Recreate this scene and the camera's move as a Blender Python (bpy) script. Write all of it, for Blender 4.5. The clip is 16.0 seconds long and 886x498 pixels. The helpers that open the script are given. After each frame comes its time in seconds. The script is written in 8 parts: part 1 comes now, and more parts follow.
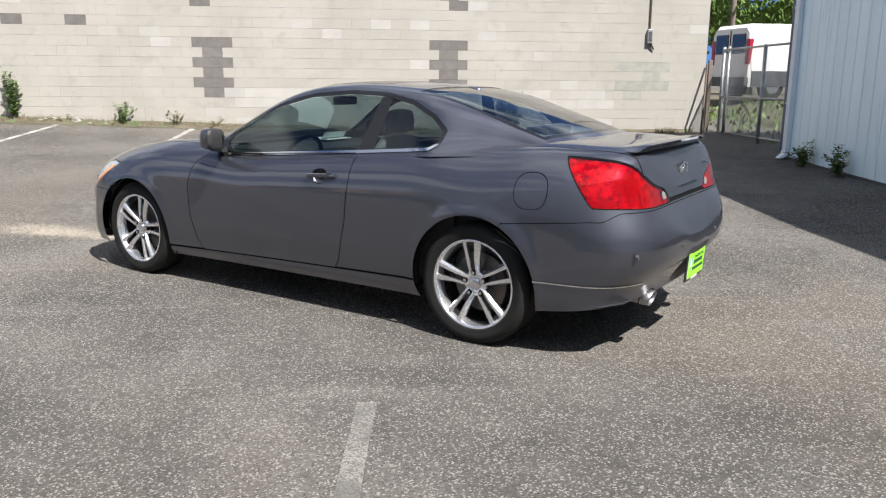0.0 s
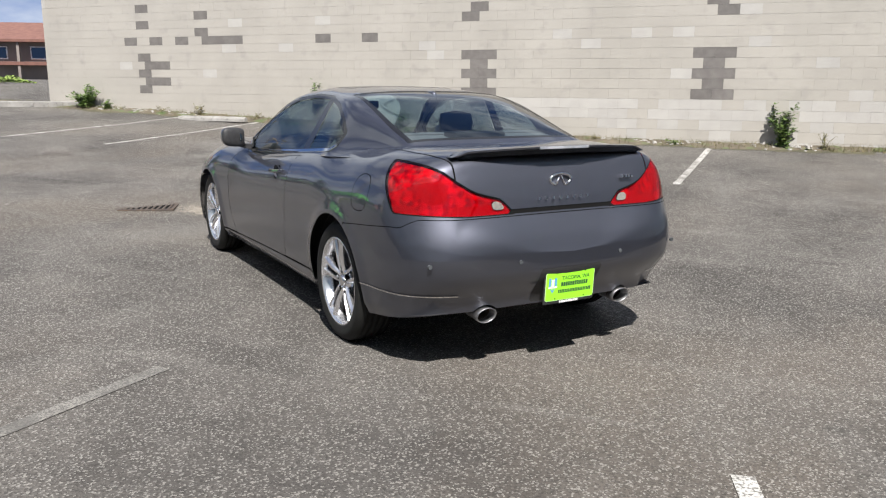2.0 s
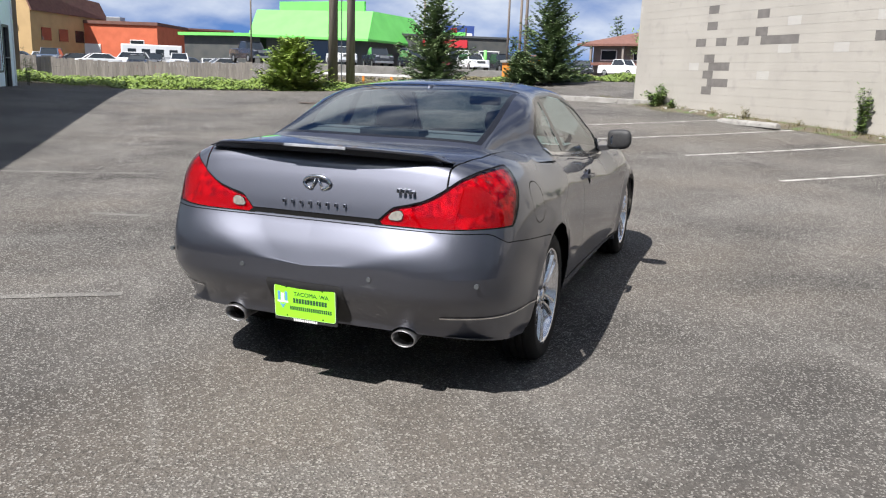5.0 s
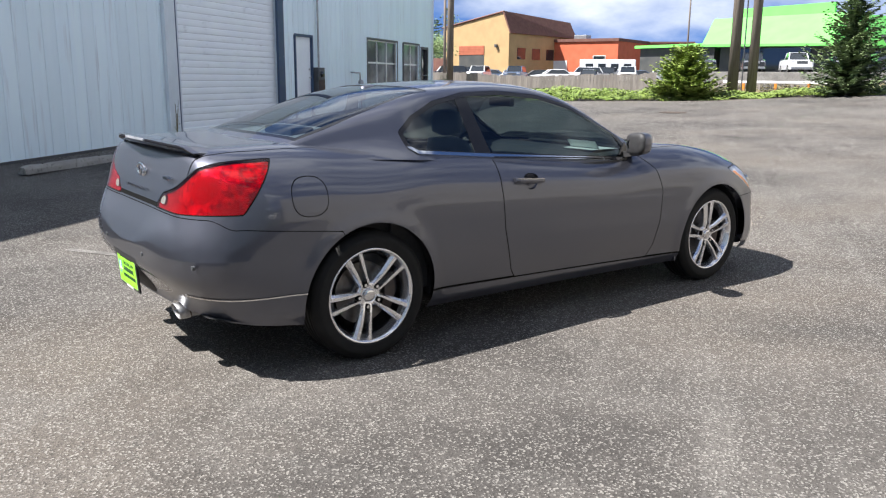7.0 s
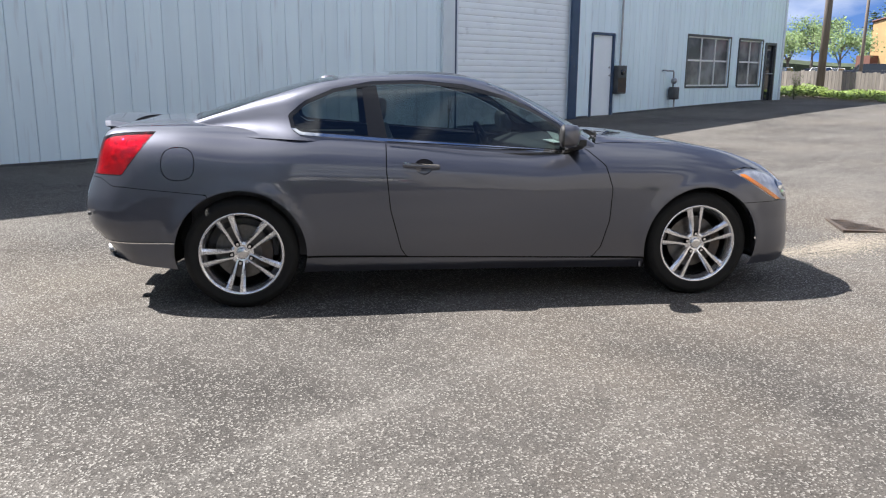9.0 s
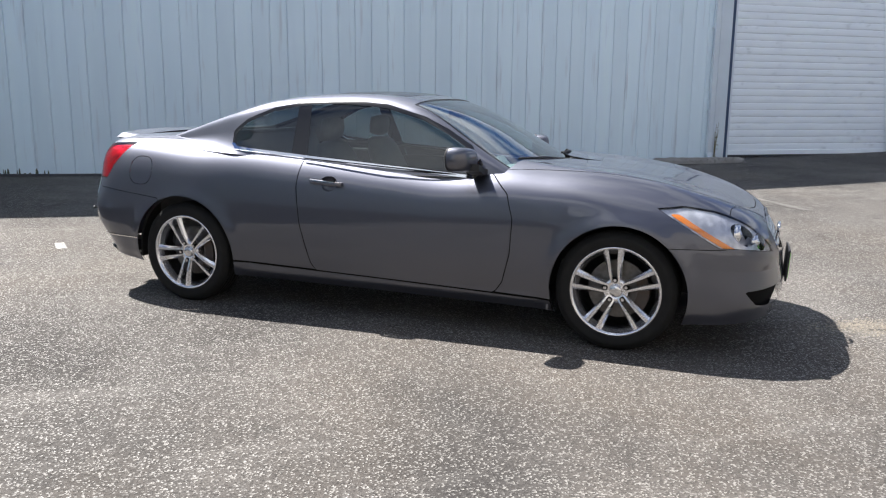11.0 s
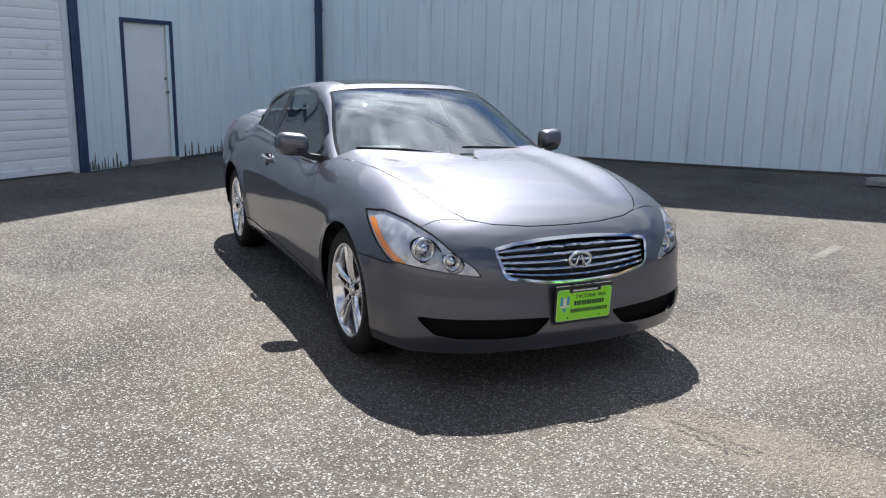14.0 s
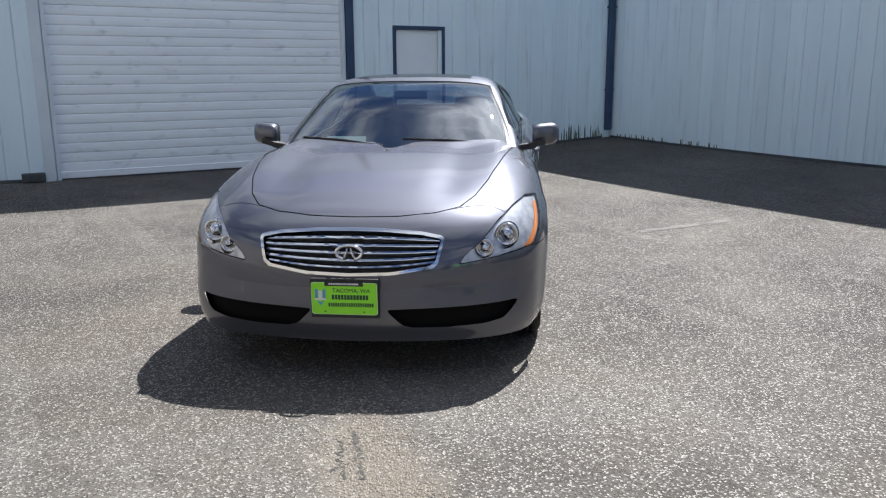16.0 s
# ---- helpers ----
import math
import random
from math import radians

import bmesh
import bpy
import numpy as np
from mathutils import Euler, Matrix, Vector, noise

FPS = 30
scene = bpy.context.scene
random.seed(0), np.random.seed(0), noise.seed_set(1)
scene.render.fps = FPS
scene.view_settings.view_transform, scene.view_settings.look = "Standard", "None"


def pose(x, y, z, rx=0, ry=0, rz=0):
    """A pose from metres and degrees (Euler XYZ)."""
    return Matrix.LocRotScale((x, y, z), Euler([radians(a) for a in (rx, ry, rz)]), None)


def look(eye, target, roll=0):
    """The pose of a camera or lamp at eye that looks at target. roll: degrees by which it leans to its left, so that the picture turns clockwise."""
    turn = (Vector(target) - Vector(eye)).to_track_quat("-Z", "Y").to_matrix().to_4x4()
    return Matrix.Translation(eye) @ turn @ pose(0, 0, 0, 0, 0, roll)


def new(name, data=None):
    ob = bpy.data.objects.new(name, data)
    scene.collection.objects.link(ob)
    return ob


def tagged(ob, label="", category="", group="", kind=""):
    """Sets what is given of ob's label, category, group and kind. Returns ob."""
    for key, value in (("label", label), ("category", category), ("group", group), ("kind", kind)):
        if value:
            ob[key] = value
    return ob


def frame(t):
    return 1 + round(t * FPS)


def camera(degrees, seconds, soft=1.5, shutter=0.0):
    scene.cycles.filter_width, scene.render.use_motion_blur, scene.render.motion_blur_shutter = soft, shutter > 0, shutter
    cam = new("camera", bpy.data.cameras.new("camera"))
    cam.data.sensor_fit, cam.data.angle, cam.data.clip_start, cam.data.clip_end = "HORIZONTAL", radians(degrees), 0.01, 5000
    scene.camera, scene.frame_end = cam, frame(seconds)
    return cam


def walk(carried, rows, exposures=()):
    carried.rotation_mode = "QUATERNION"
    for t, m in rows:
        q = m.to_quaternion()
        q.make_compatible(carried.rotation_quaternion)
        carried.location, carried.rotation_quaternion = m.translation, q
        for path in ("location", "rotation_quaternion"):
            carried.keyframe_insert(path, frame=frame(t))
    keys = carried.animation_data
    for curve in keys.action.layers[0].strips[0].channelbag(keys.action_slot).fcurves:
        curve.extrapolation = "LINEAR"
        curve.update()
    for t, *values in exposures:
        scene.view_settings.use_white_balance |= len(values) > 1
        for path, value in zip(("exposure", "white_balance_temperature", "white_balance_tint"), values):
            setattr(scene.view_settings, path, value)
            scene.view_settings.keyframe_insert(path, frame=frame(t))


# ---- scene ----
cam = camera(58.4, 16.0, soft=1.2)

PATH = [
    (0, (-0.261, 5.691, 1.423), (-0.363, 3.738, 1.003), 0.5),
    (0.5, (-0.905, 5.64, 1.435), (-0.815, 3.684, 1.028), -0.4),
    (1, (-1.6, 5.555, 1.408), (-1.274, 3.623, 1.003), 0.3),
    (1.5, (-2.315, 5.446, 1.406), (-1.746, 3.57, 1.013), 0.6),
    (2, (-2.965, 5.214, 1.395), (-2.147, 3.433, 0.997), 0.4),
    (2.5, (-3.569, 4.9, 1.403), (-2.534, 3.238, 0.997), 0.2),
    (3, (-4.075, 4.452, 1.409), (-2.86, 2.923, 0.98), 0.5),
    (3.5, (-4.576, 3.912, 1.41), (-3.133, 2.59, 0.994), 0.7),
    (4, (-4.914, 3.253, 1.418), (-3.281, 2.177, 1.0), 1.5),
    (4.2, (-5.03, 2.978, 1.414), (-3.338, 1.998, 0.994), 1.6),
    (6.3, (-5.413, -0.313, 1.451), (-3.471, -0.116, 1.018), 1.7),
    (6.5, (-5.411, -0.606, 1.442), (-3.481, -0.308, 1.011), 1.3),
    (7, (-5.283, -1.352, 1.422), (-3.414, -0.781, 1.0), 0.5),
    (7.5, (-5.015, -2.048, 1.396), (-3.25, -1.207, 0.976), 0.2),
    (8, (-4.732, -2.715, 1.386), (-3.073, -1.682, 0.962), 0.7),
    (8.5, (-4.437, -3.392, 1.383), (-2.919, -2.163, 0.952), 0.6),
    (8.7, (-4.272, -3.652, 1.38), (-2.817, -2.35, 0.949), 0.5),
    (10.8, (-1.698, -5.292, 1.379), (-1.086, -3.425, 1.003), 0.5),
    (11, (-1.372, -5.37, 1.369), (-0.857, -3.474, 0.994), 0.5),
    (11.5, (-0.585, -5.46, 1.378), (-0.289, -3.523, 0.976), 0.1),
    (12, (0.168, -5.498, 1.366), (0.24, -3.542, 0.953), 0.5),
    (12.5, (0.937, -5.503, 1.404), (0.816, -3.554, 0.972), -0.2),
    (13, (1.696, -5.336, 1.437), (1.287, -3.425, 1.012), 0.1),
    (13.5, (2.387, -5.13, 1.44), (1.672, -3.31, 1.021), 0.9),
    (14, (2.996, -4.857, 1.454), (2.068, -3.139, 1.024), 1.1),
    (14.5, (3.621, -4.462, 1.441), (2.465, -2.885, 1.023), 1.9),
    (15, (4.162, -3.926, 1.451), (2.782, -2.547, 1.011), 1.4),
    (15.5, (4.619, -3.353, 1.411), (3.064, -2.176, 0.968), 0.7),
    (16, (5.093, -2.728, 1.407), (3.404, -1.747, 0.975), -0.3),
]
walk(cam, [(t, look(eye, target, roll)) for t, eye, target, roll in PATH], exposures=[(0.0, 1.33, 6520, 10), (2.0, 1.12, 6500, 10), (4.0, 1.06, 6420, 10), (6.5, 1.50, 6450, 11), (8.5, 1.58, 6480, 11), (11.0, 1.54, 6440, 11), (14.0, 1.34, 6370, 10), (16.0, 1.28, 6310, 10)])

import collections

# ---- daylight ----
SUN_TO = Vector((-0.402, 0.628, 1.03)).normalized()
SUN_EL = math.asin(SUN_TO.z)
SUN_AZ = math.atan2(SUN_TO.x, SUN_TO.y)
world = bpy.data.worlds.new("sky")
scene.world = world
world.use_nodes = True
wn, wl = world.node_tree.nodes, world.node_tree.links
wn.clear()
sky = wn.new("ShaderNodeTexSky")
sky.sky_type, sky.sun_disc = "NISHITA", False
sky.sun_elevation, sky.sun_rotation = SUN_EL, SUN_AZ
sky.air_density, sky.dust_density, sky.ozone_density, sky.altitude = 0.7, 0.2, 3.0, 2500.0
wco = wn.new("ShaderNodeTexCoord")
# clear air: the blue reaches down to the horizon
wlift = wn.new("ShaderNodeVectorMath")
wlift.operation = "ADD"
wlift.inputs[1].default_value = (0.0, 0.0, 0.16)
wl.new(wco.outputs["Generated"], wlift.inputs[0])
wl.new(wlift.outputs[0], sky.inputs["Vector"])
wmp = wn.new("ShaderNodeMapping")
wmp.inputs["Scale"].default_value = (1.0, 1.0, 2.6)
wnz = wn.new("ShaderNodeTexNoise")
wnz.inputs["Scale"].default_value, wnz.inputs["Detail"].default_value, wnz.inputs["Roughness"].default_value = 2.4, 8.0, 0.55
wrp = wn.new("ShaderNodeValToRGB")
wrp.color_ramp.elements[0].position, wrp.color_ramp.elements[1].position = 0.49, 0.68
wcl = wn.new("ShaderNodeMixRGB")
# thin clouds scatter most light near the sun
wdot = wn.new("ShaderNodeVectorMath")
wdot.operation = "DOT_PRODUCT"
wdot.inputs[1].default_value = SUN_TO
wpow = wn.new("ShaderNodeMapRange")
wpow.interpolation_type = "SMOOTHSTEP"
wpow.inputs[1].default_value, wpow.inputs[2].default_value, wpow.inputs[3].default_value, wpow.inputs[4].default_value = 0.90, 1.0, 7.2, 17.0
wglow = wn.new("ShaderNodeCombineColor")
wl.new(wco.outputs["Generated"], wdot.inputs[0])
wl.new(wdot.outputs["Value"], wpow.inputs[0])
for k in range(3):
    wl.new(wpow.outputs[0], wglow.inputs[k])
wtint = wn.new("ShaderNodeMixRGB")
wtint.blend_type = "MULTIPLY"
wtint.inputs[0].default_value = 1.0
wtint.inputs["Color2"].default_value = (0.92, 0.98, 1.06, 1)
wl.new(wglow.outputs[0], wtint.inputs["Color1"])
wl.new(wtint.outputs[0], wcl.inputs["Color2"])
wbg = wn.new("ShaderNodeBackground")
wbg.inputs["Strength"].default_value = 0.058
wout = wn.new("ShaderNodeOutputWorld")
wl.new(wco.outputs["Generated"], wmp.inputs["Vector"])
wl.new(wmp.outputs[0], wnz.inputs["Vector"])
# cloud cover raised a third of the way up, unseen, to brighten shaded walls
wsep = wn.new("ShaderNodeSeparateXYZ")
wlow = wn.new("ShaderNodeValToRGB")
wlow.color_ramp.elements[0].position, wlow.color_ramp.elements[1].position = 0.12, 0.70
wlow.color_ramp.elements[0].color, wlow.color_ramp.elements[1].color = (0.020, 0.020, 0.020, 1), (0.05, 0.05, 0.05, 1)
wlow.color_ramp.elements.new(0.36).color = (0.09, 0.09, 0.09, 1)
wadd = wn.new("ShaderNodeMath")
wl.new(wco.outputs["Generated"], wsep.inputs[0])
wl.new(wsep.outputs["Z"], wlow.inputs[0])
wl.new(wnz.outputs[0], wadd.inputs[0])
wl.new(wlow.outputs[0], wadd.inputs[1])
wl.new(wadd.outputs[0], wrp.inputs[0])
wveil = wn.new("ShaderNodeMapRange")
wveil.interpolation_type = "SMOOTHSTEP"
wveil.inputs[1].default_value, wveil.inputs[2].default_value, wveil.inputs[4].default_value = 0.80, 1.0, 0.50
wl.new(wdot.outputs["Value"], wveil.inputs[0])
wrag = wn.new("ShaderNodeMapRange")
wrag.inputs[1].default_value, wrag.inputs[2].default_value = 0.36, 0.58
wl.new(wnz.outputs[0], wrag.inputs[0])
wthin = wn.new("ShaderNodeMath")
wthin.operation = "MULTIPLY"
wl.new(wveil.outputs[0], wthin.inputs[0])
wl.new(wrag.outputs[0], wthin.inputs[1])
wmax = wn.new("ShaderNodeMath")
wmax.operation = "MAXIMUM"
wl.new(wrp.outputs[0], wmax.inputs[0])
wl.new(wthin.outputs[0], wmax.inputs[1])
wl.new(wmax.outputs[0], wcl.inputs[0])
wblue = wn.new("ShaderNodeMixRGB")
wblue.blend_type = "MULTIPLY"
wblue.inputs[0].default_value = 1.0
wblue.inputs["Color2"].default_value = (0.80, 0.95, 1.15, 1)
wl.new(sky.outputs[0], wblue.inputs["Color1"])
wl.new(wblue.outputs[0], wcl.inputs["Color1"])
wl.new(wcl.outputs[0], wbg.inputs["Color"])
wl.new(wbg.outputs[0], wout.inputs[0])
sun = new("sun", bpy.data.lights.new("sun", "SUN"))
sun.data.energy, sun.data.angle, sun.data.color = 4.4, radians(0.55), (1.0, 0.965, 0.92)
sun.matrix_world = look(SUN_TO * 60, (0, 0, 0))

# ---- materials ----


def mat(name, c1, c2=None, rough=0.6, metal=0.0, scale=6.0, bump=0.0, bscale=80.0, coat=0.0, spread=(0.35, 0.65), stretch=(1, 1, 1), c3=None, scale3=60.0, spread3=(0.55, 0.7), vary=0.0, spec=0.5, rvar=0.1):
    """A surface with two scales of colour change, fine relief and uneven gloss."""
    m = bpy.data.materials.new(name)
    m.use_nodes = True
    n, l = m.node_tree.nodes, m.node_tree.links
    b = n["Principled BSDF"]
    b.inputs["Metallic"].default_value, b.inputs["Roughness"].default_value = metal, rough
    b.inputs["Coat Weight"].default_value, b.inputs["Specular IOR Level"].default_value = coat, spec
    b.inputs["Coat Roughness"].default_value = 0.03
    b.inputs["Base Color"].default_value = (*c1, 1)
    if c2 is None:
        return m
    geo = n.new("ShaderNodeNewGeometry")
    mp = n.new("ShaderNodeMapping")
    mp.inputs["Scale"].default_value = stretch
    l.new(geo.outputs["Position"], mp.inputs["Vector"])

    def tex(s, detail=6.0):
        t = n.new("ShaderNodeTexNoise")
        t.inputs["Scale"].default_value, t.inputs["Detail"].default_value = s, detail
        l.new(mp.outputs[0], t.inputs["Vector"])
        return t

    def mix(fac, a, c):
        k = n.new("ShaderNodeMixRGB")
        l.new(fac, k.inputs[0])
        if isinstance(a, tuple):
            k.inputs[1].default_value = (*a, 1)
        else:
            l.new(a, k.inputs[1])
        k.inputs[2].default_value = (*c, 1)
        return k.outputs[0]

    def ramp(src, lo, hi):
        r = n.new("ShaderNodeMapRange")
        r.inputs[1].default_value, r.inputs[2].default_value = lo, hi
        l.new(src, r.inputs[0])
        return r.outputs[0]

    big = tex(scale)
    col = mix(ramp(big.outputs[0], *spread), c1, c2)
    if c3 is not None:
        col = mix(ramp(tex(scale3, 3.0).outputs[0], *spread3), col, c3)
    if vary:
        info = n.new("ShaderNodeObjectInfo")
        hsv = n.new("ShaderNodeHueSaturation")
        l.new(col, hsv.inputs["Color"])
        r = n.new("ShaderNodeMapRange")
        r.inputs[3].default_value, r.inputs[4].default_value = 1 - vary, 1 + vary
        l.new(info.outputs["Random"], r.inputs[0])
        l.new(r.outputs[0], hsv.inputs["Value"])
        col = hsv.outputs[0]
    l.new(col, b.inputs["Base Color"])
    if rvar:
        r = n.new("ShaderNodeMapRange")
        r.inputs[3].default_value, r.inputs[4].default_value = max(0.02, rough - rvar), min(1, rough + rvar)
        l.new(big.outputs[0], r.inputs[0])
        l.new(r.outputs[0], b.inputs["Roughness"])
    if bump:
        bp = n.new("ShaderNodeBump")
        bp.inputs["Strength"].default_value, bp.inputs["Distance"].default_value = bump, 0.01
        l.new(tex(bscale, 4.0).outputs[0], bp.inputs["Height"])
        l.new(bp.outputs[0], b.inputs["Normal"])
    return m


def asphalt_material():
    m = bpy.data.materials.new("worn_asphalt")
    m.use_nodes = True
    n, l = m.node_tree.nodes, m.node_tree.links
    b = n["Principled BSDF"]
    geo = n.new("ShaderNodeNewGeometry")

    def noise_tex(s, detail, warp=(1, 1, 1), rough=0.6):
        mp = n.new("ShaderNodeMapping")
        mp.inputs["Scale"].default_value = warp
        l.new(geo.outputs["Position"], mp.inputs["Vector"])
        t = n.new("ShaderNodeTexNoise")
        t.inputs["Scale"].default_value, t.inputs["Detail"].default_value, t.inputs["Roughness"].default_value = s, detail, rough
        l.new(mp.outputs[0], t.inputs["Vector"])
        return t.outputs[0]

    def rng(src, lo, hi, a=0.0, z=1.0):
        r = n.new("ShaderNodeMapRange")
        r.inputs[1].default_value, r.inputs[2].default_value, r.inputs[3].default_value, r.inputs[4].default_value = lo, hi, a, z
        l.new(src, r.inputs[0])
        return r.outputs[0]

    def mix(fac, a, c):
        k = n.new("ShaderNodeMixRGB")
        l.new(fac, k.inputs[0])
        for i, v in ((1, a), (2, c)):
            if isinstance(v, tuple):
                k.inputs[i].default_value = (*v, 1)
            else:
                l.new(v, k.inputs[i])
        return k.outputs[0]

    patches = mix(rng(noise_tex(0.55, 7, rough=0.65), 0.38, 0.64), (0.0584, 0.0540, 0.0504), (0.1300, 0.1198, 0.1096))
    brown = mix(rng(noise_tex(0.35, 5, (1.0, 0.7, 1)), 0.48, 0.66, 0, 0.55), patches, (0.1302, 0.1109, 0.0915))
    sweeps = mix(rng(noise_tex(1.3, 6, (1.0, 0.35, 1)), 0.52, 0.72, 0, 0.55), brown, (0.1452, 0.1382, 0.1285))
    # long faint scuffs of turning tyres
    turned = n.new("ShaderNodeMapping")
    turned.inputs["Rotation"].default_value = (0, 0, radians(38))
    turned.inputs["Scale"].default_value = (0.5, 5.0, 1)
    l.new(geo.outputs["Position"], turned.inputs["Vector"])
    scuff = n.new("ShaderNodeTexNoise")
    scuff.inputs["Scale"].default_value, scuff.inputs["Detail"].default_value, scuff.inputs["Distortion"].default_value = 0.9, 4.0, 0.8
    l.new(turned.outputs[0], scuff.inputs["Vector"])
    streaks = mix(rng(scuff.outputs[0], 0.56, 0.70, 0, 0.45), sweeps, (0.1628, 0.1531, 0.1408))
    vor = n.new("ShaderNodeTexVoronoi")
    vor.inputs["Scale"].default_value = 132.0
    l.new(geo.outputs["Position"], vor.inputs["Vector"])
    grain = n.new("ShaderNodeSeparateColor")
    l.new(vor.outputs["Color"], grain.inputs[0])
    dark = mix(rng(grain.outputs[0], 0.0, 0.55, 0.68, 0.0), streaks, (0.0263, 0.0248, 0.0234))
    light = mix(rng(grain.outputs[1], 0.79, 0.94, 0.0, 0.62), dark, (0.2995, 0.2834, 0.2556))
    spots = mix(rng(noise_tex(2.6, 5), 0.66, 0.74, 0, 0.5), light, (0.0365, 0.0350, 0.0328))
    # a dusty patch where the surface has broken up round a crack
    away = n.new("ShaderNodeMapping")
    away.vector_type = "TEXTURE"
    away.inputs["Location"].default_value = (2.70, -1.63, 0)
    away.inputs["Rotation"].default_value = (0, 0, radians(-14))
    away.inputs["Scale"].default_value = (0.62, 0.22, 1e6)
    l.new(geo.outputs["Position"], away.inputs["Vector"])
    reach = n.new("ShaderNodeVectorMath")
    reach.operation = "LENGTH"
    l.new(away.outputs[0], reach.inputs[0])
    ragged = n.new("ShaderNodeMath")
    ragged.operation = "ADD"
    l.new(reach.outputs["Value"], ragged.inputs[0])
    l.new(rng(noise_tex(6.0, 5), 0.3, 0.7, -0.35, 0.35), ragged.inputs[1])
    dusty = mix(rng(ragged.outputs[0], 0.55, 1.15, 0.55, 0.0), spots, (0.185, 0.168, 0.140))
    l.new(dusty, b.inputs["Base Color"])
    # the pale stones are worn smooth and glint against the sun
    l.new(rng(grain.outputs[1], 0.72, 0.92, 0.92, 0.52), b.inputs["Roughness"])
    l.new(rng(grain.outputs[1], 0.72, 0.92, 0.14, 0.55), b.inputs["Specular IOR Level"])
    bp = n.new("ShaderNodeBump")
    bp.inputs["Strength"].default_value, bp.inputs["Distance"].default_value = 0.55, 0.006
    l.new(vor.outputs["Distance"], bp.inputs["Height"])
    l.new(bp.outputs[0], b.inputs["Normal"])
    return m


ASPHALT = asphalt_material()
PAINT_FAINT = mat("nearly_worn_off_line", (0.215, 0.205, 0.186), (0.122, 0.116, 0.106), rough=0.9, scale=5, spread=(0.42, 0.62), c3=(0.082, 0.077, 0.071), scale3=120, spread3=(0.44, 0.56))
PAINT_LINE = mat("worn_white_line", (0.425, 0.416, 0.391), (0.170, 0.162, 0.145), rough=0.85, scale=5, spread=(0.42, 0.62), c3=(0.119, 0.111, 0.102), scale3=70, spread3=(0.50, 0.62))
SIDING = mat("pale_blue_grey_siding", (0.79, 0.93, 0.99), (0.74, 0.88, 0.95), rough=0.42, metal=0.0, scale=1.2, stretch=(3, 3, 0.25), bump=0.05, bscale=9, c3=(0.62, 0.70, 0.75), scale3=4, spread3=(0.6, 0.8), vary=0.03)
SIDING_TRIM = mat("pale_metal_trim", (0.70, 0.78, 0.83), (0.64, 0.71, 0.76), rough=0.45, scale=2)
BLUE_TRIM = mat("dark_blue_trim", (0.022, 0.05, 0.11), (0.035, 0.07, 0.14), rough=0.45, scale=3, c3=(0.10, 0.11, 0.12), scale3=14, spread3=(0.66, 0.75))
SHUTTER = mat("white_roll_door", (0.90, 0.96, 0.99), (0.86, 0.92, 0.96), rough=0.5, scale=2.0, stretch=(1, 1, 2), c3=(0.64, 0.69, 0.72), scale3=5, spread3=(0.62, 0.8))
DOOR_WHITE = mat("white_painted_steel", (0.88, 0.94, 0.97), (0.83, 0.89, 0.93), rough=0.45, scale=3)
MOSS = mat("green_black_stain", (0.07, 0.09, 0.06), (0.16, 0.19, 0.15), rough=0.85, scale=9, stretch=(4, 4, 0.6))
BLOCK_CREAM = mat("cream_painted_block", (0.358, 0.336, 0.300), (0.318, 0.299, 0.266), rough=0.85, scale=0.9, bump=0.35, bscale=55, c3=(0.285, 0.268, 0.242), scale3=3.2, spread3=(0.58, 0.78), vary=0.03)
BLOCK_PALE = mat("fresh_white_block", (0.381, 0.365, 0.340), (0.348, 0.333, 0.310), rough=0.85, scale=3, bump=0.35, bscale=55, vary=0.05)
BLOCK_GREY = mat("bare_grey_block", (0.123, 0.112, 0.105), (0.157, 0.146, 0.136), rough=0.9, scale=7, bump=0.4, bscale=60, vary=0.10)
BLOCK_MID = mat("dull_grey_green_block", (0.255, 0.255, 0.230), (0.315, 0.306, 0.272), rough=0.9, scale=7, bump=0.4, bscale=60, vary=0.10)
MORTAR = mat("painted_mortar", (0.345, 0.326, 0.295), (0.290, 0.274, 0.248), rough=0.95, scale=1.1, spread=(0.42, 0.58), bump=0.3, bscale=90)
CONCRETE = mat("weathered_concrete", (0.30, 0.29, 0.27), (0.22, 0.21, 0.195), rough=0.9, scale=3, bump=0.4, bscale=50, c3=(0.15, 0.145, 0.13), scale3=20)
STEEL_GALV = mat("galvanised_steel", (0.42, 0.43, 0.44), (0.30, 0.31, 0.32), rough=0.45, metal=0.85, scale=12)
DARK_STEEL = mat("dark_rusty_steel", (0.07, 0.06, 0.055), (0.11, 0.08, 0.06), rough=0.7, metal=0.4, scale=15)
DARK_GREY = mat("dark_grey_plastic", (0.05, 0.055, 0.06), (0.075, 0.08, 0.085), rough=0.5, scale=8)
LEAF = mat("green_leaves", (0.065, 0.12, 0.025), (0.11, 0.17, 0.035), rough=0.55, scale=5, c3=(0.15, 0.19, 0.05), scale3=12, spread3=(0.58, 0.7), vary=0.1)
LEAF_DRY = mat("dry_weeds", (0.17, 0.14, 0.07), (0.11, 0.11, 0.045), rough=0.8, scale=8)
FIR = mat("fir_needles", (0.115, 0.17, 0.075), (0.16, 0.22, 0.095), rough=0.6, scale=3, c3=(0.19, 0.25, 0.11), scale3=6, spread3=(0.56, 0.7))
FIR_YOUNG = mat("bright_fir_needles", (0.22, 0.30, 0.06), (0.28, 0.36, 0.08), rough=0.6, scale=4, c3=(0.13, 0.19, 0.04), scale3=9)
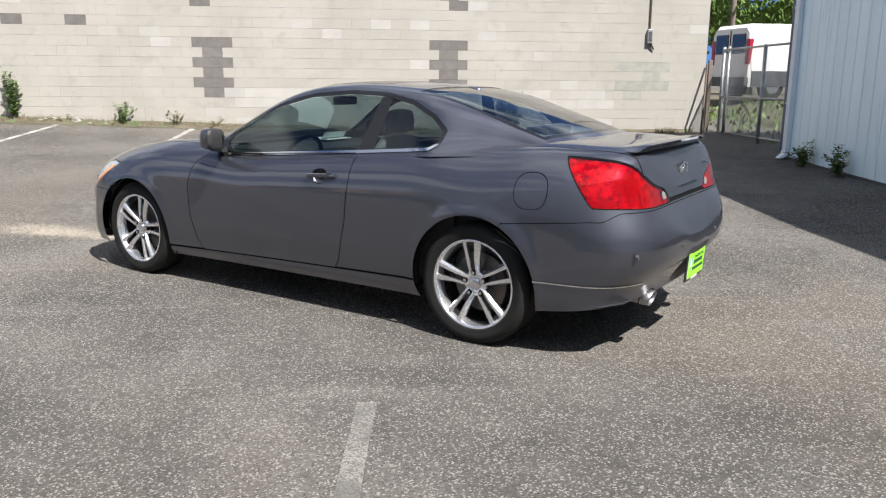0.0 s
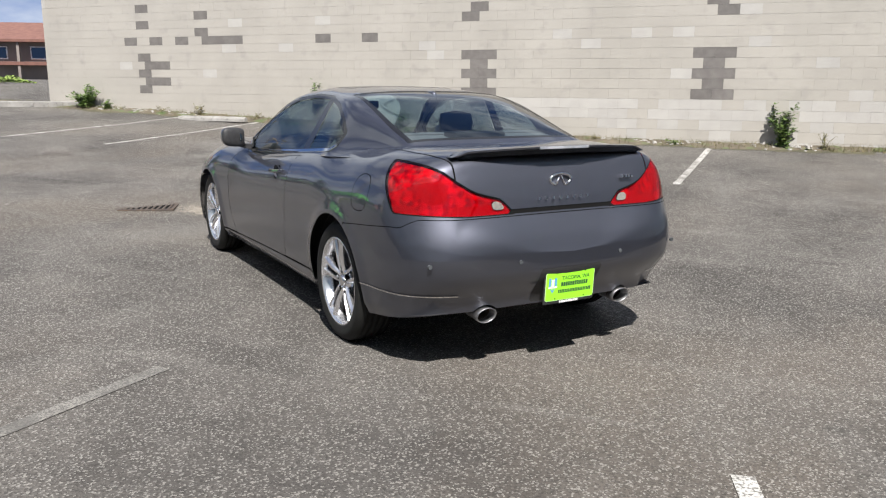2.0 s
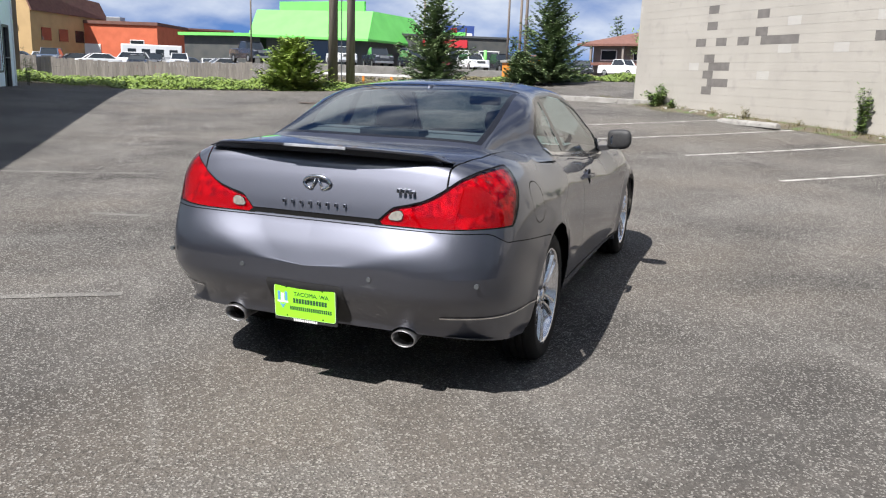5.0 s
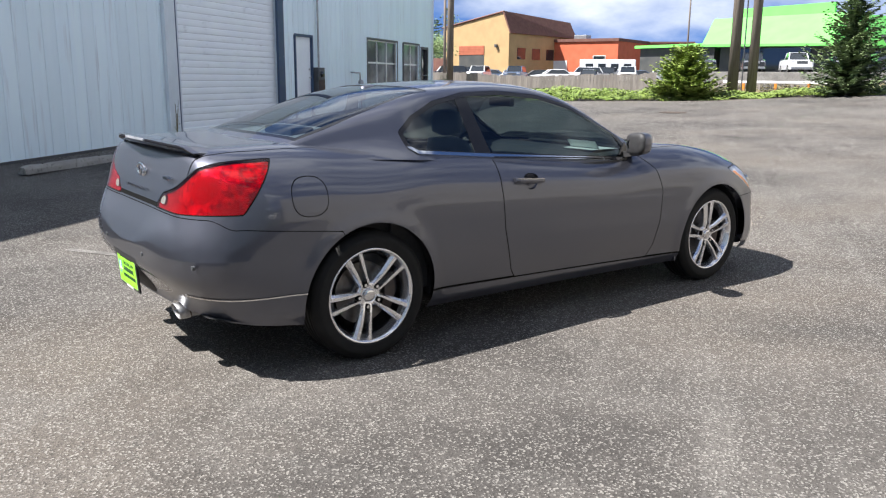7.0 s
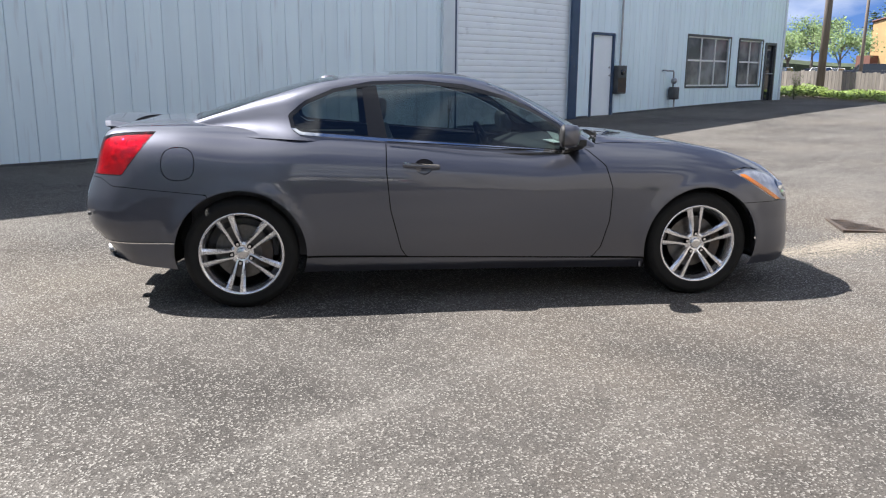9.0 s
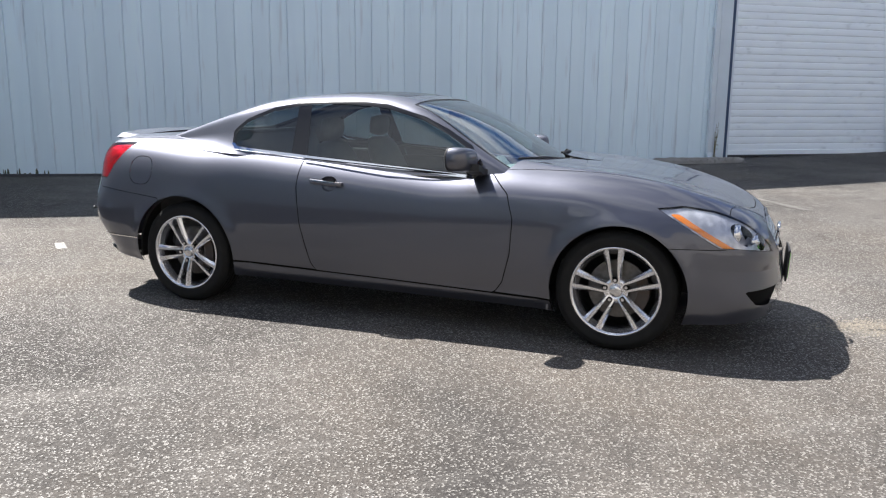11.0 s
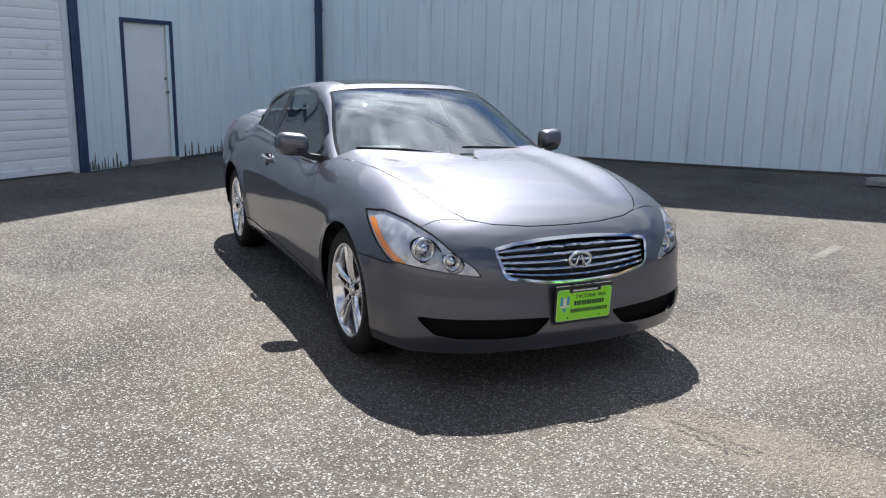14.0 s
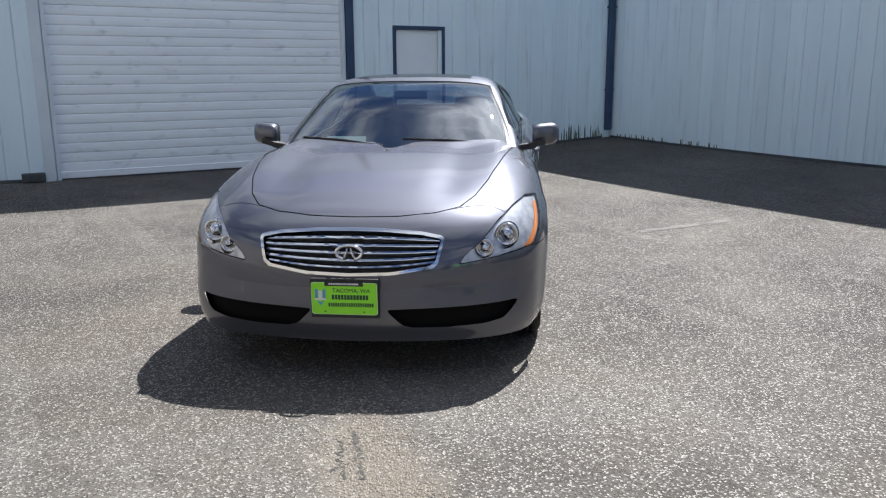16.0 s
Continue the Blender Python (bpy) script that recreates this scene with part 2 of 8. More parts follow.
IVY = mat("ivy_leaves", (0.15, 0.22, 0.04), (0.20, 0.27, 0.055), rough=0.5, scale=1.3, c3=(0.09, 0.14, 0.03), scale3=7, spread3=(0.5, 0.65))
BARK = mat("grey_bark", (0.12, 0.10, 0.085), (0.19, 0.165, 0.14), rough=0.9, scale=6, stretch=(4, 4, 0.5), bump=0.5, bscale=20)
POLE_WOOD = mat("weathered_pole_wood", (0.15, 0.12, 0.10), (0.22, 0.185, 0.155), rough=0.9, scale=4, stretch=(6, 6, 0.4), bump=0.3, bscale=30)
FENCE_WOOD = mat("grey_fence_boards", (0.20, 0.18, 0.16), (0.27, 0.245, 0.215), rough=0.9, scale=3, stretch=(6, 6, 0.6), vary=0.18)
GREEN_ROOF = mat("bright_green_cladding", (0.16, 0.62, 0.12), (0.14, 0.55, 0.105), rough=0.5, scale=0.6)
TAN_WALL = mat("tan_stucco", (0.45, 0.31, 0.15), (0.40, 0.275, 0.135), rough=0.9, scale=0.8)
BRICK_RED = mat("red_brick_wall", (0.33, 0.115, 0.065), (0.28, 0.095, 0.055), rough=0.9, scale=0.8)
ROOF_BROWN = mat("brown_shingle_roof", (0.17, 0.08, 0.06), (0.13, 0.062, 0.05), rough=0.9, scale=2)
ORANGE_PAINT = mat("orange_paint", (0.75, 0.26, 0.03), (0.66, 0.22, 0.03), rough=0.5, scale=2)
WHITE_PAINT = mat("white_paint", (0.78, 0.78, 0.77), (0.70, 0.70, 0.69), rough=0.45, scale=2)
DARK_WALL = mat("dark_shopfront", (0.05, 0.055, 0.055), (0.075, 0.075, 0.07), rough=0.6, scale=1)
PANE = mat("office_window_glass", (0.07, 0.08, 0.085), (0.24, 0.26, 0.27), rough=0.12, spec=0.25, scale=1.6, rvar=0.04)
GLASS_DARK = mat("dark_window_glass", (0.02, 0.025, 0.03), rough=0.04, spec=0.8)

# ---- helpers of this place ----


def mesh_of(name, bm, material, smooth=False):
    me = bpy.data.meshes.new(name)
    bm.to_mesh(me)
    bm.free()
    me.materials.append(material)
    if smooth:
        for p in me.polygons:
            p.use_smooth = True
    return me


def part(name, bm, material, parent=None, label="", smooth=False, m=None):
    """Links a bmesh as one mesh object, under a thing or a part where one is given."""
    ob = new(name, mesh_of(name, bm, material, smooth))
    if parent is not None:
        ob.parent = parent
    if m is not None:
        ob.matrix_basis = m
    if label:
        ob["label"] = label
    return ob


def box_bm(x0, x1, y0, y1, z0, z1, bevel=0.0, bm=None):
    bm = bm or bmesh.new()
    r = bmesh.ops.create_cube(bm, size=1.0, matrix=Matrix.Translation(((x0 + x1) / 2, (y0 + y1) / 2, (z0 + z1) / 2)) @ Matrix.Diagonal((x1 - x0, y1 - y0, z1 - z0, 1)))
    if bevel:
        es = list({e for v in r["verts"] for e in v.link_edges})
        bmesh.ops.bevel(bm, geom=es, offset=bevel, segments=2, affect="EDGES", profile=0.6)
    return bm


def tube_bm(points, radius, sides=8, bm=None, taper=None, cap=True):
    """A round bar along a line of points."""
    bm = bm or bmesh.new()
    pts = [Vector(p) for p in points]
    rings = []
    for i, p in enumerate(pts):
        d = (pts[min(i + 1, len(pts) - 1)] - pts[max(i - 1, 0)]).normalized()
        a = d.orthogonal().normalized() if abs(d.z) > 0.95 else d.cross(Vector((0, 0, 1))).normalized()
        b = d.cross(a).normalized()
        r = radius if taper is None else radius + (taper - radius) * i / (len(pts) - 1)
        rings.append([bm.verts.new(p + r * (math.cos(2 * math.pi * k / sides) * a + math.sin(2 * math.pi * k / sides) * b)) for k in range(sides)])
    for r0, r1 in zip(rings, rings[1:]):
        for k in range(sides):
            bm.faces.new((r0[k], r0[(k + 1) % sides], r1[(k + 1) % sides], r1[k]))
    if cap:
        bm.faces.new(rings[0][::-1])
        bm.faces.new(rings[-1])
    return bm


def thing(name, m, label, category, group="", kind=""):
    ob = new(name)
    ob.matrix_basis = m
    return tagged(ob, label, category, group, kind)


def smoothstep(a, b, x):
    t = np.clip((x - a) / (b - a), 0, 1)
    return t * t * (3 - 2 * t)


GC = (-0.004801, 0.01159, -0.006859, -0.0008049, 0.001964, 0.00295, -5.416e-05, 2.002e-05, 2.175e-06, -1.629e-06)


def ground_z(x, y):
    """Height of the yard, which lies flat round the car and climbs towards the street."""
    cx, cy = np.clip(x, -7.5, 25.5), np.clip(y, -13, 9)
    z = GC[0] + GC[1] * cx + GC[2] * cy + GC[3] * cx * cy + GC[4] * cx**2 + GC[5] * cy**2 + GC[6] * cx**3 + GC[7] * cy**3 + GC[8] * cx**2 * cy + GC[9] * cx * cy**2
    z = np.maximum(z, 0) * smoothstep(2.6, 5.5, np.hypot(x, y))
    low, high = 0.80 + 0.004 * np.clip(x - 33, 0, 62), 1.6 + 0.010 * np.clip(x - 33, 0, 62)
    lots = low + (high - low) * smoothstep(1.2, -1.4, y)
    return z + (lots - z) * smoothstep(29.0, 33.0, x)


def gz(x, y):
    return float(ground_z(np.float64(x), np.float64(y)))


# ---- ground ----
def build_ground():
    def axis(lo, hi):
        inner = np.arange(-14, 34.01, 0.5)
        return np.concatenate([np.array([lo, lo * 0.5, lo * 0.25, -60, -30, -20]), inner, np.array([40, 55, 80, hi * 0.25, hi * 0.5, hi])])
    xs, ys = axis(-900, 900), axis(-900, 900)
    X, Y = np.meshgrid(xs, ys, indexing="ij")
    Z = ground_z(X, Y)
    nx, ny = X.shape
    v = np.stack([X, Y, Z], -1).reshape(-1, 3)
    f = [(i * ny + j, (i + 1) * ny + j, (i + 1) * ny + j + 1, i * ny + j + 1) for i in range(nx - 1) for j in range(ny - 1)]
    me = bpy.data.meshes.new("ground")
    me.from_pydata(v.tolist(), [], f)
    for p in me.polygons:
        p.use_smooth = True
    me.materials.append(ASPHALT)
    return tagged(new("ground", me), "worn grey-brown asphalt yard with pale stones showing", "ground", kind="structure")


build_ground()


def ground_strip(name, x0, y0, x1, y1, w, material, label, category, lift=0.004):
    """A painted line that lies on the asphalt."""
    bm = bmesh.new()
    d = Vector((x1 - x0, y1 - y0, 0))
    n = max(2, int(d.length / 0.25))
    side = d.normalized().cross(Vector((0, 0, 1))) * w / 2
    prev = None
    for i in range(n + 1):
        p = Vector((x0, y0, 0)) + d * i / n
        row = []
        for s in (-1, 1):
            q = p + side * s * (1 + 0.12 * noise.noise(Vector((p.x * 3, p.y * 3, s))))
            q.z = gz(q.x, q.y) + lift
            row.append(bm.verts.new(q))
        if prev:
            bm.faces.new((prev[0], prev[1], row[1], row[0]))
        prev = row
    ob = part(name, bm, material)
    return tagged(ob, label, category, group="parking lines", kind="structure")


for a in ((-1.34, -5.98, -1.27, -10.4), (1.22, -5.72, 1.30, -10.2), (3.68, -5.57, 3.78, -10.1), (6.2, -5.7, 6.25, -9.9), (8.6, -5.3, 8.55, -9.9), (10.95, -5.0, 10.7, -9.7)):
    ground_strip("parking_line", *a, 0.10, PAINT_LINE, "worn faded white parking line on asphalt", "road marking")
for a in ((5.38, 4.74, 5.25, 2.5), (2.81, 2.93, 2.68, 2.38), (-0.1, 2.35, -0.05, 3.5)):
    ground_strip("parking_line", *a, 0.09, PAINT_FAINT, "nearly worn-off white parking line on asphalt", "road marking")

ground_strip("parking_line", -2.85, 2.30, -2.93, 2.62, 0.085, PAINT_LINE, "short white stub of a worn parking line on asphalt", "road marking")

# ---- the walls ----
W_LEFT = pose(0, 7.81, 0)
W_REAR = pose(-6.62, 0, 0, 0, 0, 90)
W_BLOCK = pose(0, -10.65, 0, 0, 0, 180 + 3.38)


def wall_backing(name, s0, s1, z0, z1, openings, m, thick, material, label):
    """A thick wall in strips round its openings."""
    bm = bmesh.new()
    cuts = sorted({s0, s1, *[o[0] for o in openings], *[o[1] for o in openings]})
    for a, b in zip(cuts, cuts[1:]):
        over = [o for o in openings if o[0] <= a and o[1] >= b]
        if over:
            if over[0][2] > z0 + 0.05:
                box_bm(a, b, 0.012, thick, z0, over[0][2], bm=bm)
            box_bm(a, b, 0.012, thick, over[0][3], z1, bm=bm)
        else:
            box_bm(a, b, 0.012, thick, z0, z1, bm=bm)
    ob = part(name, bm, material, m=m)
    return tagged(ob, label, "wall", kind="structure")


PANEL = 0.27


def siding(wall, s0, s1, z1, openings, base):
    """Upright flush panels with a narrow groove between each two."""
    n = round((s1 - s0) / PANEL)
    w = (s1 - s0) / n
    for i in range(n):
        a, b = s0 + i * w, s0 + (i + 1) * w
        c = (a + b) / 2
        spans = [(base(c), z1)]
        for o in openings:
            if o[0] - 0.02 < c < o[1] + 0.02:
                spans = [(o[3], z1)] + ([(base(c), o[2])] if o[2] > base(c) + 0.1 else [])
        for za, zb in spans:
            bm = bmesh.new()
            g = 0.003
            prof = [(a + g, 0.008), (a + g, -0.006), (a + g + 0.010, -0.012), (b - g - 0.012, -0.012), (b - g, -0.006), (b - g, -0.002), (b - g, 0.008)]
            lo = [bm.verts.new((x, y, za)) for x, y in prof]
            hi = [bm.verts.new((x, y, zb)) for x, y in prof]
            for k in range(len(prof) - 1):
                bm.faces.new((lo[k], lo[k + 1], hi[k + 1], hi[k]))
            bm.faces.new(lo[::-1])
            bm.faces.new(hi)
            part("panel", bm, SIDING, wall)


LEFT_OPEN = [(7.73, 11.62, -1.0, 4.1), (12.38, 13.32, -1.0, 2.40), (16.9, 19.43, 1.10, 2.53), (20.02, 21.6, 1.10, 2.53), (21.85, 22.6, -1.0, 2.46)]
REAR_OPEN = [(-1.87, 2.33, -1.0, 4.1), (3.17, 4.11, -1.0, 2.14)]
EAVE_LEFT, EAVE_REAR = 5.52, 5.75
wall_left = wall_backing("wall_north", -6.62, 23.15, -0.6, EAVE_LEFT, LEFT_OPEN, W_LEFT, 0.2, SIDING, "pale blue-grey metal siding wall with upright grooves")
wall_rear = wall_backing("wall_west", -7.35, 7.9, -0.6, EAVE_REAR, REAR_OPEN, W_REAR, 0.2, SIDING, "pale blue-grey metal siding wall in shade")
siding(wall_left, -6.60, 23.13, EAVE_LEFT, LEFT_OPEN, lambda s: gz(s, 7.7) + 0.03)
siding(wall_rear, -7.33, 7.78, EAVE_REAR, REAR_OPEN, lambda s: gz(-6.5, s) + 0.03)


def roof_slab(name, x0, x1, y0, y1, z, label):
    ob = part(name, box_bm(x0, x1, y0, y1, z, z + 0.18, 0.02), SIDING_TRIM)
    return tagged(ob, label, "roof", kind="structure")


roof_slab("roof_north", -6.62, 23.3, 7.68, 24, EAVE_LEFT + 0.002, "pale metal roof edge of the siding building")
roof_slab("roof_west", -22, -6.5, -7.5, 24, EAVE_REAR + 0.004, "pale metal roof edge of the siding building")
tagged(part("wall_east", box_bm(22.95, 23.15, 8.02, 24, -0.6, EAVE_LEFT - 0.002), SIDING), "pale metal siding end wall of the building", "wall", kind="structure")
tagged(part("wall_south", box_bm(-22, -6.83, -7.35, -7.15, -0.6, EAVE_REAR - 0.002), SIDING), "pale metal siding end wall beside the fence", "wall", kind="structure")

# ---- painted concrete block wall ----
BW, BH, B0 = 0.3865, 0.1918, 2.175
BLOCK_S0, BLOCK_S1 = -6.62, 15.34


def block_wall():
    bm = box_bm(-BLOCK_S1, -BLOCK_S0, -0.0085, 0.25, -0.4, 5.2)
    wall = tagged(part("wall_south", bm, MORTAR, m=W_BLOCK), "cream painted concrete block wall with bare grey patches", "wall", kind="structure")
    box = box_bm(-BLOCK_S1 + 0.004, -BLOCK_S0 - 0.004, 0.26, 9.0, -0.4, 5.1)
    tagged(part("building_core", box, MORTAR, m=W_BLOCK), "plain body of the block building", "building", kind="structure")
    shapes = {}

    def block_mesh(width, material):
        key = (round(width, 3), material.name)
        if key not in shapes:
            shapes[key] = mesh_of("block", box_bm(0.0007, width - 0.0007, 0.0, 0.03, 0.0016, BH - 0.0016, 0.0016), material)
        return shapes[key]

    grey, pale, mid = set(), set(), set()
    # pyramids of bare blocks: (first edge, number of courses, first is wide, top course)
    for edge, rows, wide, top in ((0, 5, True, 0), (12, 6, True, 0), (34, 5, False, 0)):
        for r in range(rows):
            k = top - r
            w = wide if r % 2 == 0 else not wide
            # wide courses have two blocks, narrow ones a single block half a step in
            for c in ((edge - 1, edge - 2) if w else (edge - 1,)):
                grey.add((k, c, w))
    for s, k in ((12.7, 2), (11.65, 2), (10.9, 2), (10.35, 3), (10.3, 5), (10.15, 2), (9.75, 2), (9.4, 2), (7.2, 2), (6.0, 2), (12.0, 4), (12.0, 6), (3.5, 4), (3.45, 5), (-1.27, 4), (-1.3, 5)):
        grey.add((k, s))
    rng = random.Random(5)
    rest = {m.name: bmesh.new() for m in (BLOCK_CREAM, BLOCK_PALE, BLOCK_GREY, BLOCK_MID)}
    mats = {m.name: m for m in (BLOCK_CREAM, BLOCK_PALE, BLOCK_GREY, BLOCK_MID)}
    count = 0
    for k in range(-12, 16):
        z = B0 + (k - 1) * BH
        even = k % 2 == 0
        e0 = -0.81 + (0.0 if even else -BW / 2)
        i0, i1 = math.floor((BLOCK_S0 - e0) / BW), math.ceil((BLOCK_S1 - e0) / BW)
        for i in range(i0, i1):
            a, b = max(e0 + i * BW, BLOCK_S0), min(e0 + (i + 1) * BW, BLOCK_S1)
            if b - a < 0.05 or z + BH < gz((a + b) / 2, -10.4):
                continue
            c = (a + b) / 2
            m = BLOCK_CREAM
            # two lowest courses were whitened along part of the wall
            if k <= -5 and -5.0 < c < 3.6 and z < 1.2 and rng.random() < 0.8 - 0.5 * (z < 0.8):
                m = BLOCK_PALE
            if rng.random() < 0.03:
                m = BLOCK_PALE
            hit = any(g[0] == k and (i == g[1] if len(g) == 3 else abs(c - g[1]) < BW / 2) for g in grey)
            if hit:
                m = BLOCK_GREY
            if -5.72 < c < -4.68 and 1.1 < z + BH / 2 < 1.75 and rng.random() < 0.75:
                m = BLOCK_MID
            if -4.2 < c < 6.6 and z < 2.9 and count < 300 and (k >= -8):
                ob = new("block", block_mesh(b - a, m))
                ob.parent = wall
                ob.matrix_basis = pose(-b, -0.0118 - rng.random() * 0.0012, z)
                count += 1
            else:
                box_bm(-b + 0.0007, -a - 0.0007, -0.0118 - rng.random() * 0.0012, 0.02, z + 0.0016, z + BH - 0.0016, bm=rest[m.name])
    for name, bm in rest.items():
        if len(bm.verts):
            tagged(part("blockwork", bm, mats[name], wall), kind="stuff")
    return wall


block_wall()

# ---- the parked coupe ----
CAR = pose(0, 0, 0, 0, 0, -36)
PAINT = mat("graphite_metallic_paint", (0.092, 0.096, 0.119), (0.104, 0.108, 0.134), rough=0.48, metal=0.95, scale=900, coat=1.0, rvar=0.03)
PAINT.node_tree.nodes["Principled BSDF"].inputs["Coat Roughness"].default_value = 0.05
PAINT.node_tree.nodes["Principled BSDF"].inputs["Coat IOR"].default_value = 1.6
BLACK_GLOSS = mat("gloss_black_trim", (0.012, 0.012, 0.013), rough=0.15)
BLACK_PLASTIC = mat("black_plastic", (0.018, 0.018, 0.019), (0.028, 0.028, 0.03), rough=0.6, scale=40, bump=0.1, bscale=300)
SEAM = mat("dark_panel_gap", (0.006, 0.006, 0.006), rough=0.9, spec=0.1)
CHROME = mat("chrome", (0.72, 0.72, 0.73), rough=0.10, metal=1.0)
TIP_CHROME = mat("dulled_exhaust_chrome", (0.42, 0.42, 0.43), (0.28, 0.28, 0.29), rough=0.5, metal=1.0, scale=40)
ALLOY = mat("silver_alloy", (0.86, 0.86, 0.88), (0.80, 0.80, 0.82), rough=0.2, metal=0.92, scale=60, rvar=0.05)
# same alloy darkened: the shade behind the spokes is put into its colour
ALLOY_SHADED = mat("shaded_barrel_alloy", (0.09, 0.09, 0.092), (0.06, 0.06, 0.063), rough=0.4, metal=0.9, scale=30)
RUBBER = mat("tyre_rubber", (0.008, 0.008, 0.008), (0.013, 0.013, 0.012), rough=0.75, spec=0.3, scale=20, bump=0.15, bscale=150)
DISC = mat("brake_disc_steel", (0.16, 0.155, 0.15), (0.12, 0.113, 0.106), rough=0.4, metal=1.0, scale=40)
SEAT = mat("grey_leather", (0.20, 0.20, 0.20), (0.24, 0.24, 0.235), rough=0.55, scale=25, bump=0.15, bscale=120)
DASH = mat("charcoal_dash", (0.03, 0.03, 0.032), (0.045, 0.045, 0.046), rough=0.6, scale=30, bump=0.1, bscale=200)
PAPER = mat("white_paper", (0.75, 0.78, 0.76), (0.70, 0.73, 0.71), rough=0.8, scale=6)
SHELF = mat("pale_grey_shelf", (0.22, 0.225, 0.22), (0.18, 0.185, 0.18), rough=0.8, scale=10)
PLATE_GREEN = mat("lime_green_plate", (0.30, 0.80, 0.03), (0.27, 0.74, 0.03), rough=0.4, scale=9)
PLATE_INK = mat("dark_green_ink", (0.02, 0.07, 0.03), rough=0.5)
PROJ_LENS = mat("smoked_projector_lens", (0.30, 0.32, 0.36), rough=0.08, metal=0.5)
PLATE_EDGE = mat("pale_plate_edge", (0.55, 0.80, 0.38), (0.50, 0.74, 0.34), rough=0.4, scale=9)
PLATE_BLUE = mat("blue_mark", (0.10, 0.30, 0.55), rough=0.5)
AMBER = mat("amber_lens", (0.85, 0.25, 0.03), rough=0.15, coat=0.5)
LAMP_SILVER = mat("lamp_reflector", (0.66, 0.67, 0.70), (0.40, 0.41, 0.45), rough=0.32, metal=0.55, scale=22)


def glass_material(name, tint, keep, rough=0.0, ior=1.5):
    m = bpy.data.materials.new(name)
    m.use_nodes = True
    n, l = m.node_tree.nodes, m.node_tree.links
    n.clear()
    o = n.new("ShaderNodeOutputMaterial")
    t = n.new("ShaderNodeBsdfTransparent")
    t.inputs[0].default_value = (*tint, 1)
    g = n.new("ShaderNodeBsdfGlossy")
    g.inputs["Roughness"].default_value = rough
    g.inputs["Color"].default_value = (keep, keep, keep, 1)
    # gloss rises at a grazing view, the same from both sides of the pane
    f0 = ((ior - 1) / (ior + 1)) ** 2
    lw = n.new("ShaderNodeLayerWeight")
    lw.inputs[0].default_value = 0.5
    pw = n.new("ShaderNodeMath")
    pw.operation = "POWER"
    pw.inputs[1].default_value = 5.0
    fr = n.new("ShaderNodeMapRange")
    fr.inputs[3].default_value, fr.inputs[4].default_value = f0, 1.0
    l.new(lw.outputs["Facing"], pw.inputs[0])
    l.new(pw.outputs[0], fr.inputs[0])
    mx = n.new("ShaderNodeMixShader")
    l.new(fr.outputs[0], mx.inputs[0])
    l.new(t.outputs[0], mx.inputs[1])
    l.new(g.outputs[0], mx.inputs[2])
    l.new(mx.outputs[0], o.inputs[0])
    return m


GLASS_SIDE = glass_material("tinted_side_glass", (0.37, 0.43, 0.43), 1.0, ior=1.7)
GLASS_WIND = glass_material("windscreen_glass", (0.52, 0.62, 0.61), 1.0, ior=2.9)
GLASS_REAR = glass_material("rear_window_glass", (0.50, 0.57, 0.60), 1.0, ior=1.9)
GLASS_CLEAR = glass_material("clear_lamp_glass", (0.94, 0.95, 0.97), 1.0)
GLASS_RED = glass_material("red_lamp_glass", (0.80, 0.02, 0.07), 1.0, 0.01)
RED_LENS = mat("red_lens", (0.52, 0.005, 0.036), (0.11, 0.002, 0.012), rough=0.25, scale=30, coat=0.5, bump=0.5, bscale=160)
RED_DEEP = mat("deep_red_lens", (0.34, 0.004, 0.020), (0.22, 0.003, 0.014), rough=0.25, scale=90, coat=0.5)
LENS_CLEAR = mat("clear_reversing_lens", (0.24, 0.225, 0.20), (0.13, 0.12, 0.11), rough=0.3, scale=80)


def curve_fn(points):
    """A smooth curve without overshoot through (x, value) pairs."""
    pts = sorted(points)
    x, y = np.array([p[0] for p in pts]), np.array([p[1] for p in pts])
    h, d = np.diff(x), np.diff(y) / np.diff(x)
    s = np.zeros(len(x))
    for i in range(1, len(x) - 1):
        s[i] = 0 if d[i - 1] * d[i] <= 0 else (h[i - 1] + h[i]) / ((h[i - 1]) / d[i - 1] + h[i] / d[i])
    s[0], s[-1] = d[0], d[-1]

    def fn(v):
        v = np.clip(np.asarray(v, float), x[0], x[-1])
        i = np.clip(np.searchsorted(x, v, side="right") - 1, 0, len(x) - 2)
        t = (v - x[i]) / h[i]
        return (2 * t**3 - 3 * t**2 + 1) * y[i] + (t**3 - 2 * t**2 + t) * h[i] * s[i] + (-2 * t**3 + 3 * t**2) * y[i + 1] + (t**3 - t**2) * h[i] * s[i + 1]
    return fn


def along(points, step):
    """Points at even steps along a smooth line."""
    p = np.array(points, float)
    k = np.concatenate([[0], np.cumsum(np.linalg.norm(np.diff(p, axis=0), axis=1))])
    fx, fy = curve_fn(list(zip(k, p[:, 0]))), curve_fn(list(zip(k, p[:, 1])))
    t = np.linspace(0, k[-1], int(k[-1] / step) + 1)
    return fx(t), fy(t)


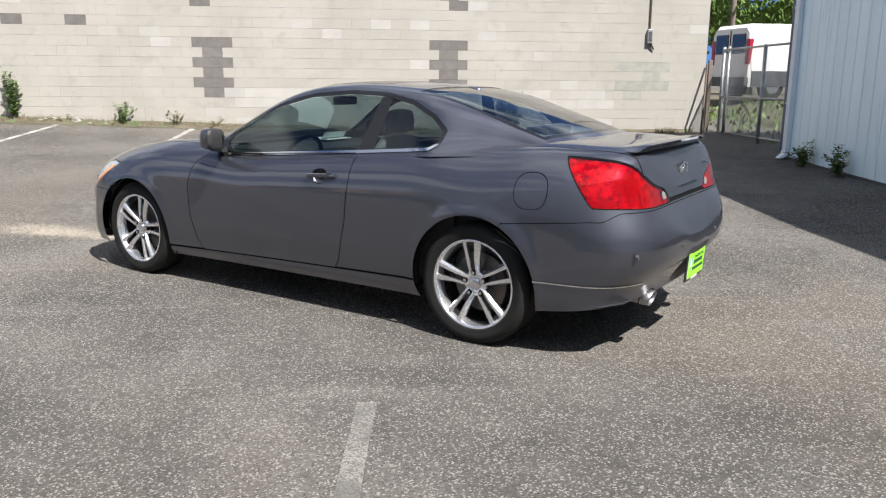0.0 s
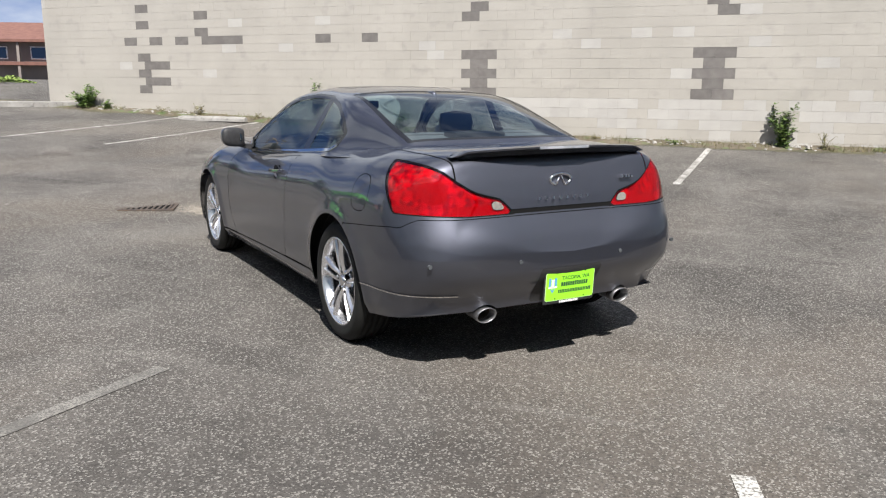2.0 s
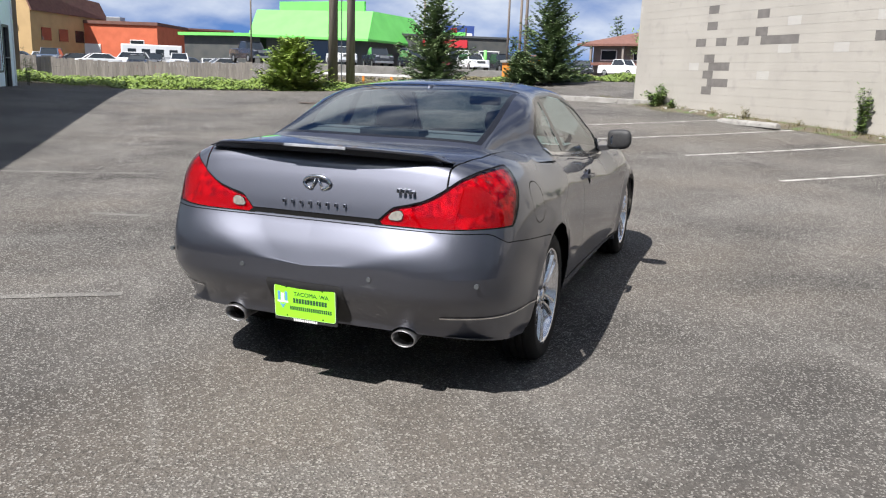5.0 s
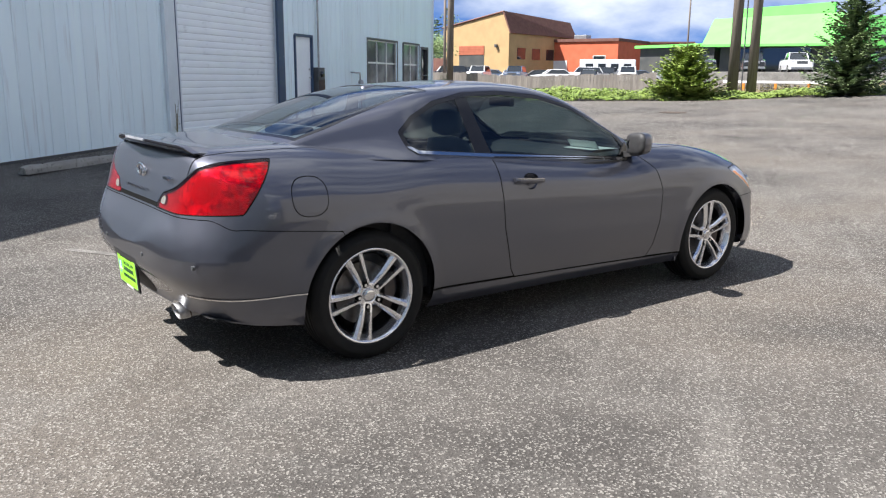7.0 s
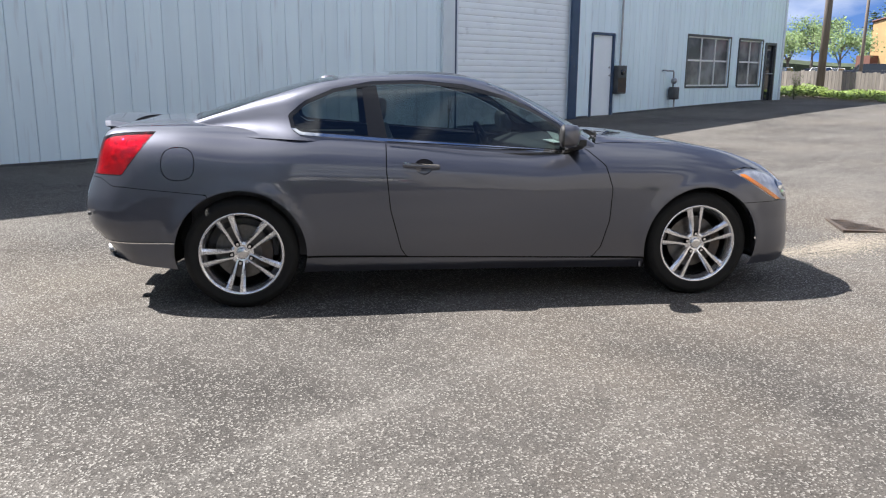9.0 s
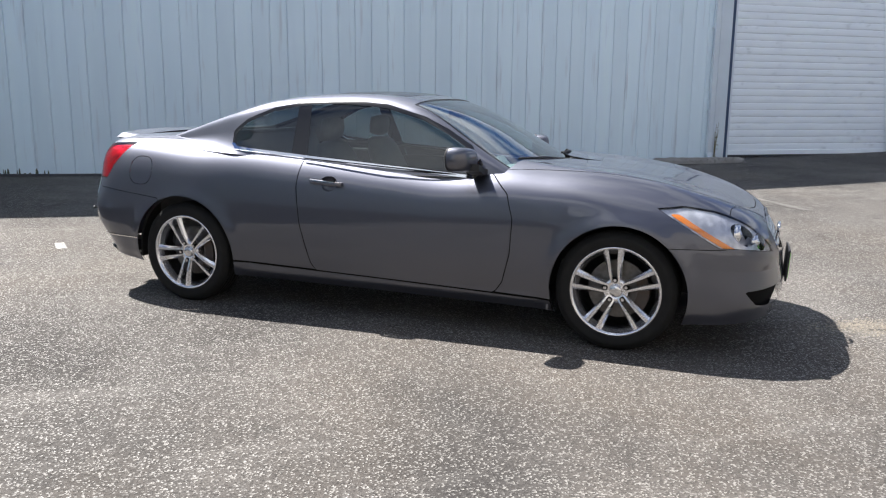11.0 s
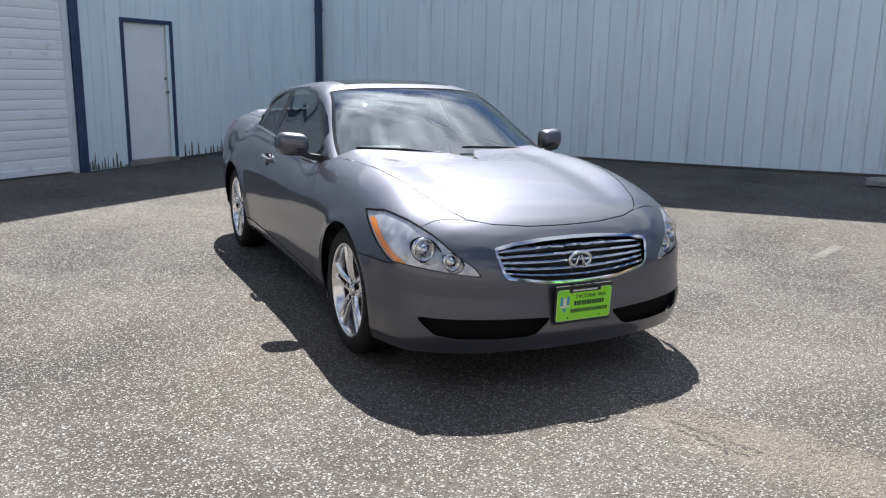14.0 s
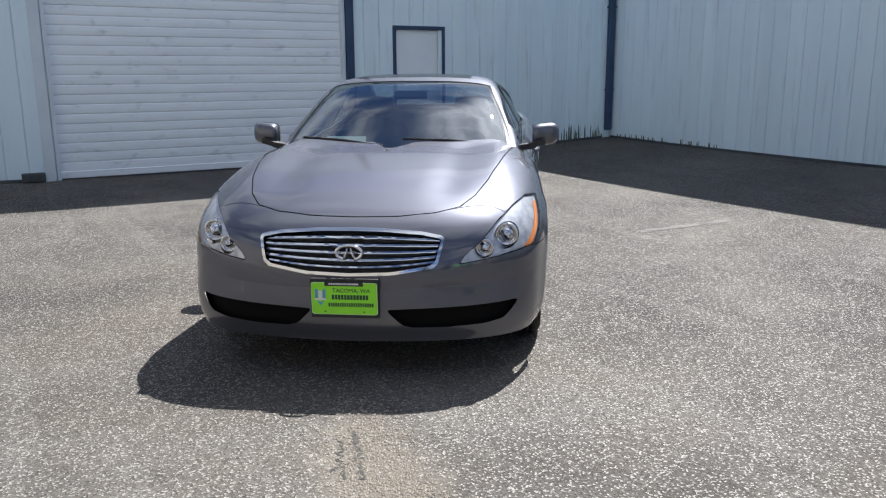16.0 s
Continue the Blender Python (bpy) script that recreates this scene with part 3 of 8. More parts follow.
def sd_poly(px, py, poly):
    """Distance inside (+) or outside (-) a polygon."""
    poly = np.array(poly, float)
    d = np.full(px.shape, 1e9)
    inside = np.zeros(px.shape, bool)
    for a, b in zip(poly, np.roll(poly, -1, axis=0)):
        e, wx, wy = b - a, px - a[0], py - a[1]
        t = np.clip((wx * e[0] + wy * e[1]) / (e @ e), 0, 1)
        d = np.minimum(d, np.hypot(wx - e[0] * t, wy - e[1] * t))
        with np.errstate(divide="ignore", invalid="ignore"):
            cross = ((a[1] > py) != (b[1] > py)) & (px < (b[0] - a[0]) * (py - a[1]) / (b[1] - a[1]) + a[0])
        inside ^= cross
    return np.where(inside, d, -d)


def door_flank(x, z, y):
    """Between the wheels the flank leans in evenly up to the window line."""
    m = smoothstep(1.25, 0.20, x) * smoothstep(-1.80, -0.60, x)
    up = np.maximum(z - wide_z(x), 0) / (belt_z(x) + 0.028 - wide_z(x))
    w = half_width(x)
    return y + m * (w - (w - belt_w(x) + 0.020) * np.minimum(up, 1.25) ** 4.0 - y)


def side_y(x, z):
    """Half width of the upper body at a place on its flank."""
    top = curve_fn([(p[0], p[1]) for p in CENTRE])(x)
    h = np.clip((z - wide_z(x)) / (top - wide_z(x)), 0, 0.999)
    return float(door_flank(x, z, half_width(x) * (1 - h ** edge_q(x)) ** (1 / edge_p(x))))


class Sheet:
    """A surface of quads that can be cut along any line; each vertex keeps place, normal and two guide numbers."""

    def __init__(self, verts, polys):
        self.v, self.polys = verts, polys

    @classmethod
    def grid(cls, P, extra=None):
        """P: rows x columns x 3."""
        du, dv = np.gradient(P, axis=0), np.gradient(P, axis=1)
        n = np.cross(du, dv)
        ln = np.linalg.norm(n, axis=-1, keepdims=True)
        n = n / np.maximum(ln, 1e-12)
        r, c, _ = P.shape
        e = extra if extra is not None else np.zeros((r, c, 2))
        v = np.concatenate([P, n, e], -1).reshape(r * c, 8)
        polys = [(i * c + j, (i + 1) * c + j, (i + 1) * c + j + 1, i * c + j + 1) for i in range(r - 1) for j in range(c - 1)]
        return cls(v, polys)

    def cut(self, fn):
        """Two sheets: where fn is over 0, and the rest."""
        val = fn(self.v)
        val = np.where(np.abs(val) < 1e-7, 1e-7, val)
        verts, cache, extra = self.v, {}, []
        inn, out = [], []
        base = len(verts)

        def mid(i, j):
            k = (min(i, j), max(i, j))
            if k not in cache:
                t = val[k[0]] / (val[k[0]] - val[k[1]])
                extra.append(verts[k[0]] * (1 - t) + verts[k[1]] * t)
                cache[k] = base + len(extra) - 1
            return cache[k]

        for p in self.polys:
            s = [val[i] > 0 for i in p]
            if all(s):
                inn.append(p)
            elif not any(s):
                out.append(p)
            else:
                a, b = [], []
                for q in range(len(p)):
                    i, j = p[q], p[(q + 1) % len(p)]
                    (a if s[q] else b).append(i)
                    if s[q] != s[(q + 1) % len(p)]:
                        m = mid(i, j)
                        a.append(m)
                        b.append(m)
                if len(a) > 2:
                    inn.append(tuple(a))
                if len(b) > 2:
                    out.append(tuple(b))
        allv = np.concatenate([verts, np.array(extra)]) if extra else verts
        return Sheet(allv, inn), Sheet(allv, out)

    def plus(self, other):
        n = len(self.v)
        return Sheet(np.concatenate([self.v, other.v]), self.polys + [tuple(i + n for i in p) for p in other.polys])

    def shifted(self, d):
        v = self.v.copy()
        v[:, :3] += d * v[:, 3:6]
        return Sheet(v, self.polys)

    def islands(self):
        """Connected pieces."""
        key = {}
        for i in {i for p in self.polys for i in p}:
            key[i] = key.setdefault(tuple(np.round(self.v[i, :3], 4)), i)
        up = {}

        def root(i):
            while up.setdefault(i, i) != i:
                up[i] = up[up[i]]
                i = up[i]
            return i

        for p in self.polys:
            for i in p[1:]:
                up[root(key[i])] = root(key[p[0]])
        out = collections.defaultdict(list)
        for p in self.polys:
            out[root(key[p[0]])].append(p)
        return [Sheet(self.v, q) for q in out.values() if len(q) > 5]

    def emit(self, name, material, parent, side, label=""):
        """side: +1 as built (left), -1 mirrored (right), 0 both in one mesh."""
        used = sorted({i for p in self.polys for i in p})
        if not used:
            return None
        re = {o: k for k, o in enumerate(used)}
        co, no, fa = [], [], []
        for sg in ((1, -1) if side == 0 else (side,)):
            off = len(co)
            for i in used:
                r = self.v[i]
                co.append((r[0], r[1] * sg, r[2]))
                no.append(Vector((r[3], r[4] * sg, r[5])).normalized())
            for p in self.polys:
                q = [re[i] + off for i in p]
                fa.append(q if sg > 0 else q[::-1])
        me = bpy.data.meshes.new(name)
        me.from_pydata(co, [], fa)
        me.update()
        for p in me.polygons:
            p.use_smooth = True
        me.normals_split_custom_set_from_vertices(no)
        me.materials.append(material)
        ob = new(name, me)
        ob.parent = parent
        if label:
            ob["label"] = label
        return ob


# main shape of the body: half outline in plan, height along the middle, height of the widest line
NOSE, TAIL, XF, XR = 2.295, -2.390, 1.2, -1.3
CENTRE = [(2.295, 0.45), (2.286, 0.52), (2.262, 0.585), (2.225, 0.65), (2.18, 0.705), (2.135, 0.743), (2.06, 0.787), (1.9, 0.852), (1.6, 0.926), (1.3, 0.970), (1.0, 0.992), (0.6, 1.05), (0.0, 1.065), (-0.8, 1.075), (-1.4, 1.095), (-1.75, 1.105), (-2.0, 1.098), (-2.14, 1.086), (-2.205, 1.06), (-2.237, 1.0), (-2.260, 0.94), (-2.284, 0.86), (-2.297, 0.80), (-2.314, 0.765), (-2.330, 0.735), (-2.358, 0.68), (-2.390, 0.60)]
half_width = curve_fn([(2.3, 0.912), (1.425, 0.912), (0.6, 0.890), (0.0, 0.886), (-0.8, 0.892), (-1.425, 0.910), (-2.3, 0.895)])
wide_z = curve_fn([(2.3, 0.45), (1.7, 0.52), (1.0, 0.57), (-1.0, 0.60), (-2.4, 0.60)])
edge_p = curve_fn([(2.3, 4.2), (1.9, 5.6), (1.2, 6.2), (0.3, 5.0), (-1.0, 5.2), (-1.8, 6.0), (-2.15, 7.0), (-2.4, 9.0)])
edge_q = curve_fn([(2.3, 2.4), (1.5, 3.1), (0.8, 3.8), (-0.8, 4.0), (-1.5, 3.2), (-2.1, 3.2), (-2.4, 4.0)])
ARCHES = ((-1.425, 0.335, 0.383), (1.44, 0.33, 0.374))


def eta(x):
    """Half width as a share of the full one: rounded nose and tail."""
    f = np.clip((x - XF) / (NOSE - XF), 0, 1)
    r = np.clip((XR - x) / (XR - TAIL), 0, 1)
    return np.where(x > XF, np.maximum(1 - f**5.6, 0) ** 0.5, np.maximum(1 - r**7, 0) ** 0.4545)


def flare(x, z):
    out = 0
    for ax, az, ar in ARCHES:
        d = np.hypot(x - ax, z - az) - ar
        out = out + 0.013 * np.exp(-((d / 0.05) ** 2))
    return out


def tail_corner(x, y, z):
    """The corners of the rear bumper lean as far as its middle does."""
    g = np.where(z > 0.60, smoothstep(0.86, 0.60, z), 1 - 0.6 * smoothstep(0.60, 0.35, z))
    return x - 0.060 * g * smoothstep(0.12, 0.80, np.abs(y)) * smoothstep(-1.84, -2.14, x)


def body_dome():
    xs, zc = along(CENTRE, 0.018)
    be = np.linspace(0, math.pi / 2, 64)
    X, B = np.meshgrid(xs, be, indexing="ij")
    Z0 = np.meshgrid(zc, be, indexing="ij")[0]
    p, q, zw = edge_p(X), edge_q(X), wide_z(X)
    r = np.cos(B) ** (2 / p)
    r[:, -1] = 0
    Y = half_width(X) * eta(X) * r
    H = np.maximum(1 - r**p, 0) ** (1 / q)
    Z = zw + (Z0 - zw) * H
    # crests over the front wheels and a shallow valley beside the bonnet's middle
    Z = Z + 0.014 * np.exp(-(((np.abs(Y) - 0.66) / 0.09) ** 2)) * smoothstep(2.05, 1.6, X) * smoothstep(0.7, 1.0, X)
    Z = Z - 0.010 * np.exp(-(((np.abs(Y) - 0.42) / 0.10) ** 2)) * smoothstep(2.1, 1.8, X) * smoothstep(0.8, 1.1, X)
    Y = door_flank(X, Z, Y)
    Y = Y + flare(X, Z) * smoothstep(0.75, 0.92, r)
    return Sheet.grid(np.stack([tail_corner(X, Y, Z), Y, Z], -1))


def low_edge(x):
    return curve_fn([(2.3, 0.198), (1.85, 0.19), (1.7, 0.175), (1.0, 0.185), (-1.0, 0.205), (-1.8, 0.245), (-2.1, 0.275), (-2.38, 0.325)])(x)


def body_skirt():
    """From the widest line down to the sill and the lower lips."""
    f = np.linspace(0, 1, 400)
    xo = np.concatenate([NOSE - (NOSE - XF) * f[::-1][::-1] ** 1.6])
    xo = np.concatenate([xo, np.linspace(XF, XR, 160)[1:], XR - (XR - TAIL) * (1 - (1 - f[1:]) ** 2.2)])
    yo = eta(xo)
    k = np.concatenate([[0], np.cumsum(np.hypot(np.diff(xo), np.diff(yo * 0.9)))])
    t = np.linspace(0, k[-1], 300)
    xo = np.interp(t, k, xo)
    yo = eta(xo)
    v = np.linspace(1, 0, 26)
    X0, V = np.meshgrid(xo, v, indexing="ij")
    E = np.meshgrid(yo, v, indexing="ij")[0]
    fr = np.clip((X0 - XF) / (NOSE - XF), 0, 1)
    E = E + np.where(X0 > XF, np.maximum(1 - fr**6.2, 0) ** 0.5 - E, 0) * smoothstep(0.0, 0.75, V)
    zw, zl = wide_z(X0), low_edge(X0)
    Z = zw + (zl - zw) * V
    inn = 0.055 * V**2.2 + 0.02 * smoothstep(0.80, 1.0, V)
    front, rear = smoothstep(1.4, 2.2, X0), smoothstep(-1.6, -2.3, X0)
    X = X0 + front * (0.012 * np.sin(V * math.pi) - 0.012 * smoothstep(0.6, 1.0, V)) + rear * 0.10 * smoothstep(0.25, 1.0, V)
    Y = half_width(X0) * E * (1 - inn * (1 - 0.6 * front - 0.6 * rear))
    # character fold along the sill
    Y = Y + 0.012 * np.exp(-(((Z - 0.235) / 0.03) ** 2)) * smoothstep(1.15, 0.9, np.abs(X0))
    Y = Y + flare(X, Z) * E
    return Sheet.grid(np.stack([tail_corner(X, Y, Z), Y, Z], -1))


# side windows and roof
ROOF = [(0.975, 0.95), (0.75, 1.08), (0.5, 1.22), (0.3, 1.308), (0.12, 1.362), (-0.1, 1.397), (-0.3, 1.406), (-0.55, 1.398), (-0.9, 1.368), (-1.3, 1.272), (-1.6, 1.178), (-1.83, 1.088)]
belt_z = curve_fn([(0.98, 0.885), (0.5, 0.87), (0.0, 0.91), (-0.5, 0.955), (-1.2, 1.0), (-1.8, 1.03)])
belt_w = curve_fn([(1.02, 0.765), (0.7, 0.80), (0.3, 0.795), (-0.2, 0.785), (-0.6, 0.782), (-1.0, 0.785), (-1.15, 0.775), (-1.4, 0.70), (-1.6, 0.645), (-1.83, 0.61)])
lean_in = curve_fn([(1.0, 0.40), (0.4, 0.42), (-0.2, 0.50), (-0.6, 0.55), (-1.2, 0.52), (-1.83, 0.5)])
edge_n = curve_fn([(1.0, 16), (0.2, 20), (-0.8, 20), (-1.4, 16), (-1.83, 12)])


BOW = 0.31


def sweep(xs, y):
    """Windscreen and rear window are bowed in plan."""
    return xs - BOW * y**2 * smoothstep(-0.2, 0.6, xs) + 0.20 * y**2 * smoothstep(-0.6, -1.3, xs)


def greenhouse():
    xs, zr = along(ROOF, 0.018)
    h = np.concatenate([np.linspace(0, 0.8, 30)[:-1], 1 - 0.2 * np.linspace(1, 0, 44) ** 2.6])
    XS, H = np.meshgrid(xs, h, indexing="ij")
    ZR = np.meshgrid(zr, h, indexing="ij")[0]
    fl = 0.15 * smoothstep(-0.95, -1.6, XS) * np.maximum(1 - H / 0.5, 0) ** 2.4
    zb = belt_z(XS)
    tall = np.maximum(ZR - zb, 0.0)
    Y = (belt_w(XS) - lean_in(XS) * tall * H) * np.maximum(1 - H ** edge_n(XS), 0) ** 0.4 + belt_w(XS) * fl
    Y[:, -1] = 0
    X = sweep(XS, Y)
    Z = zb + np.maximum(ZR - zb, 0.0) * H
    return Sheet.grid(np.stack([X, Y, Z], -1), np.stack([XS, H], -1))


DOOR = [(-0.55, 1.20), (-0.562, 0.825), (-0.54, 0.589), (-0.475, 0.34), (-0.44, 0.292), (0.735, 0.262), (0.785, 0.33), (0.83, 0.50), (0.842, 0.70), (0.80, 0.84), (0.70, 0.93), (0.60, 0.985), (0.60, 1.20)]
DLO = [(-1.115, 1.135), (-1.10, 1.075), (-1.06, 1.047), (-0.517, 1.003), (0.0, 0.967), (0.57, 0.928), (0.60, 0.955), (0.52, 1.075), (0.36, 1.165), (0.2, 1.236), (-0.06, 1.305), (-0.35, 1.33), (-0.62, 1.322), (-0.86, 1.277), (-1.03, 1.205)]
TAIL_YZ = [(0.300, 0.797), (0.55, 0.798), (0.78, 0.807), (1.0, 0.812), (1.0, 1.05), (0.765, 1.056), (0.705, 1.035), (0.65, 1.005), (0.59, 0.958), (0.537, 0.924), (0.50, 0.906), (0.44, 0.888), (0.372, 0.872), (0.335, 0.838), (0.303, 0.806)]
HEAD_YZ = [(0.795, 0.815), (0.90, 0.79), (0.92, 0.617), (0.83, 0.607), (0.70, 0.586), (0.60, 0.570), (0.50, 0.558), (0.53, 0.60), (0.60, 0.655), (0.67, 0.735), (0.74, 0.79)]
GRILLE_YZ = [(-0.1, 0.712), (0.15, 0.709), (0.33, 0.698), (0.425, 0.680), (0.432, 0.665), (0.402, 0.552), (0.38, 0.543), (0.2, 0.515), (-0.1, 0.505)]
INTAKE_YZ = [(0.775, 0.372), (0.70, 0.369), (0.50, 0.364), (0.30, 0.360), (0.176, 0.356), (0.19, 0.335), (0.245, 0.282), (0.29, 0.270), (0.45, 0.268), (0.62, 0.274), (0.705, 0.290), (0.745, 0.33)]
HOOD_XY = [(0.70, -0.2), (0.70, 0.735), (0.9, 0.712), (1.2, 0.69), (1.5, 0.655), (1.75, 0.61), (1.93, 0.555), (2.03, 0.49), (2.085, 0.38), (2.115, 0.2), (2.125, -0.2)]
LID_XY = [(-1.5, -0.2), (-1.5, 0.64), (-1.72, 0.655), (-1.95, 0.655), (-2.12, 0.63), (-2.2, 0.60), (-2.6, 0.60), (-2.6, -0.2)]


def seam_cut(sheet, fn, gap=0.0028):
    """Panel, thin dark joint, rest."""
    inn, rest = sheet.cut(lambda v: fn(v) - gap)
    joint, out = rest.cut(lambda v: fn(v) + gap)
    return inn, joint, out


def build_coupe():
    car = thing("car", CAR, "dark graphite metallic two-door coupe parked on the asphalt", "car")
    full = body_dome()
    skirt = body_skirt()
    joints = []
    # open the cabin
    hole = lambda v: np.minimum(np.minimum(0.955 * belt_w(v[:, 0]) - v[:, 1], 0.93 - (v[:, 0] + BOW * v[:, 1] ** 2)), v[:, 0] - 0.20 * v[:, 1] ** 2 + 1.715)
    _, dome = full.cut(hole)
    for ax, az, ar in ARCHES:
        arch = lambda v, ax=ax, az=az, ar=ar: ar - np.hypot(v[:, 0] - ax, v[:, 2] - az)
        _, dome = dome.cut(arch)
        _, skirt = skirt.cut(arch)
    shell = dome.plus(skirt)
    X, Y, Z = (lambda v: v[:, 0]), (lambda v: v[:, 1]), (lambda v: v[:, 2])
    # lamps, grille and intakes
    tail_fn = lambda v: np.minimum(sd_poly(v[:, 1], v[:, 2], TAIL_YZ), (-2.076 + (v[:, 2] - 0.812) * 0.76 - v[:, 0]) * 0.8)
    head_fn = lambda v: np.minimum(sd_poly(v[:, 1], v[:, 2], HEAD_YZ), (v[:, 0] - (1.63 + (0.802 - v[:, 2]) * 1.66)) * 0.52)
    grille_fn = lambda v: np.minimum(sd_poly(v[:, 1], v[:, 2], GRILLE_YZ), v[:, 0] - 1.9)
    intake_fn = lambda v: np.minimum(sd_poly(v[:, 1], v[:, 2], INTAKE_YZ), v[:, 0] - 1.85)
    tail, j, shell = seam_cut(shell, tail_fn, 0.003)
    joints.append(j)
    head, j, shell = seam_cut(shell, head_fn, 0.0015)
    joints.append(j)
    grille, shell = shell.cut(grille_fn)
    intake, shell_open = shell.cut(intake_fn)
    liner = shell.cut(lambda v: np.minimum(sd_poly(v[:, 1], v[:, 2], INTAKE_YZ) + 0.07, v[:, 0] - 1.80))[0]
    shell = shell_open
    fuel, j, shell = seam_cut(shell, lambda v: np.where(v[:, 1] > 0, 0.092 - (np.abs((v[:, 0] + 1.76)) ** 2.6 + np.abs(v[:, 2] - 0.872) ** 2.6) ** (1 / 2.6), -1), 0.002)
    # the filler flap is on one side only
    door, j2, shell = seam_cut(shell, lambda v: np.minimum(sd_poly(v[:, 0], v[:, 2], DOOR), v[:, 1] - 0.3), 0.003)
    door = door.cut(lambda v: 1 - np.hypot((v[:, 0] + 0.335) / 0.052, (v[:, 2] - 0.842) / 0.046))[1]
    hood, j3, shell = seam_cut(shell, lambda v: np.minimum(sd_poly(v[:, 0], v[:, 1], HOOD_XY), v[:, 2] - 0.70), 0.003)
    lid, j4, shell = seam_cut(shell, lambda v: np.minimum(sd_poly(v[:, 0], v[:, 1], LID_XY), (v[:, 2] - 0.808) * 0.38), 0.0042)
    rear_fn = lambda v: np.minimum(-1.60 - v[:, 0], 0.742 + np.clip((v[:, 0] + 2.08) * -0.10, -0.045, 0.0) + 0.045 * smoothstep(-2.12, -2.22, v[:, 0]) - v[:, 2])
    rear, j5, shell = seam_cut(shell, rear_fn, 0.002)
    rear = rear.cut(lambda v: 1 - np.hypot((v[:, 1] - 0.432) / 0.068, (v[:, 2] - 0.290) / 0.056))[1]
    front_fn = lambda v: np.maximum(np.minimum(v[:, 0] - 1.60, 0.600 - v[:, 2]), v[:, 0] - 1.99 - 0.10 * smoothstep(0.66, 0.30, v[:, 1]))
    front, j6, shell = seam_cut(shell, front_fn, 0.002)
    sill, j7, shell = seam_cut(shell, lambda v: np.minimum(0.262 + (0.75 - v[:, 0]) * 0.026 - v[:, 2], 1.08 - np.abs(v[:, 0])), 0.0065)
    for j in (j2, j3, j4, j5, j6, j7):
        joints.append(j)
    fender, quarter = shell.cut(lambda v: v[:, 0] - 0.1)
    for s, w in ((1, "left"), (-1, "right")):
        door.emit("door_skin", PAINT, car, s)
        fender.emit("front_wing", PAINT, car, s)
        quarter.emit("rear_wing", PAINT, car, s)
        sill.emit("sill", PAINT, car, s)
        for k, jn in enumerate(joints):
            for piece in jn.shifted(-0.003).islands():
                piece.emit("panel_joint", SEAM, car, s)
    fuel.emit("fuel_flap", PAINT, car, -1)
    fuel.emit("rear_wing_infill", PAINT, car, 1)
    j_ring = full.cut(lambda v: np.where(v[:, 1] > 0, 0.0025 - np.abs(0.092 - (np.abs((v[:, 0] + 1.76)) ** 2.6 + np.abs(v[:, 2] - 0.872) ** 2.6) ** (1 / 2.6)), -1))[0]
    for piece in j_ring.shifted(0.0008).islands():
        piece.emit("fuel_flap_joint", SEAM, car, -1)
    hood.emit("bonnet", PAINT, car, 0)
    lid.emit("boot_lid", PAINT, car, 0)
    rear.emit("rear_bumper", PAINT, car, 0)
    front.emit("front_bumper", PAINT, car, 0)

    # lamps
    for s in (1, -1):
        rev_glass, red_glass = tail.cut(lambda v: sd_poly(v[:, 1], v[:, 2], [(0.350, 0.822), (0.418, 0.820), (0.425, 0.860), (0.374, 0.861)]))
        tl = red_glass.emit("tail_lamp", GLASS_RED, car, s, "red tail lamp with a clear reversing light")
        tl.visible_shadow = False
        inner = tail.shifted(-0.012)
        rev, red = inner.cut(lambda v: sd_poly(v[:, 1], v[:, 2], [(0.350, 0.822), (0.418, 0.820), (0.425, 0.860), (0.374, 0.861)]))
        rad = lambda v: np.hypot(v[:, 1] - 0.705, (v[:, 2] - 0.915))
        big, rest = red.cut(lambda v: 0.112 - rad(v))
        foot, rest = rest.cut(lambda v: 0.848 - 0.01 * v[:, 1] - v[:, 2])
        for piece in rest.islands():
            piece.emit("lamp_back", RED_LENS, tl, s)
        for piece in foot.shifted(0.003).islands():
            piece.emit("lamp_foot", RED_DEEP, tl, s)
        for k, (r0, r1) in enumerate(((0.112, 0.064), (0.064, -1))):
            ring = big.cut(lambda v: r0 - rad(v))[0].cut(lambda v: rad(v) - r1)[0]
            ring.shifted(0.0).emit("lamp_ring", RED_DEEP if k else RED_LENS, tl, s)
        rev_glass.shifted(-0.001).emit("reversing_lens", LENS_CLEAR, tl, s, "clear reversing light")
        hl = head.emit("head_lamp", GLASS_CLEAR, car, s, "clear head lamp with an amber corner")
        hl.visible_shadow = False
        wells = lambda v: np.maximum(0.058 - np.hypot(v[:, 1] - 0.712, v[:, 2] - 0.665), 0.045 - np.hypot(v[:, 1] - 0.612, v[:, 2] - 0.618))
        well, bezel = head.shifted(-0.010).cut(wells)
        for piece in well.shifted(-0.050).islands():
            piece.emit("lamp_well", LAMP_SILVER, hl, s)
        edge = lambda v: (v[:, 0] - (1.63 + (0.802 - v[:, 2]) * 1.66)) * 0.52
        amber = head.shifted(-0.007).cut(lambda v: np.minimum(np.minimum(edge(v) - 0.008, 0.034 - edge(v)), 0.775 - v[:, 2]))[0]
        amber.emit("amber_marker", AMBER, hl, s, "amber side marker")
        bezel.emit("lamp_bezel", LAMP_SILVER, hl, s, "bright lamp bezel")
        hv = head.v[sorted({i for p in head.polys for i in p})]
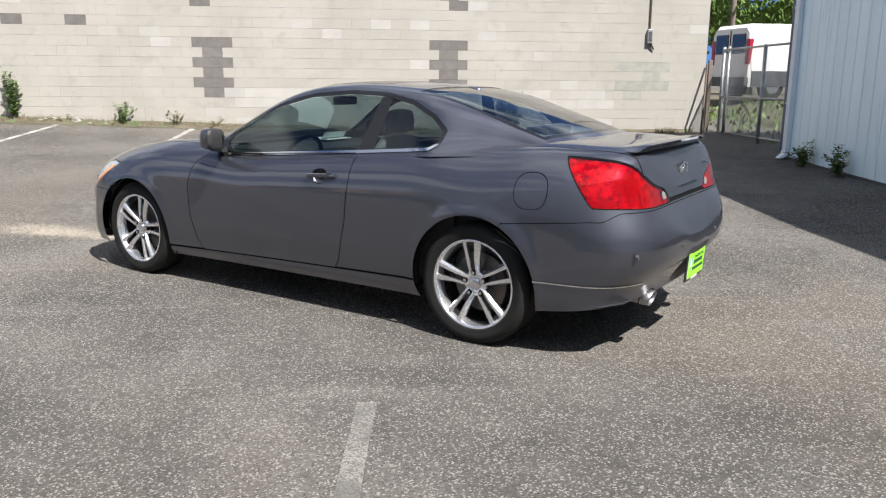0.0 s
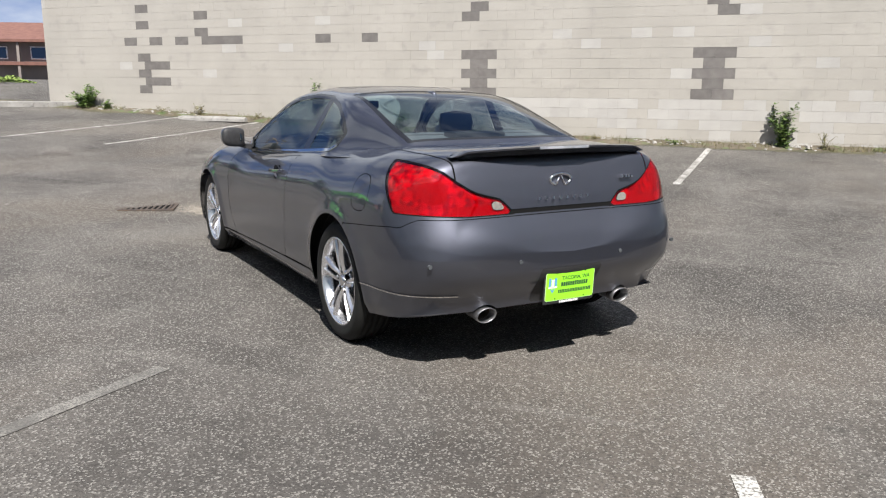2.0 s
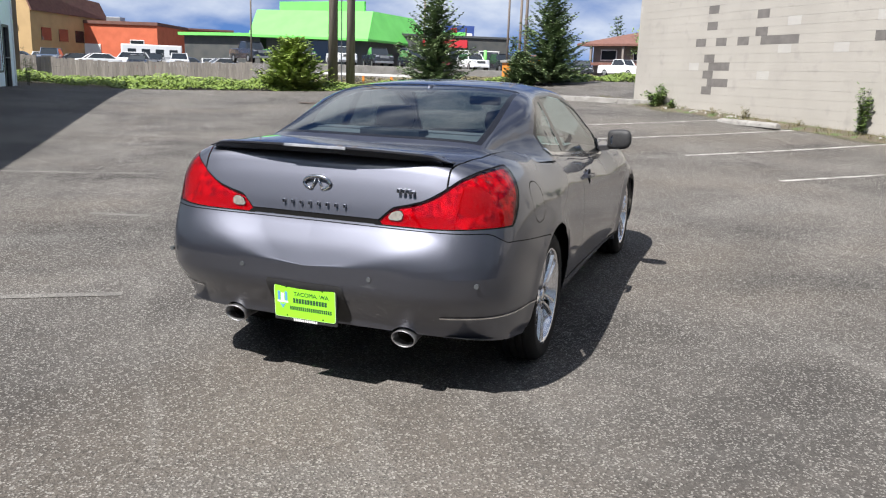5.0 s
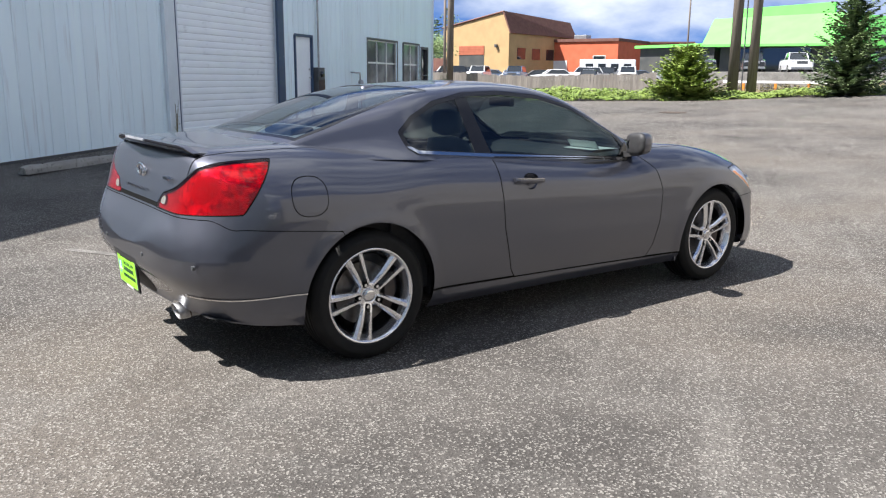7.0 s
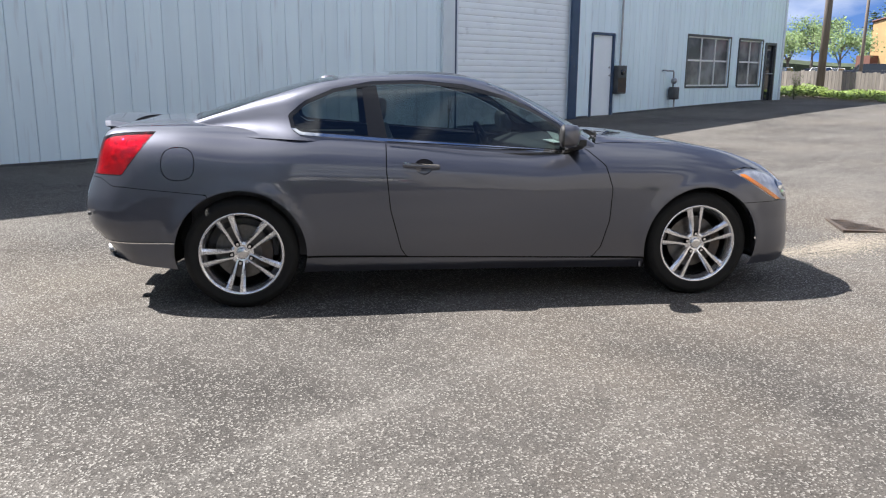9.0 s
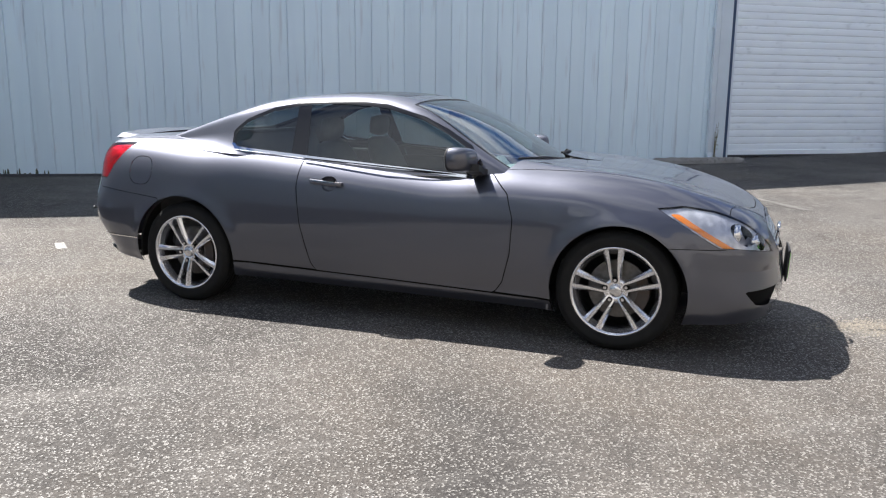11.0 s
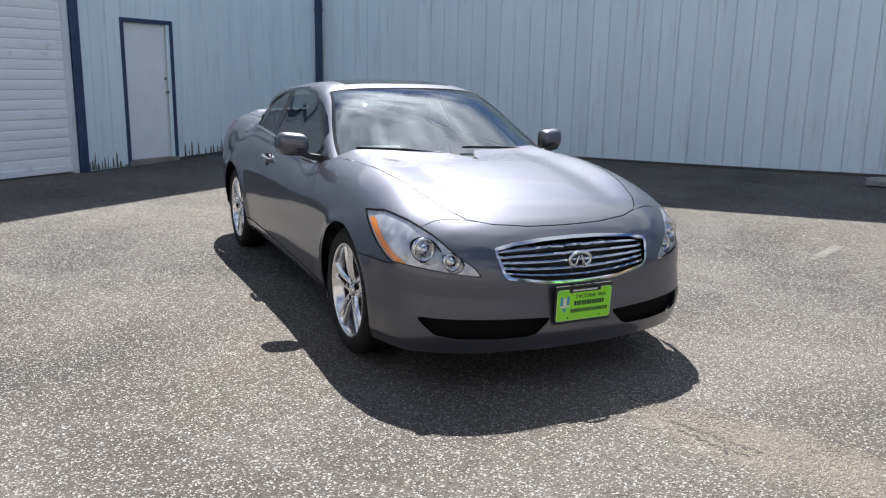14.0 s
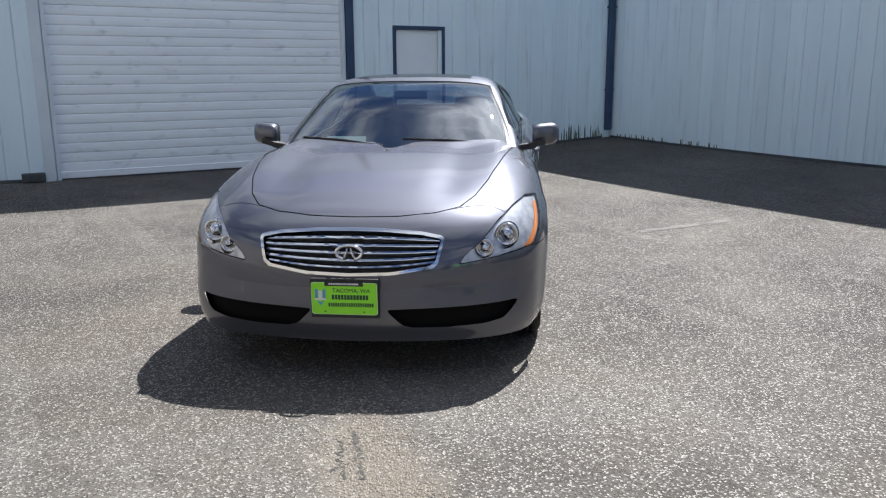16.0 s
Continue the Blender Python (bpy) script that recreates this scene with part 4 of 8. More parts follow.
        for (cy, cz, r) in ((0.712, 0.665, 0.055), (0.612, 0.618, 0.042)):
            cx = float(hv[np.argmin((hv[:, 1] - cy) ** 2 + (hv[:, 2] - cz) ** 2), 0]) - 0.058
            bm = bmesh.new()
            n = 28
            prof = [(0.0, r), (0.03, r), (0.03, r * 0.82), (0.012, r * 0.74), (0.012, r * 0.66), (0.034, r * 0.45), (0.042, 0.001)]
            rows = [[bm.verts.new((cx + a, s * cy + b * math.cos(2 * math.pi * k / n), cz + b * math.sin(2 * math.pi * k / n))) for k in range(n)] for a, b in prof]
            for r0, r1 in zip(rows, rows[1:]):
                for k in range(n):
                    bm.faces.new((r0[k], r0[(k + 1) % n], r1[(k + 1) % n], r1[k]))
            pj = part("projector", bm, CHROME, hl, smooth=True)
            part("projector_lens", tube_bm([(cx + 0.013, s * cy, cz), (cx + 0.036, s * cy, cz)], r * 0.62, 20, taper=r * 0.40), PROJ_LENS, pj, smooth=True)

    # greenhouse
    gh = greenhouse()
    wy = lambda v: 0.545 + 0.165 * smoothstep(0.05, 1.0, v[:, 6])
    wind, gh1 = gh.cut(lambda v: np.minimum(np.minimum(v[:, 6] - (0.13 + 0.02 * v[:, 1] ** 2), wy(v) - v[:, 1]), 0.965 - v[:, 6]))
    ry = lambda v: 0.525 + 0.04 * smoothstep(-0.85, -1.6, v[:, 6])
    back, gh2 = gh1.cut(lambda v: np.minimum(np.minimum(-0.845 - v[:, 6], ry(v) - v[:, 1]), v[:, 6] + 1.745))
    trim, gh3 = gh2.cut(lambda v: np.minimum(sd_poly(v[:, 0], v[:, 2], DLO) + 0.021, v[:, 1] - 0.40))
    roofglass, gh4 = gh3.cut(lambda v: np.minimum(np.minimum(v[:, 6] + 0.50, 0.0 - v[:, 6]), 0.40 - v[:, 1]))
    window, frame_trim = trim.cut(lambda v: sd_poly(v[:, 0], v[:, 2], DLO) - 0.004)
    quarter_glass, front_glass = window.cut(lambda v: (-0.66 + (v[:, 2] - 1.0) * -0.10) - v[:, 0])
    pillar, front_glass = front_glass.cut(lambda v: (-0.545 + (v[:, 2] - 1.0) * -0.18) - v[:, 0])
    chrome_line, frame_trim = frame_trim.cut(lambda v: np.minimum(1.06 - 0.072 * (v[:, 0] + 1.05) - v[:, 2], -0.004 - sd_poly(v[:, 0], v[:, 2], DLO)))
    wind_edge, wind_in = wind.cut(lambda v: 0.020 - np.minimum(np.minimum(v[:, 6] - 0.13, wy(v) - v[:, 1]), 0.965 - v[:, 6]))
    back_edge, back_in = back.cut(lambda v: 0.03 - np.minimum(np.minimum(-0.845 - v[:, 6], ry(v) - v[:, 1]), v[:, 6] + 1.745))
    gh4.emit("roof_shell", PAINT, car, 0)
    gh4.cut(lambda v: v[:, 2] - 1.02)[0].shifted(-0.022).emit("headliner", SEAT, car, 0, "pale grey headliner")
    roofglass.shifted(0.001).emit("sunroof", BLACK_GLOSS, car, 0, "dark glass sunroof")
    wind_in.shifted(-0.004).emit("windscreen", GLASS_WIND, car, 0, "clear windscreen")
    wind_edge.shifted(-0.003).emit("windscreen_seal", BLACK_GLOSS, car, 0)
    back_in.shifted(-0.003).emit("rear_window", GLASS_REAR, car, 0, "rear window")
    back_edge.shifted(-0.002).emit("rear_window_seal", BLACK_GLOSS, car, 0)
    for s in (1, -1):
        front_glass.shifted(-0.006).emit("door_window", GLASS_SIDE, car, s, "tinted door window")
        quarter_glass.shifted(-0.006).emit("quarter_window", GLASS_SIDE, car, s, "tinted quarter window")
        pillar.shifted(-0.003).emit("door_pillar", BLACK_GLOSS, car, s)
        frame_trim.shifted(-0.001).emit("window_frame", BLACK_GLOSS, car, s)
        chrome_line.shifted(0.006).emit("belt_moulding", CHROME, car, s, "bright belt moulding")
    return car, full, skirt, grille, liner


coupe, DOME, SKIRT, GRILLE, INTAKE = build_coupe()


def lathe_y(profile, n=48, bm=None, close=False):
    """Turns a (radius, y) line about the y axis."""
    bm = bm or bmesh.new()
    rows = [[bm.verts.new((r * math.cos(2 * math.pi * k / n), y, r * math.sin(2 * math.pi * k / n))) for k in range(n)] for r, y in profile]
    if close:
        rows.append(rows[0])
    for r0, r1 in zip(rows, rows[1:]):
        for k in range(n):
            bm.faces.new((r0[k], r1[k], r1[(k + 1) % n], r0[(k + 1) % n]))
    return bm


def sections_bm(rings, bm=None, cap=True):
    bm = bm or bmesh.new()
    rows = [[bm.verts.new(p) for p in r] for r in rings]
    n = len(rows[0])
    for r0, r1 in zip(rows, rows[1:]):
        for k in range(n):
            bm.faces.new((r0[k], r0[(k + 1) % n], r1[(k + 1) % n], r1[k]))
    if cap:
        bm.faces.new(rows[0][::-1])
        bm.faces.new(rows[-1])
    return bm


def build_wheel(phase):
    """A wheel with its axle along y and its outer face towards +y."""
    w = new("wheel")
    prof = [(0.229, -0.100), (0.236, -0.108), (0.262, -0.115), (0.295, -0.114), (0.318, -0.104), (0.330, -0.090)]
    for g in (-0.055, -0.018, 0.018, 0.055):
        prof += [(0.336, g - 0.014), (0.336, g - 0.005), (0.329, g - 0.004), (0.329, g + 0.004), (0.336, g + 0.005)]
    prof += [(0.336, 0.075), (0.330, 0.090), (0.318, 0.104), (0.306, 0.1105), (0.304, 0.1125), (0.295, 0.1145), (0.275, 0.1135), (0.262, 0.109), (0.255, 0.110), (0.249, 0.103), (0.240, 0.096)]
    part("tyre", lathe_y(prof, 72), RUBBER, w, "black rubber tyre", smooth=True)
    rim = part("rim", lathe_y([(0.225, -0.10), (0.205, -0.09), (0.200, 0.0), (0.205, 0.055), (0.214, 0.078), (0.219, 0.094), (0.224, 0.104), (0.231, 0.108), (0.2365, 0.106), (0.2365, 0.098), (0.228, 0.095)], 72), ALLOY, w, "polished silver alloy rim", smooth=True)
    rim.matrix_basis = Matrix.Diagonal((1.06, 1, 1.06, 1))
    part("barrel", lathe_y([(0.199, 0.05), (0.197, -0.08), (0.12, -0.085), (0.05, -0.085)], 48), ALLOY_SHADED, rim, smooth=True)
    part("brake_disc", lathe_y([(0.07, 0.012), (0.163, 0.012), (0.163, -0.012), (0.07, -0.012), (0.07, 0.035), (0.0, 0.035)], 48), DISC, w, "worn steel brake disc", smooth=False)
    cal = []
    for i in range(9):
        a = radians(150 + i * 8)
        cal.append([(r * math.cos(a), y, r * math.sin(a)) for r, y in ((0.115, -0.03), (0.115, 0.045), (0.178, 0.045), (0.182, -0.03))])
    part("brake_caliper", sections_bm(cal), DARK_STEEL, w)
    for k in range(5):
        for s in (-1, 1):
            a = radians(phase + 72 * k)
            d, e = Vector((math.cos(a), 0, math.sin(a))), Vector((-math.sin(a), 0, math.cos(a)))
            rings = []
            for r, lat, hw, y in ((0.036, 0.018, 0.0085, 0.070), (0.060, 0.0225, 0.0095, 0.078), (0.085, 0.0240, 0.0110, 0.084), (0.12, 0.0265, 0.0130, 0.089), (0.16, 0.0310, 0.0150, 0.092), (0.20, 0.0365, 0.0170, 0.094), (0.225, 0.0400, 0.0185, 0.096), (0.243, 0.0425, 0.0200, 0.0985)):
                c = d * r + e * lat * s
                # the outer flank falls away, the inner one stands
                rings.append([c + e * u * s * hw + Vector((0, y + v, 0)) for u, v in ((-1, -0.008), (-0.78, 0.004), (0.25, 0.0035), (1.0, -0.010), (0.85, -0.040), (-0.85, -0.040))][::s])
            part("spoke", sections_bm(rings), ALLOY, rim)
        c0, c1 = [Vector((math.cos(a) * q, 0, math.sin(a) * q)) for q in (0.195, 0.243)]
        web = [[c + e * u * h + Vector((0, y, 0)) for u, y in ((-1, y0), (1, y0), (1, y0 - 0.03), (-1, y0 - 0.03))] for c, h, y0 in ((c0, 0.020, 0.070), (c1, 0.024, 0.088))]
        part("spoke_web", sections_bm(web), ALLOY_SHADED, rim)
    part("hub", lathe_y([(0.068, 0.02), (0.066, 0.068), (0.058, 0.074), (0.036, 0.077), (0.034, 0.073), (0.0, 0.073)], 40), ALLOY, rim, smooth=True)
    part("centre_cap", lathe_y([(0.031, 0.070), (0.030, 0.083), (0.026, 0.086), (0.010, 0.087), (0.0, 0.087)], 32), CHROME, rim, "bright centre cap", smooth=True)
    for k in range(5):
        a = radians(phase + 72 * k)
        # solid near-black discs stand for the shade in the nut recesses
        part("nut_pocket", tube_bm([(0.057 * math.cos(a), 0.06, 0.057 * math.sin(a)), (0.057 * math.cos(a), 0.0775, 0.057 * math.sin(a))], 0.0150, 14), SEAM, rim)
        part("wheel_nut", tube_bm([(0.057 * math.cos(a), 0.07, 0.057 * math.sin(a)), (0.057 * math.cos(a), 0.086, 0.057 * math.sin(a))], 0.0092, 6), CHROME, rim)
    return w


for (x, s, phase) in ((-1.425, -1, 42), (1.43, -1, 23), (-1.425, 1, 85), (1.43, 1, 105)):
    w = build_wheel(phase if s > 0 else 180 - phase)
    w.parent = coupe
    w.matrix_basis = pose(x, s * 0.775, 0.334, 0, 0, 0 if s > 0 else 180)
    w["label"] = "wheel with five twin-spoke silver alloy rim"

# wheel housings and floor
for ax, az, ar in ARCHES:
    for s in (1, -1):
        bm = bmesh.new()
        n = 26
        rows = []
        for y in (0.845, 0.835, 0.50):
            rr = ar + (0.006 if y > 0.84 else 0.03)
            rows.append([bm.verts.new((ax + rr * math.cos(math.pi * (-0.05 + 1.10 * k / n)), s * y, az + rr * math.sin(math.pi * (-0.05 + 1.10 * k / n)))) for k in range(n + 1)])
        for r0, r1 in zip(rows, rows[1:]):
            for k in range(n):
                bm.faces.new((r0[k], r0[k + 1], r1[k + 1], r1[k]))
        c = bm.verts.new((ax, s * 0.5, az))
        for k in range(n):
            bm.faces.new((rows[-1][k], rows[-1][k + 1], c))
        part("wheel_housing", bm, BLACK_PLASTIC, coupe)
fl = bmesh.new()
fx = np.linspace(2.2, -2.22, 60)
prev = None
for x in fx:
    y = float(half_width(x) * eta(np.float64(x))) * 0.93
    for ax, az, ar in ARCHES:
        if abs(x - ax) < ar + 0.03:
            y = min(y, 0.52)
    z = float(low_edge(x)) + 0.02
    row = [fl.verts.new((x, t * y, z)) for t in (-1, 1)]
    if prev:
        fl.faces.new((prev[0], prev[1], row[1], row[0]))
    prev = row
part("underbody", fl, BLACK_PLASTIC, coupe)
for s in (1, -1):
    part("mud_flap", box_bm(1.045, 1.06, s * 0.80 - 0.07, s * 0.80 + 0.06, 0.19, 0.34, 0.004), PAINT, coupe)

# grille
GRILLE.shifted(-0.055).emit("grille_backing", BLACK_PLASTIC, coupe, 0)
gr_fn = lambda v: sd_poly(v[:, 1], v[:, 2], GRILLE_YZ)
rim_s, grille_in = GRILLE.cut(lambda v: 0.014 - np.where(v[:, 1] < 0.3, np.minimum(np.minimum(gr_fn(v), 1), np.maximum(gr_fn(v), 0)), gr_fn(v)))
rim_s.shifted(0.006).emit("grille_surround", CHROME, coupe, 0, "chrome grille surround")
GV = GRILLE.v[sorted({i for p in GRILLE.polys for i in p})]


def grille_x(y, z):
    """Depth of the grille's outer face."""
    d = (GV[:, 1] - abs(y)) ** 2 + (GV[:, 2] - z) ** 2
    k = np.argsort(d)[:6]
    w = 1 / (d[k] + 1e-5)
    return float((GV[k, 0] * w).sum() / w.sum())


for k in range(5):
    fr = (0.17, 0.335, 0.50, 0.665, 0.83)[k]
    half = 0.388 + 0.030 * fr
    rings = []
    for i in range(41):
        y = -half + 2 * half * i / 40
        q = (y / 0.4) ** 2
        z = (0.512 + 0.035 * q) * (1 - fr) + (0.705 - 0.018 * q) * fr
        x = grille_x(y, z) - 0.010
        rings.append([(x - 0.028, y, z - 0.006), (x - 0.003, y, z - 0.0065), (x, y, z - 0.002), (x - 0.004, y, z + 0.0045), (x - 0.028, y, z + 0.007)])
    part("grille_bar", sections_bm(rings), CHROME, coupe, "chrome grille bar")
for s in (1, -1):
    INTAKE.shifted(-0.035).emit("air_intake", SEAM, coupe, s, "black lower air intake")


def badge(parent_x, z, sign, w=0.064, h=0.03):
    """A bright oval mark with two lines that meet in the middle."""
    bm = bmesh.new()
    pts = []
    for k in range(33):
        a = radians(-68 + (360 - 44) * k / 32 + 0)
        a = radians(-90 + 24) + k / 32 * radians(312)
        pts.append((parent_x, w * math.cos(a), z + h * math.sin(a)))
    tube_bm(pts, 0.0078, 8, bm)
    tube_bm([pts[0], (parent_x, 0.007, z + h * 0.62)], 0.0075, 8, bm, taper=0.003)
    tube_bm([pts[-1], (parent_x, -0.007, z + h * 0.62)], 0.0075, 8, bm, taper=0.003)
    part("oval_badge", bm, CHROME, coupe, "chrome oval badge", smooth=True)


badge(2.262, 0.612, 1, 0.060, 0.034)
badge(-2.266, 0.948, -1)
for k in range(8):
    y = 0.150 - 0.043 * k
    part("badge_bar", box_bm(-2.302, -2.284, y - 0.004, y + 0.004, 0.854, 0.869, 0.001), CHROME, coupe)
for k, (y, h) in enumerate(((-0.395, 0.016), (-0.418, 0.016), (-0.440, 0.016), (-0.460, 0.011))):
    part("badge_bar", box_bm(-2.284, -2.244, y - 0.006, y + 0.006, 0.938, 0.938 + h, 0.001), CHROME, coupe)


def plate(x, y, z, sign, tilt):
    """A lime dealer plate in a black holder, with its lines of type."""
    m = pose(x, y, z, 0, tilt, 0 if sign > 0 else 180)
    holder = part("plate_holder", box_bm(-0.012, 0.0, -0.158, 0.158, -0.094, 0.094, 0.006), BLACK_PLASTIC, coupe, "black number plate holder", m=m)
    def rounded(w, h, r, x0, x1):
        ring = []
        for cy, cz, a0 in ((w - r, h - r, 0), (-w + r, h - r, 90), (-w + r, -h + r, 180), (w - r, -h + r, 270)):
            ring += [(cy + r * math.cos(radians(a0 + 18 * k)), cz + r * math.sin(radians(a0 + 18 * k))) for k in range(6)]
        return sections_bm([[(x0, a, b) for a, b in ring], [(x1, a, b) for a, b in ring]])

    part("plate_border", rounded(0.1525, 0.0765, 0.013, 0.001, 0.0035), PLATE_EDGE, holder, "pale green plate border")
    part("number_plate", rounded(0.1495, 0.0735, 0.011, 0.0036, 0.0042), PLATE_GREEN, holder, "lime green dealer plate with dark type")
    if sign > 0:
        part("name_tab", box_bm(0.0036, 0.0058, -0.088, 0.088, 0.060, 0.080, 0.0006), BLACK_PLASTIC, holder)

    def type_line(text, y0, z0, size, material, font_like=True):
        cu = bpy.data.curves.new("type", "FONT")
        cu.body, cu.size, cu.align_x, cu.extrude = text, size, "CENTER", 0.0006
        tmp = bpy.data.objects.new("type", cu)
        scene.collection.objects.link(tmp)
        dg = bpy.context.evaluated_depsgraph_get()
        me = bpy.data.meshes.new_from_object(tmp.evaluated_get(dg))
        bpy.data.objects.remove(tmp)
        me.materials.clear()
        me.materials.append(material)
        ob = new("type_line", me)
        ob.parent = holder
        ob.matrix_basis = Matrix(((0, 0, 1, 0.0052), (1, 0, 0, y0), (0, 1, 0, z0), (0, 0, 0, 1)))

    type_line("TACOMA, WA", 0.033, 0.030, 0.027, PLATE_INK)
    # telephone number, web address and dealer name as plain bars
    for (y0, y1, z0, z1, mt, gaps) in ((-0.058, 0.112, -0.004, 0.018, PLATE_INK, 12), (-0.075, 0.135, -0.038, -0.020, PLATE_INK, 20)):
        for g in range(gaps):
            a = y0 + (y1 - y0) * g / gaps
            part("type_bar", box_bm(0.0042, 0.0052, a + 0.0012, a + (y1 - y0) / gaps - 0.002, z0, z1), mt, holder)
    for g in range(14):
        q = 0.0055 if sign > 0 else 0.0
        part("type_bar", box_bm(0.0002 + q, 0.0012 + q, -0.068 + g * 0.0098, -0.0605 + g * 0.0098, (0.066 if sign > 0 else 0.081), (0.074 if sign > 0 else 0.087)), WHITE_PAINT if sign > 0 else STEEL_GALV, holder)
    for g in range(11 if sign < 0 else 0):
        part("type_bar", box_bm(0.0002, 0.0015, -0.060 + g * 0.011, -0.0515 + g * 0.011, -0.091, -0.080), WHITE_PAINT, holder)
    # shield mark: three uprights over a point
    for a, w, z0, z1 in ((-0.128, 0.006, 0.002, 0.044), (-0.110, 0.008, -0.004, 0.036), (-0.092, 0.006, 0.002, 0.044)):
        part("plate_mark", box_bm(0.0043, 0.0052, a - w, a + w, z0, z1), PLATE_BLUE if w < 0.007 else WHITE_PAINT, holder)
    part("plate_mark", box_bm(0.0043, 0.0052, -0.137, -0.083, -0.008, 0.000), WHITE_PAINT, holder)
    bm = bmesh.new()
    bm.faces.new([bm.verts.new((0.0049, a, b)) for a, b in ((-0.126, -0.010), (-0.110, -0.018), (-0.094, -0.010), (-0.110, -0.036))])
    part("plate_mark", bm, PLATE_BLUE, holder)
    for a in (-0.09, 0.09):
        for b in ((-0.062,) if sign > 0 else (-0.066, 0.066)):
            part("plate_screw", tube_bm([(0.003, a, b), (0.0056, a, b)], 0.0035, 8), SEAM, holder)


plate(2.326, -0.012, 0.414, 1, 3)
plate(-2.372, 0.0, 0.424, -1, 4)

# rear bumper details
for s in (1, -1):
    for (x, y, z) in ((-2.300, 0.765, 0.577), (-2.388, 0.313, 0.572)):
        part("parking_sensor", tube_bm([(x + 0.012, s * y, z), (x - 0.001, s * y, z)], 0.0105, 14), DARK_GREY, coupe)
    # thin chrome strip stands for the light caught along the bumper's crease
    lip = SKIRT.cut(lambda v: np.minimum(-1.80 - v[:, 0], v[:, 1] - 0.60))[0].cut(lambda v: v[:, 2] - 0.4095)[0].cut(lambda v: 0.4165 - v[:, 2])[0]
    lip.shifted(0.005).emit("bumper_crease", CHROME, coupe, s)
    oval = lambda x, k: [(x - 0.012 * math.sin(2 * math.pi * a / 28), s * 0.432 + k * 0.056 * math.cos(2 * math.pi * a / 28), 0.292 + k * 0.041 * math.sin(2 * math.pi * a / 28)) for a in range(28)]
    ex = part("exhaust_tip", sections_bm([oval(x, k) for x, k in ((-2.225, 0.97), (-2.25, 1.0), (-2.275, 1.02), (-2.277, 0.96), (-2.271, 0.90), (-2.15, 0.86))], cap=False), TIP_CHROME, coupe, "oval chrome exhaust tip", smooth=True)
    part("exhaust_pipe", sections_bm([oval(x, k) for x, k in ((-2.06, 0.7), (-2.20, 0.75), (-2.226, 0.95))], cap=False), DARK_STEEL, ex, smooth=True)
    part("exhaust_bore", sections_bm([[(-2.16 - 0.012 * math.sin(2 * math.pi * a / 28), s * 0.432 + 0.86 * 0.056 * math.cos(2 * math.pi * a / 28), 0.292 + 0.86 * 0.041 * math.sin(2 * math.pi * a / 28)) for a in range(28)], [(-2.15, s * 0.432, 0.292)] * 28], cap=False), SEAM, ex)
plate_recess = SKIRT.cut(lambda v: np.minimum(np.minimum(0.190 - v[:, 1], 0.525 - v[:, 2]), np.minimum(v[:, 2] - 0.335, -2.0 - v[:, 0])))[0]
plate_recess.shifted(0.002).emit("plate_recess", BLACK_PLASTIC, coupe, 0)

# boot spoiler
rings = []
for i in range(33):
    y = -0.60 + 1.2 * i / 32
    a = abs(y) / 0.60
    drop = 0.022 * a**2 + 0.020 * smoothstep(0.85, 1.0, a)
    tip = -2.292 + 0.085 * a**2.2
    lead = -2.105 + 0.045 * a**2
    tz = 1.100 - drop + 0.014
    fade = 1 - 0.8 * float(smoothstep(0.9, 1.0, a))
    rings.append([(lead, y, tz - 0.012), (lead - 0.06, y, tz - 0.004), (tip + 0.03, y, tz + 0.006 * fade), (tip, y, tz + 0.003 * fade), (tip + 0.002, y, tz - 0.006 * fade), (tip + 0.035, y, tz - 0.030 * fade), (lead - 0.035, y, tz - 0.046 * fade)])
sp = part("spoiler", sections_bm(rings), PAINT, coupe, "low boot spoiler with a dark underside", smooth=False)
under = [[(r[4][0] - 0.001, r[4][1], r[4][2] - 0.003), (r[5][0] - 0.004, r[5][1], r[5][2] - 0.003), (r[6][0] - 0.03, r[6][1], r[6][2] - 0.010), (r[6][0] - 0.028, r[6][1], r[6][2] - 0.002)] for r in rings[1:-1]]
part("spoiler_underside", sections_bm(under), BLACK_GLOSS, sp)
part("brake_light", box_bm(-2.2945, -2.28, -0.15, 0.15, 1.1035, 1.1155, 0.002), LAMP_SILVER, sp, "clear high brake light strip")

# roof aerial and wipers
fin = []
for i, (x, w, z) in enumerate(((-0.80, 0.004, 0.004), (-0.84, 0.022, 0.016), (-0.88, 0.026, 0.026), (-0.92, 0.024, 0.030), (-0.945, 0.014, 0.024))):
    zb = 1.352 - (x + 0.9) * -0.14 - 0.012
    fin.append([(x, w * math.cos(a), zb + (z + 0.008) * max(math.sin(a), -0.3)) for a in [radians(360 * k / 12) for k in range(12)]])
part("roof_aerial", sections_bm(fin), PAINT, coupe, "small roof aerial fin", smooth=True)
for y0, y1 in ((0.62, 0.05), (-0.06, -0.60)):
    part("wiper", tube_bm([(0.965 - BOW * y0**2 + 0.02, y0, 0.985), (0.93 - BOW * ((y0 + y1) / 2) ** 2, (y0 + y1) / 2, 1.012), (0.905 - BOW * y1**2, y1, 1.02)], 0.008, 6), BLACK_PLASTIC, coupe, "black windscreen wiper")
part("cowl", box_bm(0.86, 0.99, -0.45, 0.45, 0.945, 0.965, 0.01), BLACK_PLASTIC, coupe, "black plastic cowl")

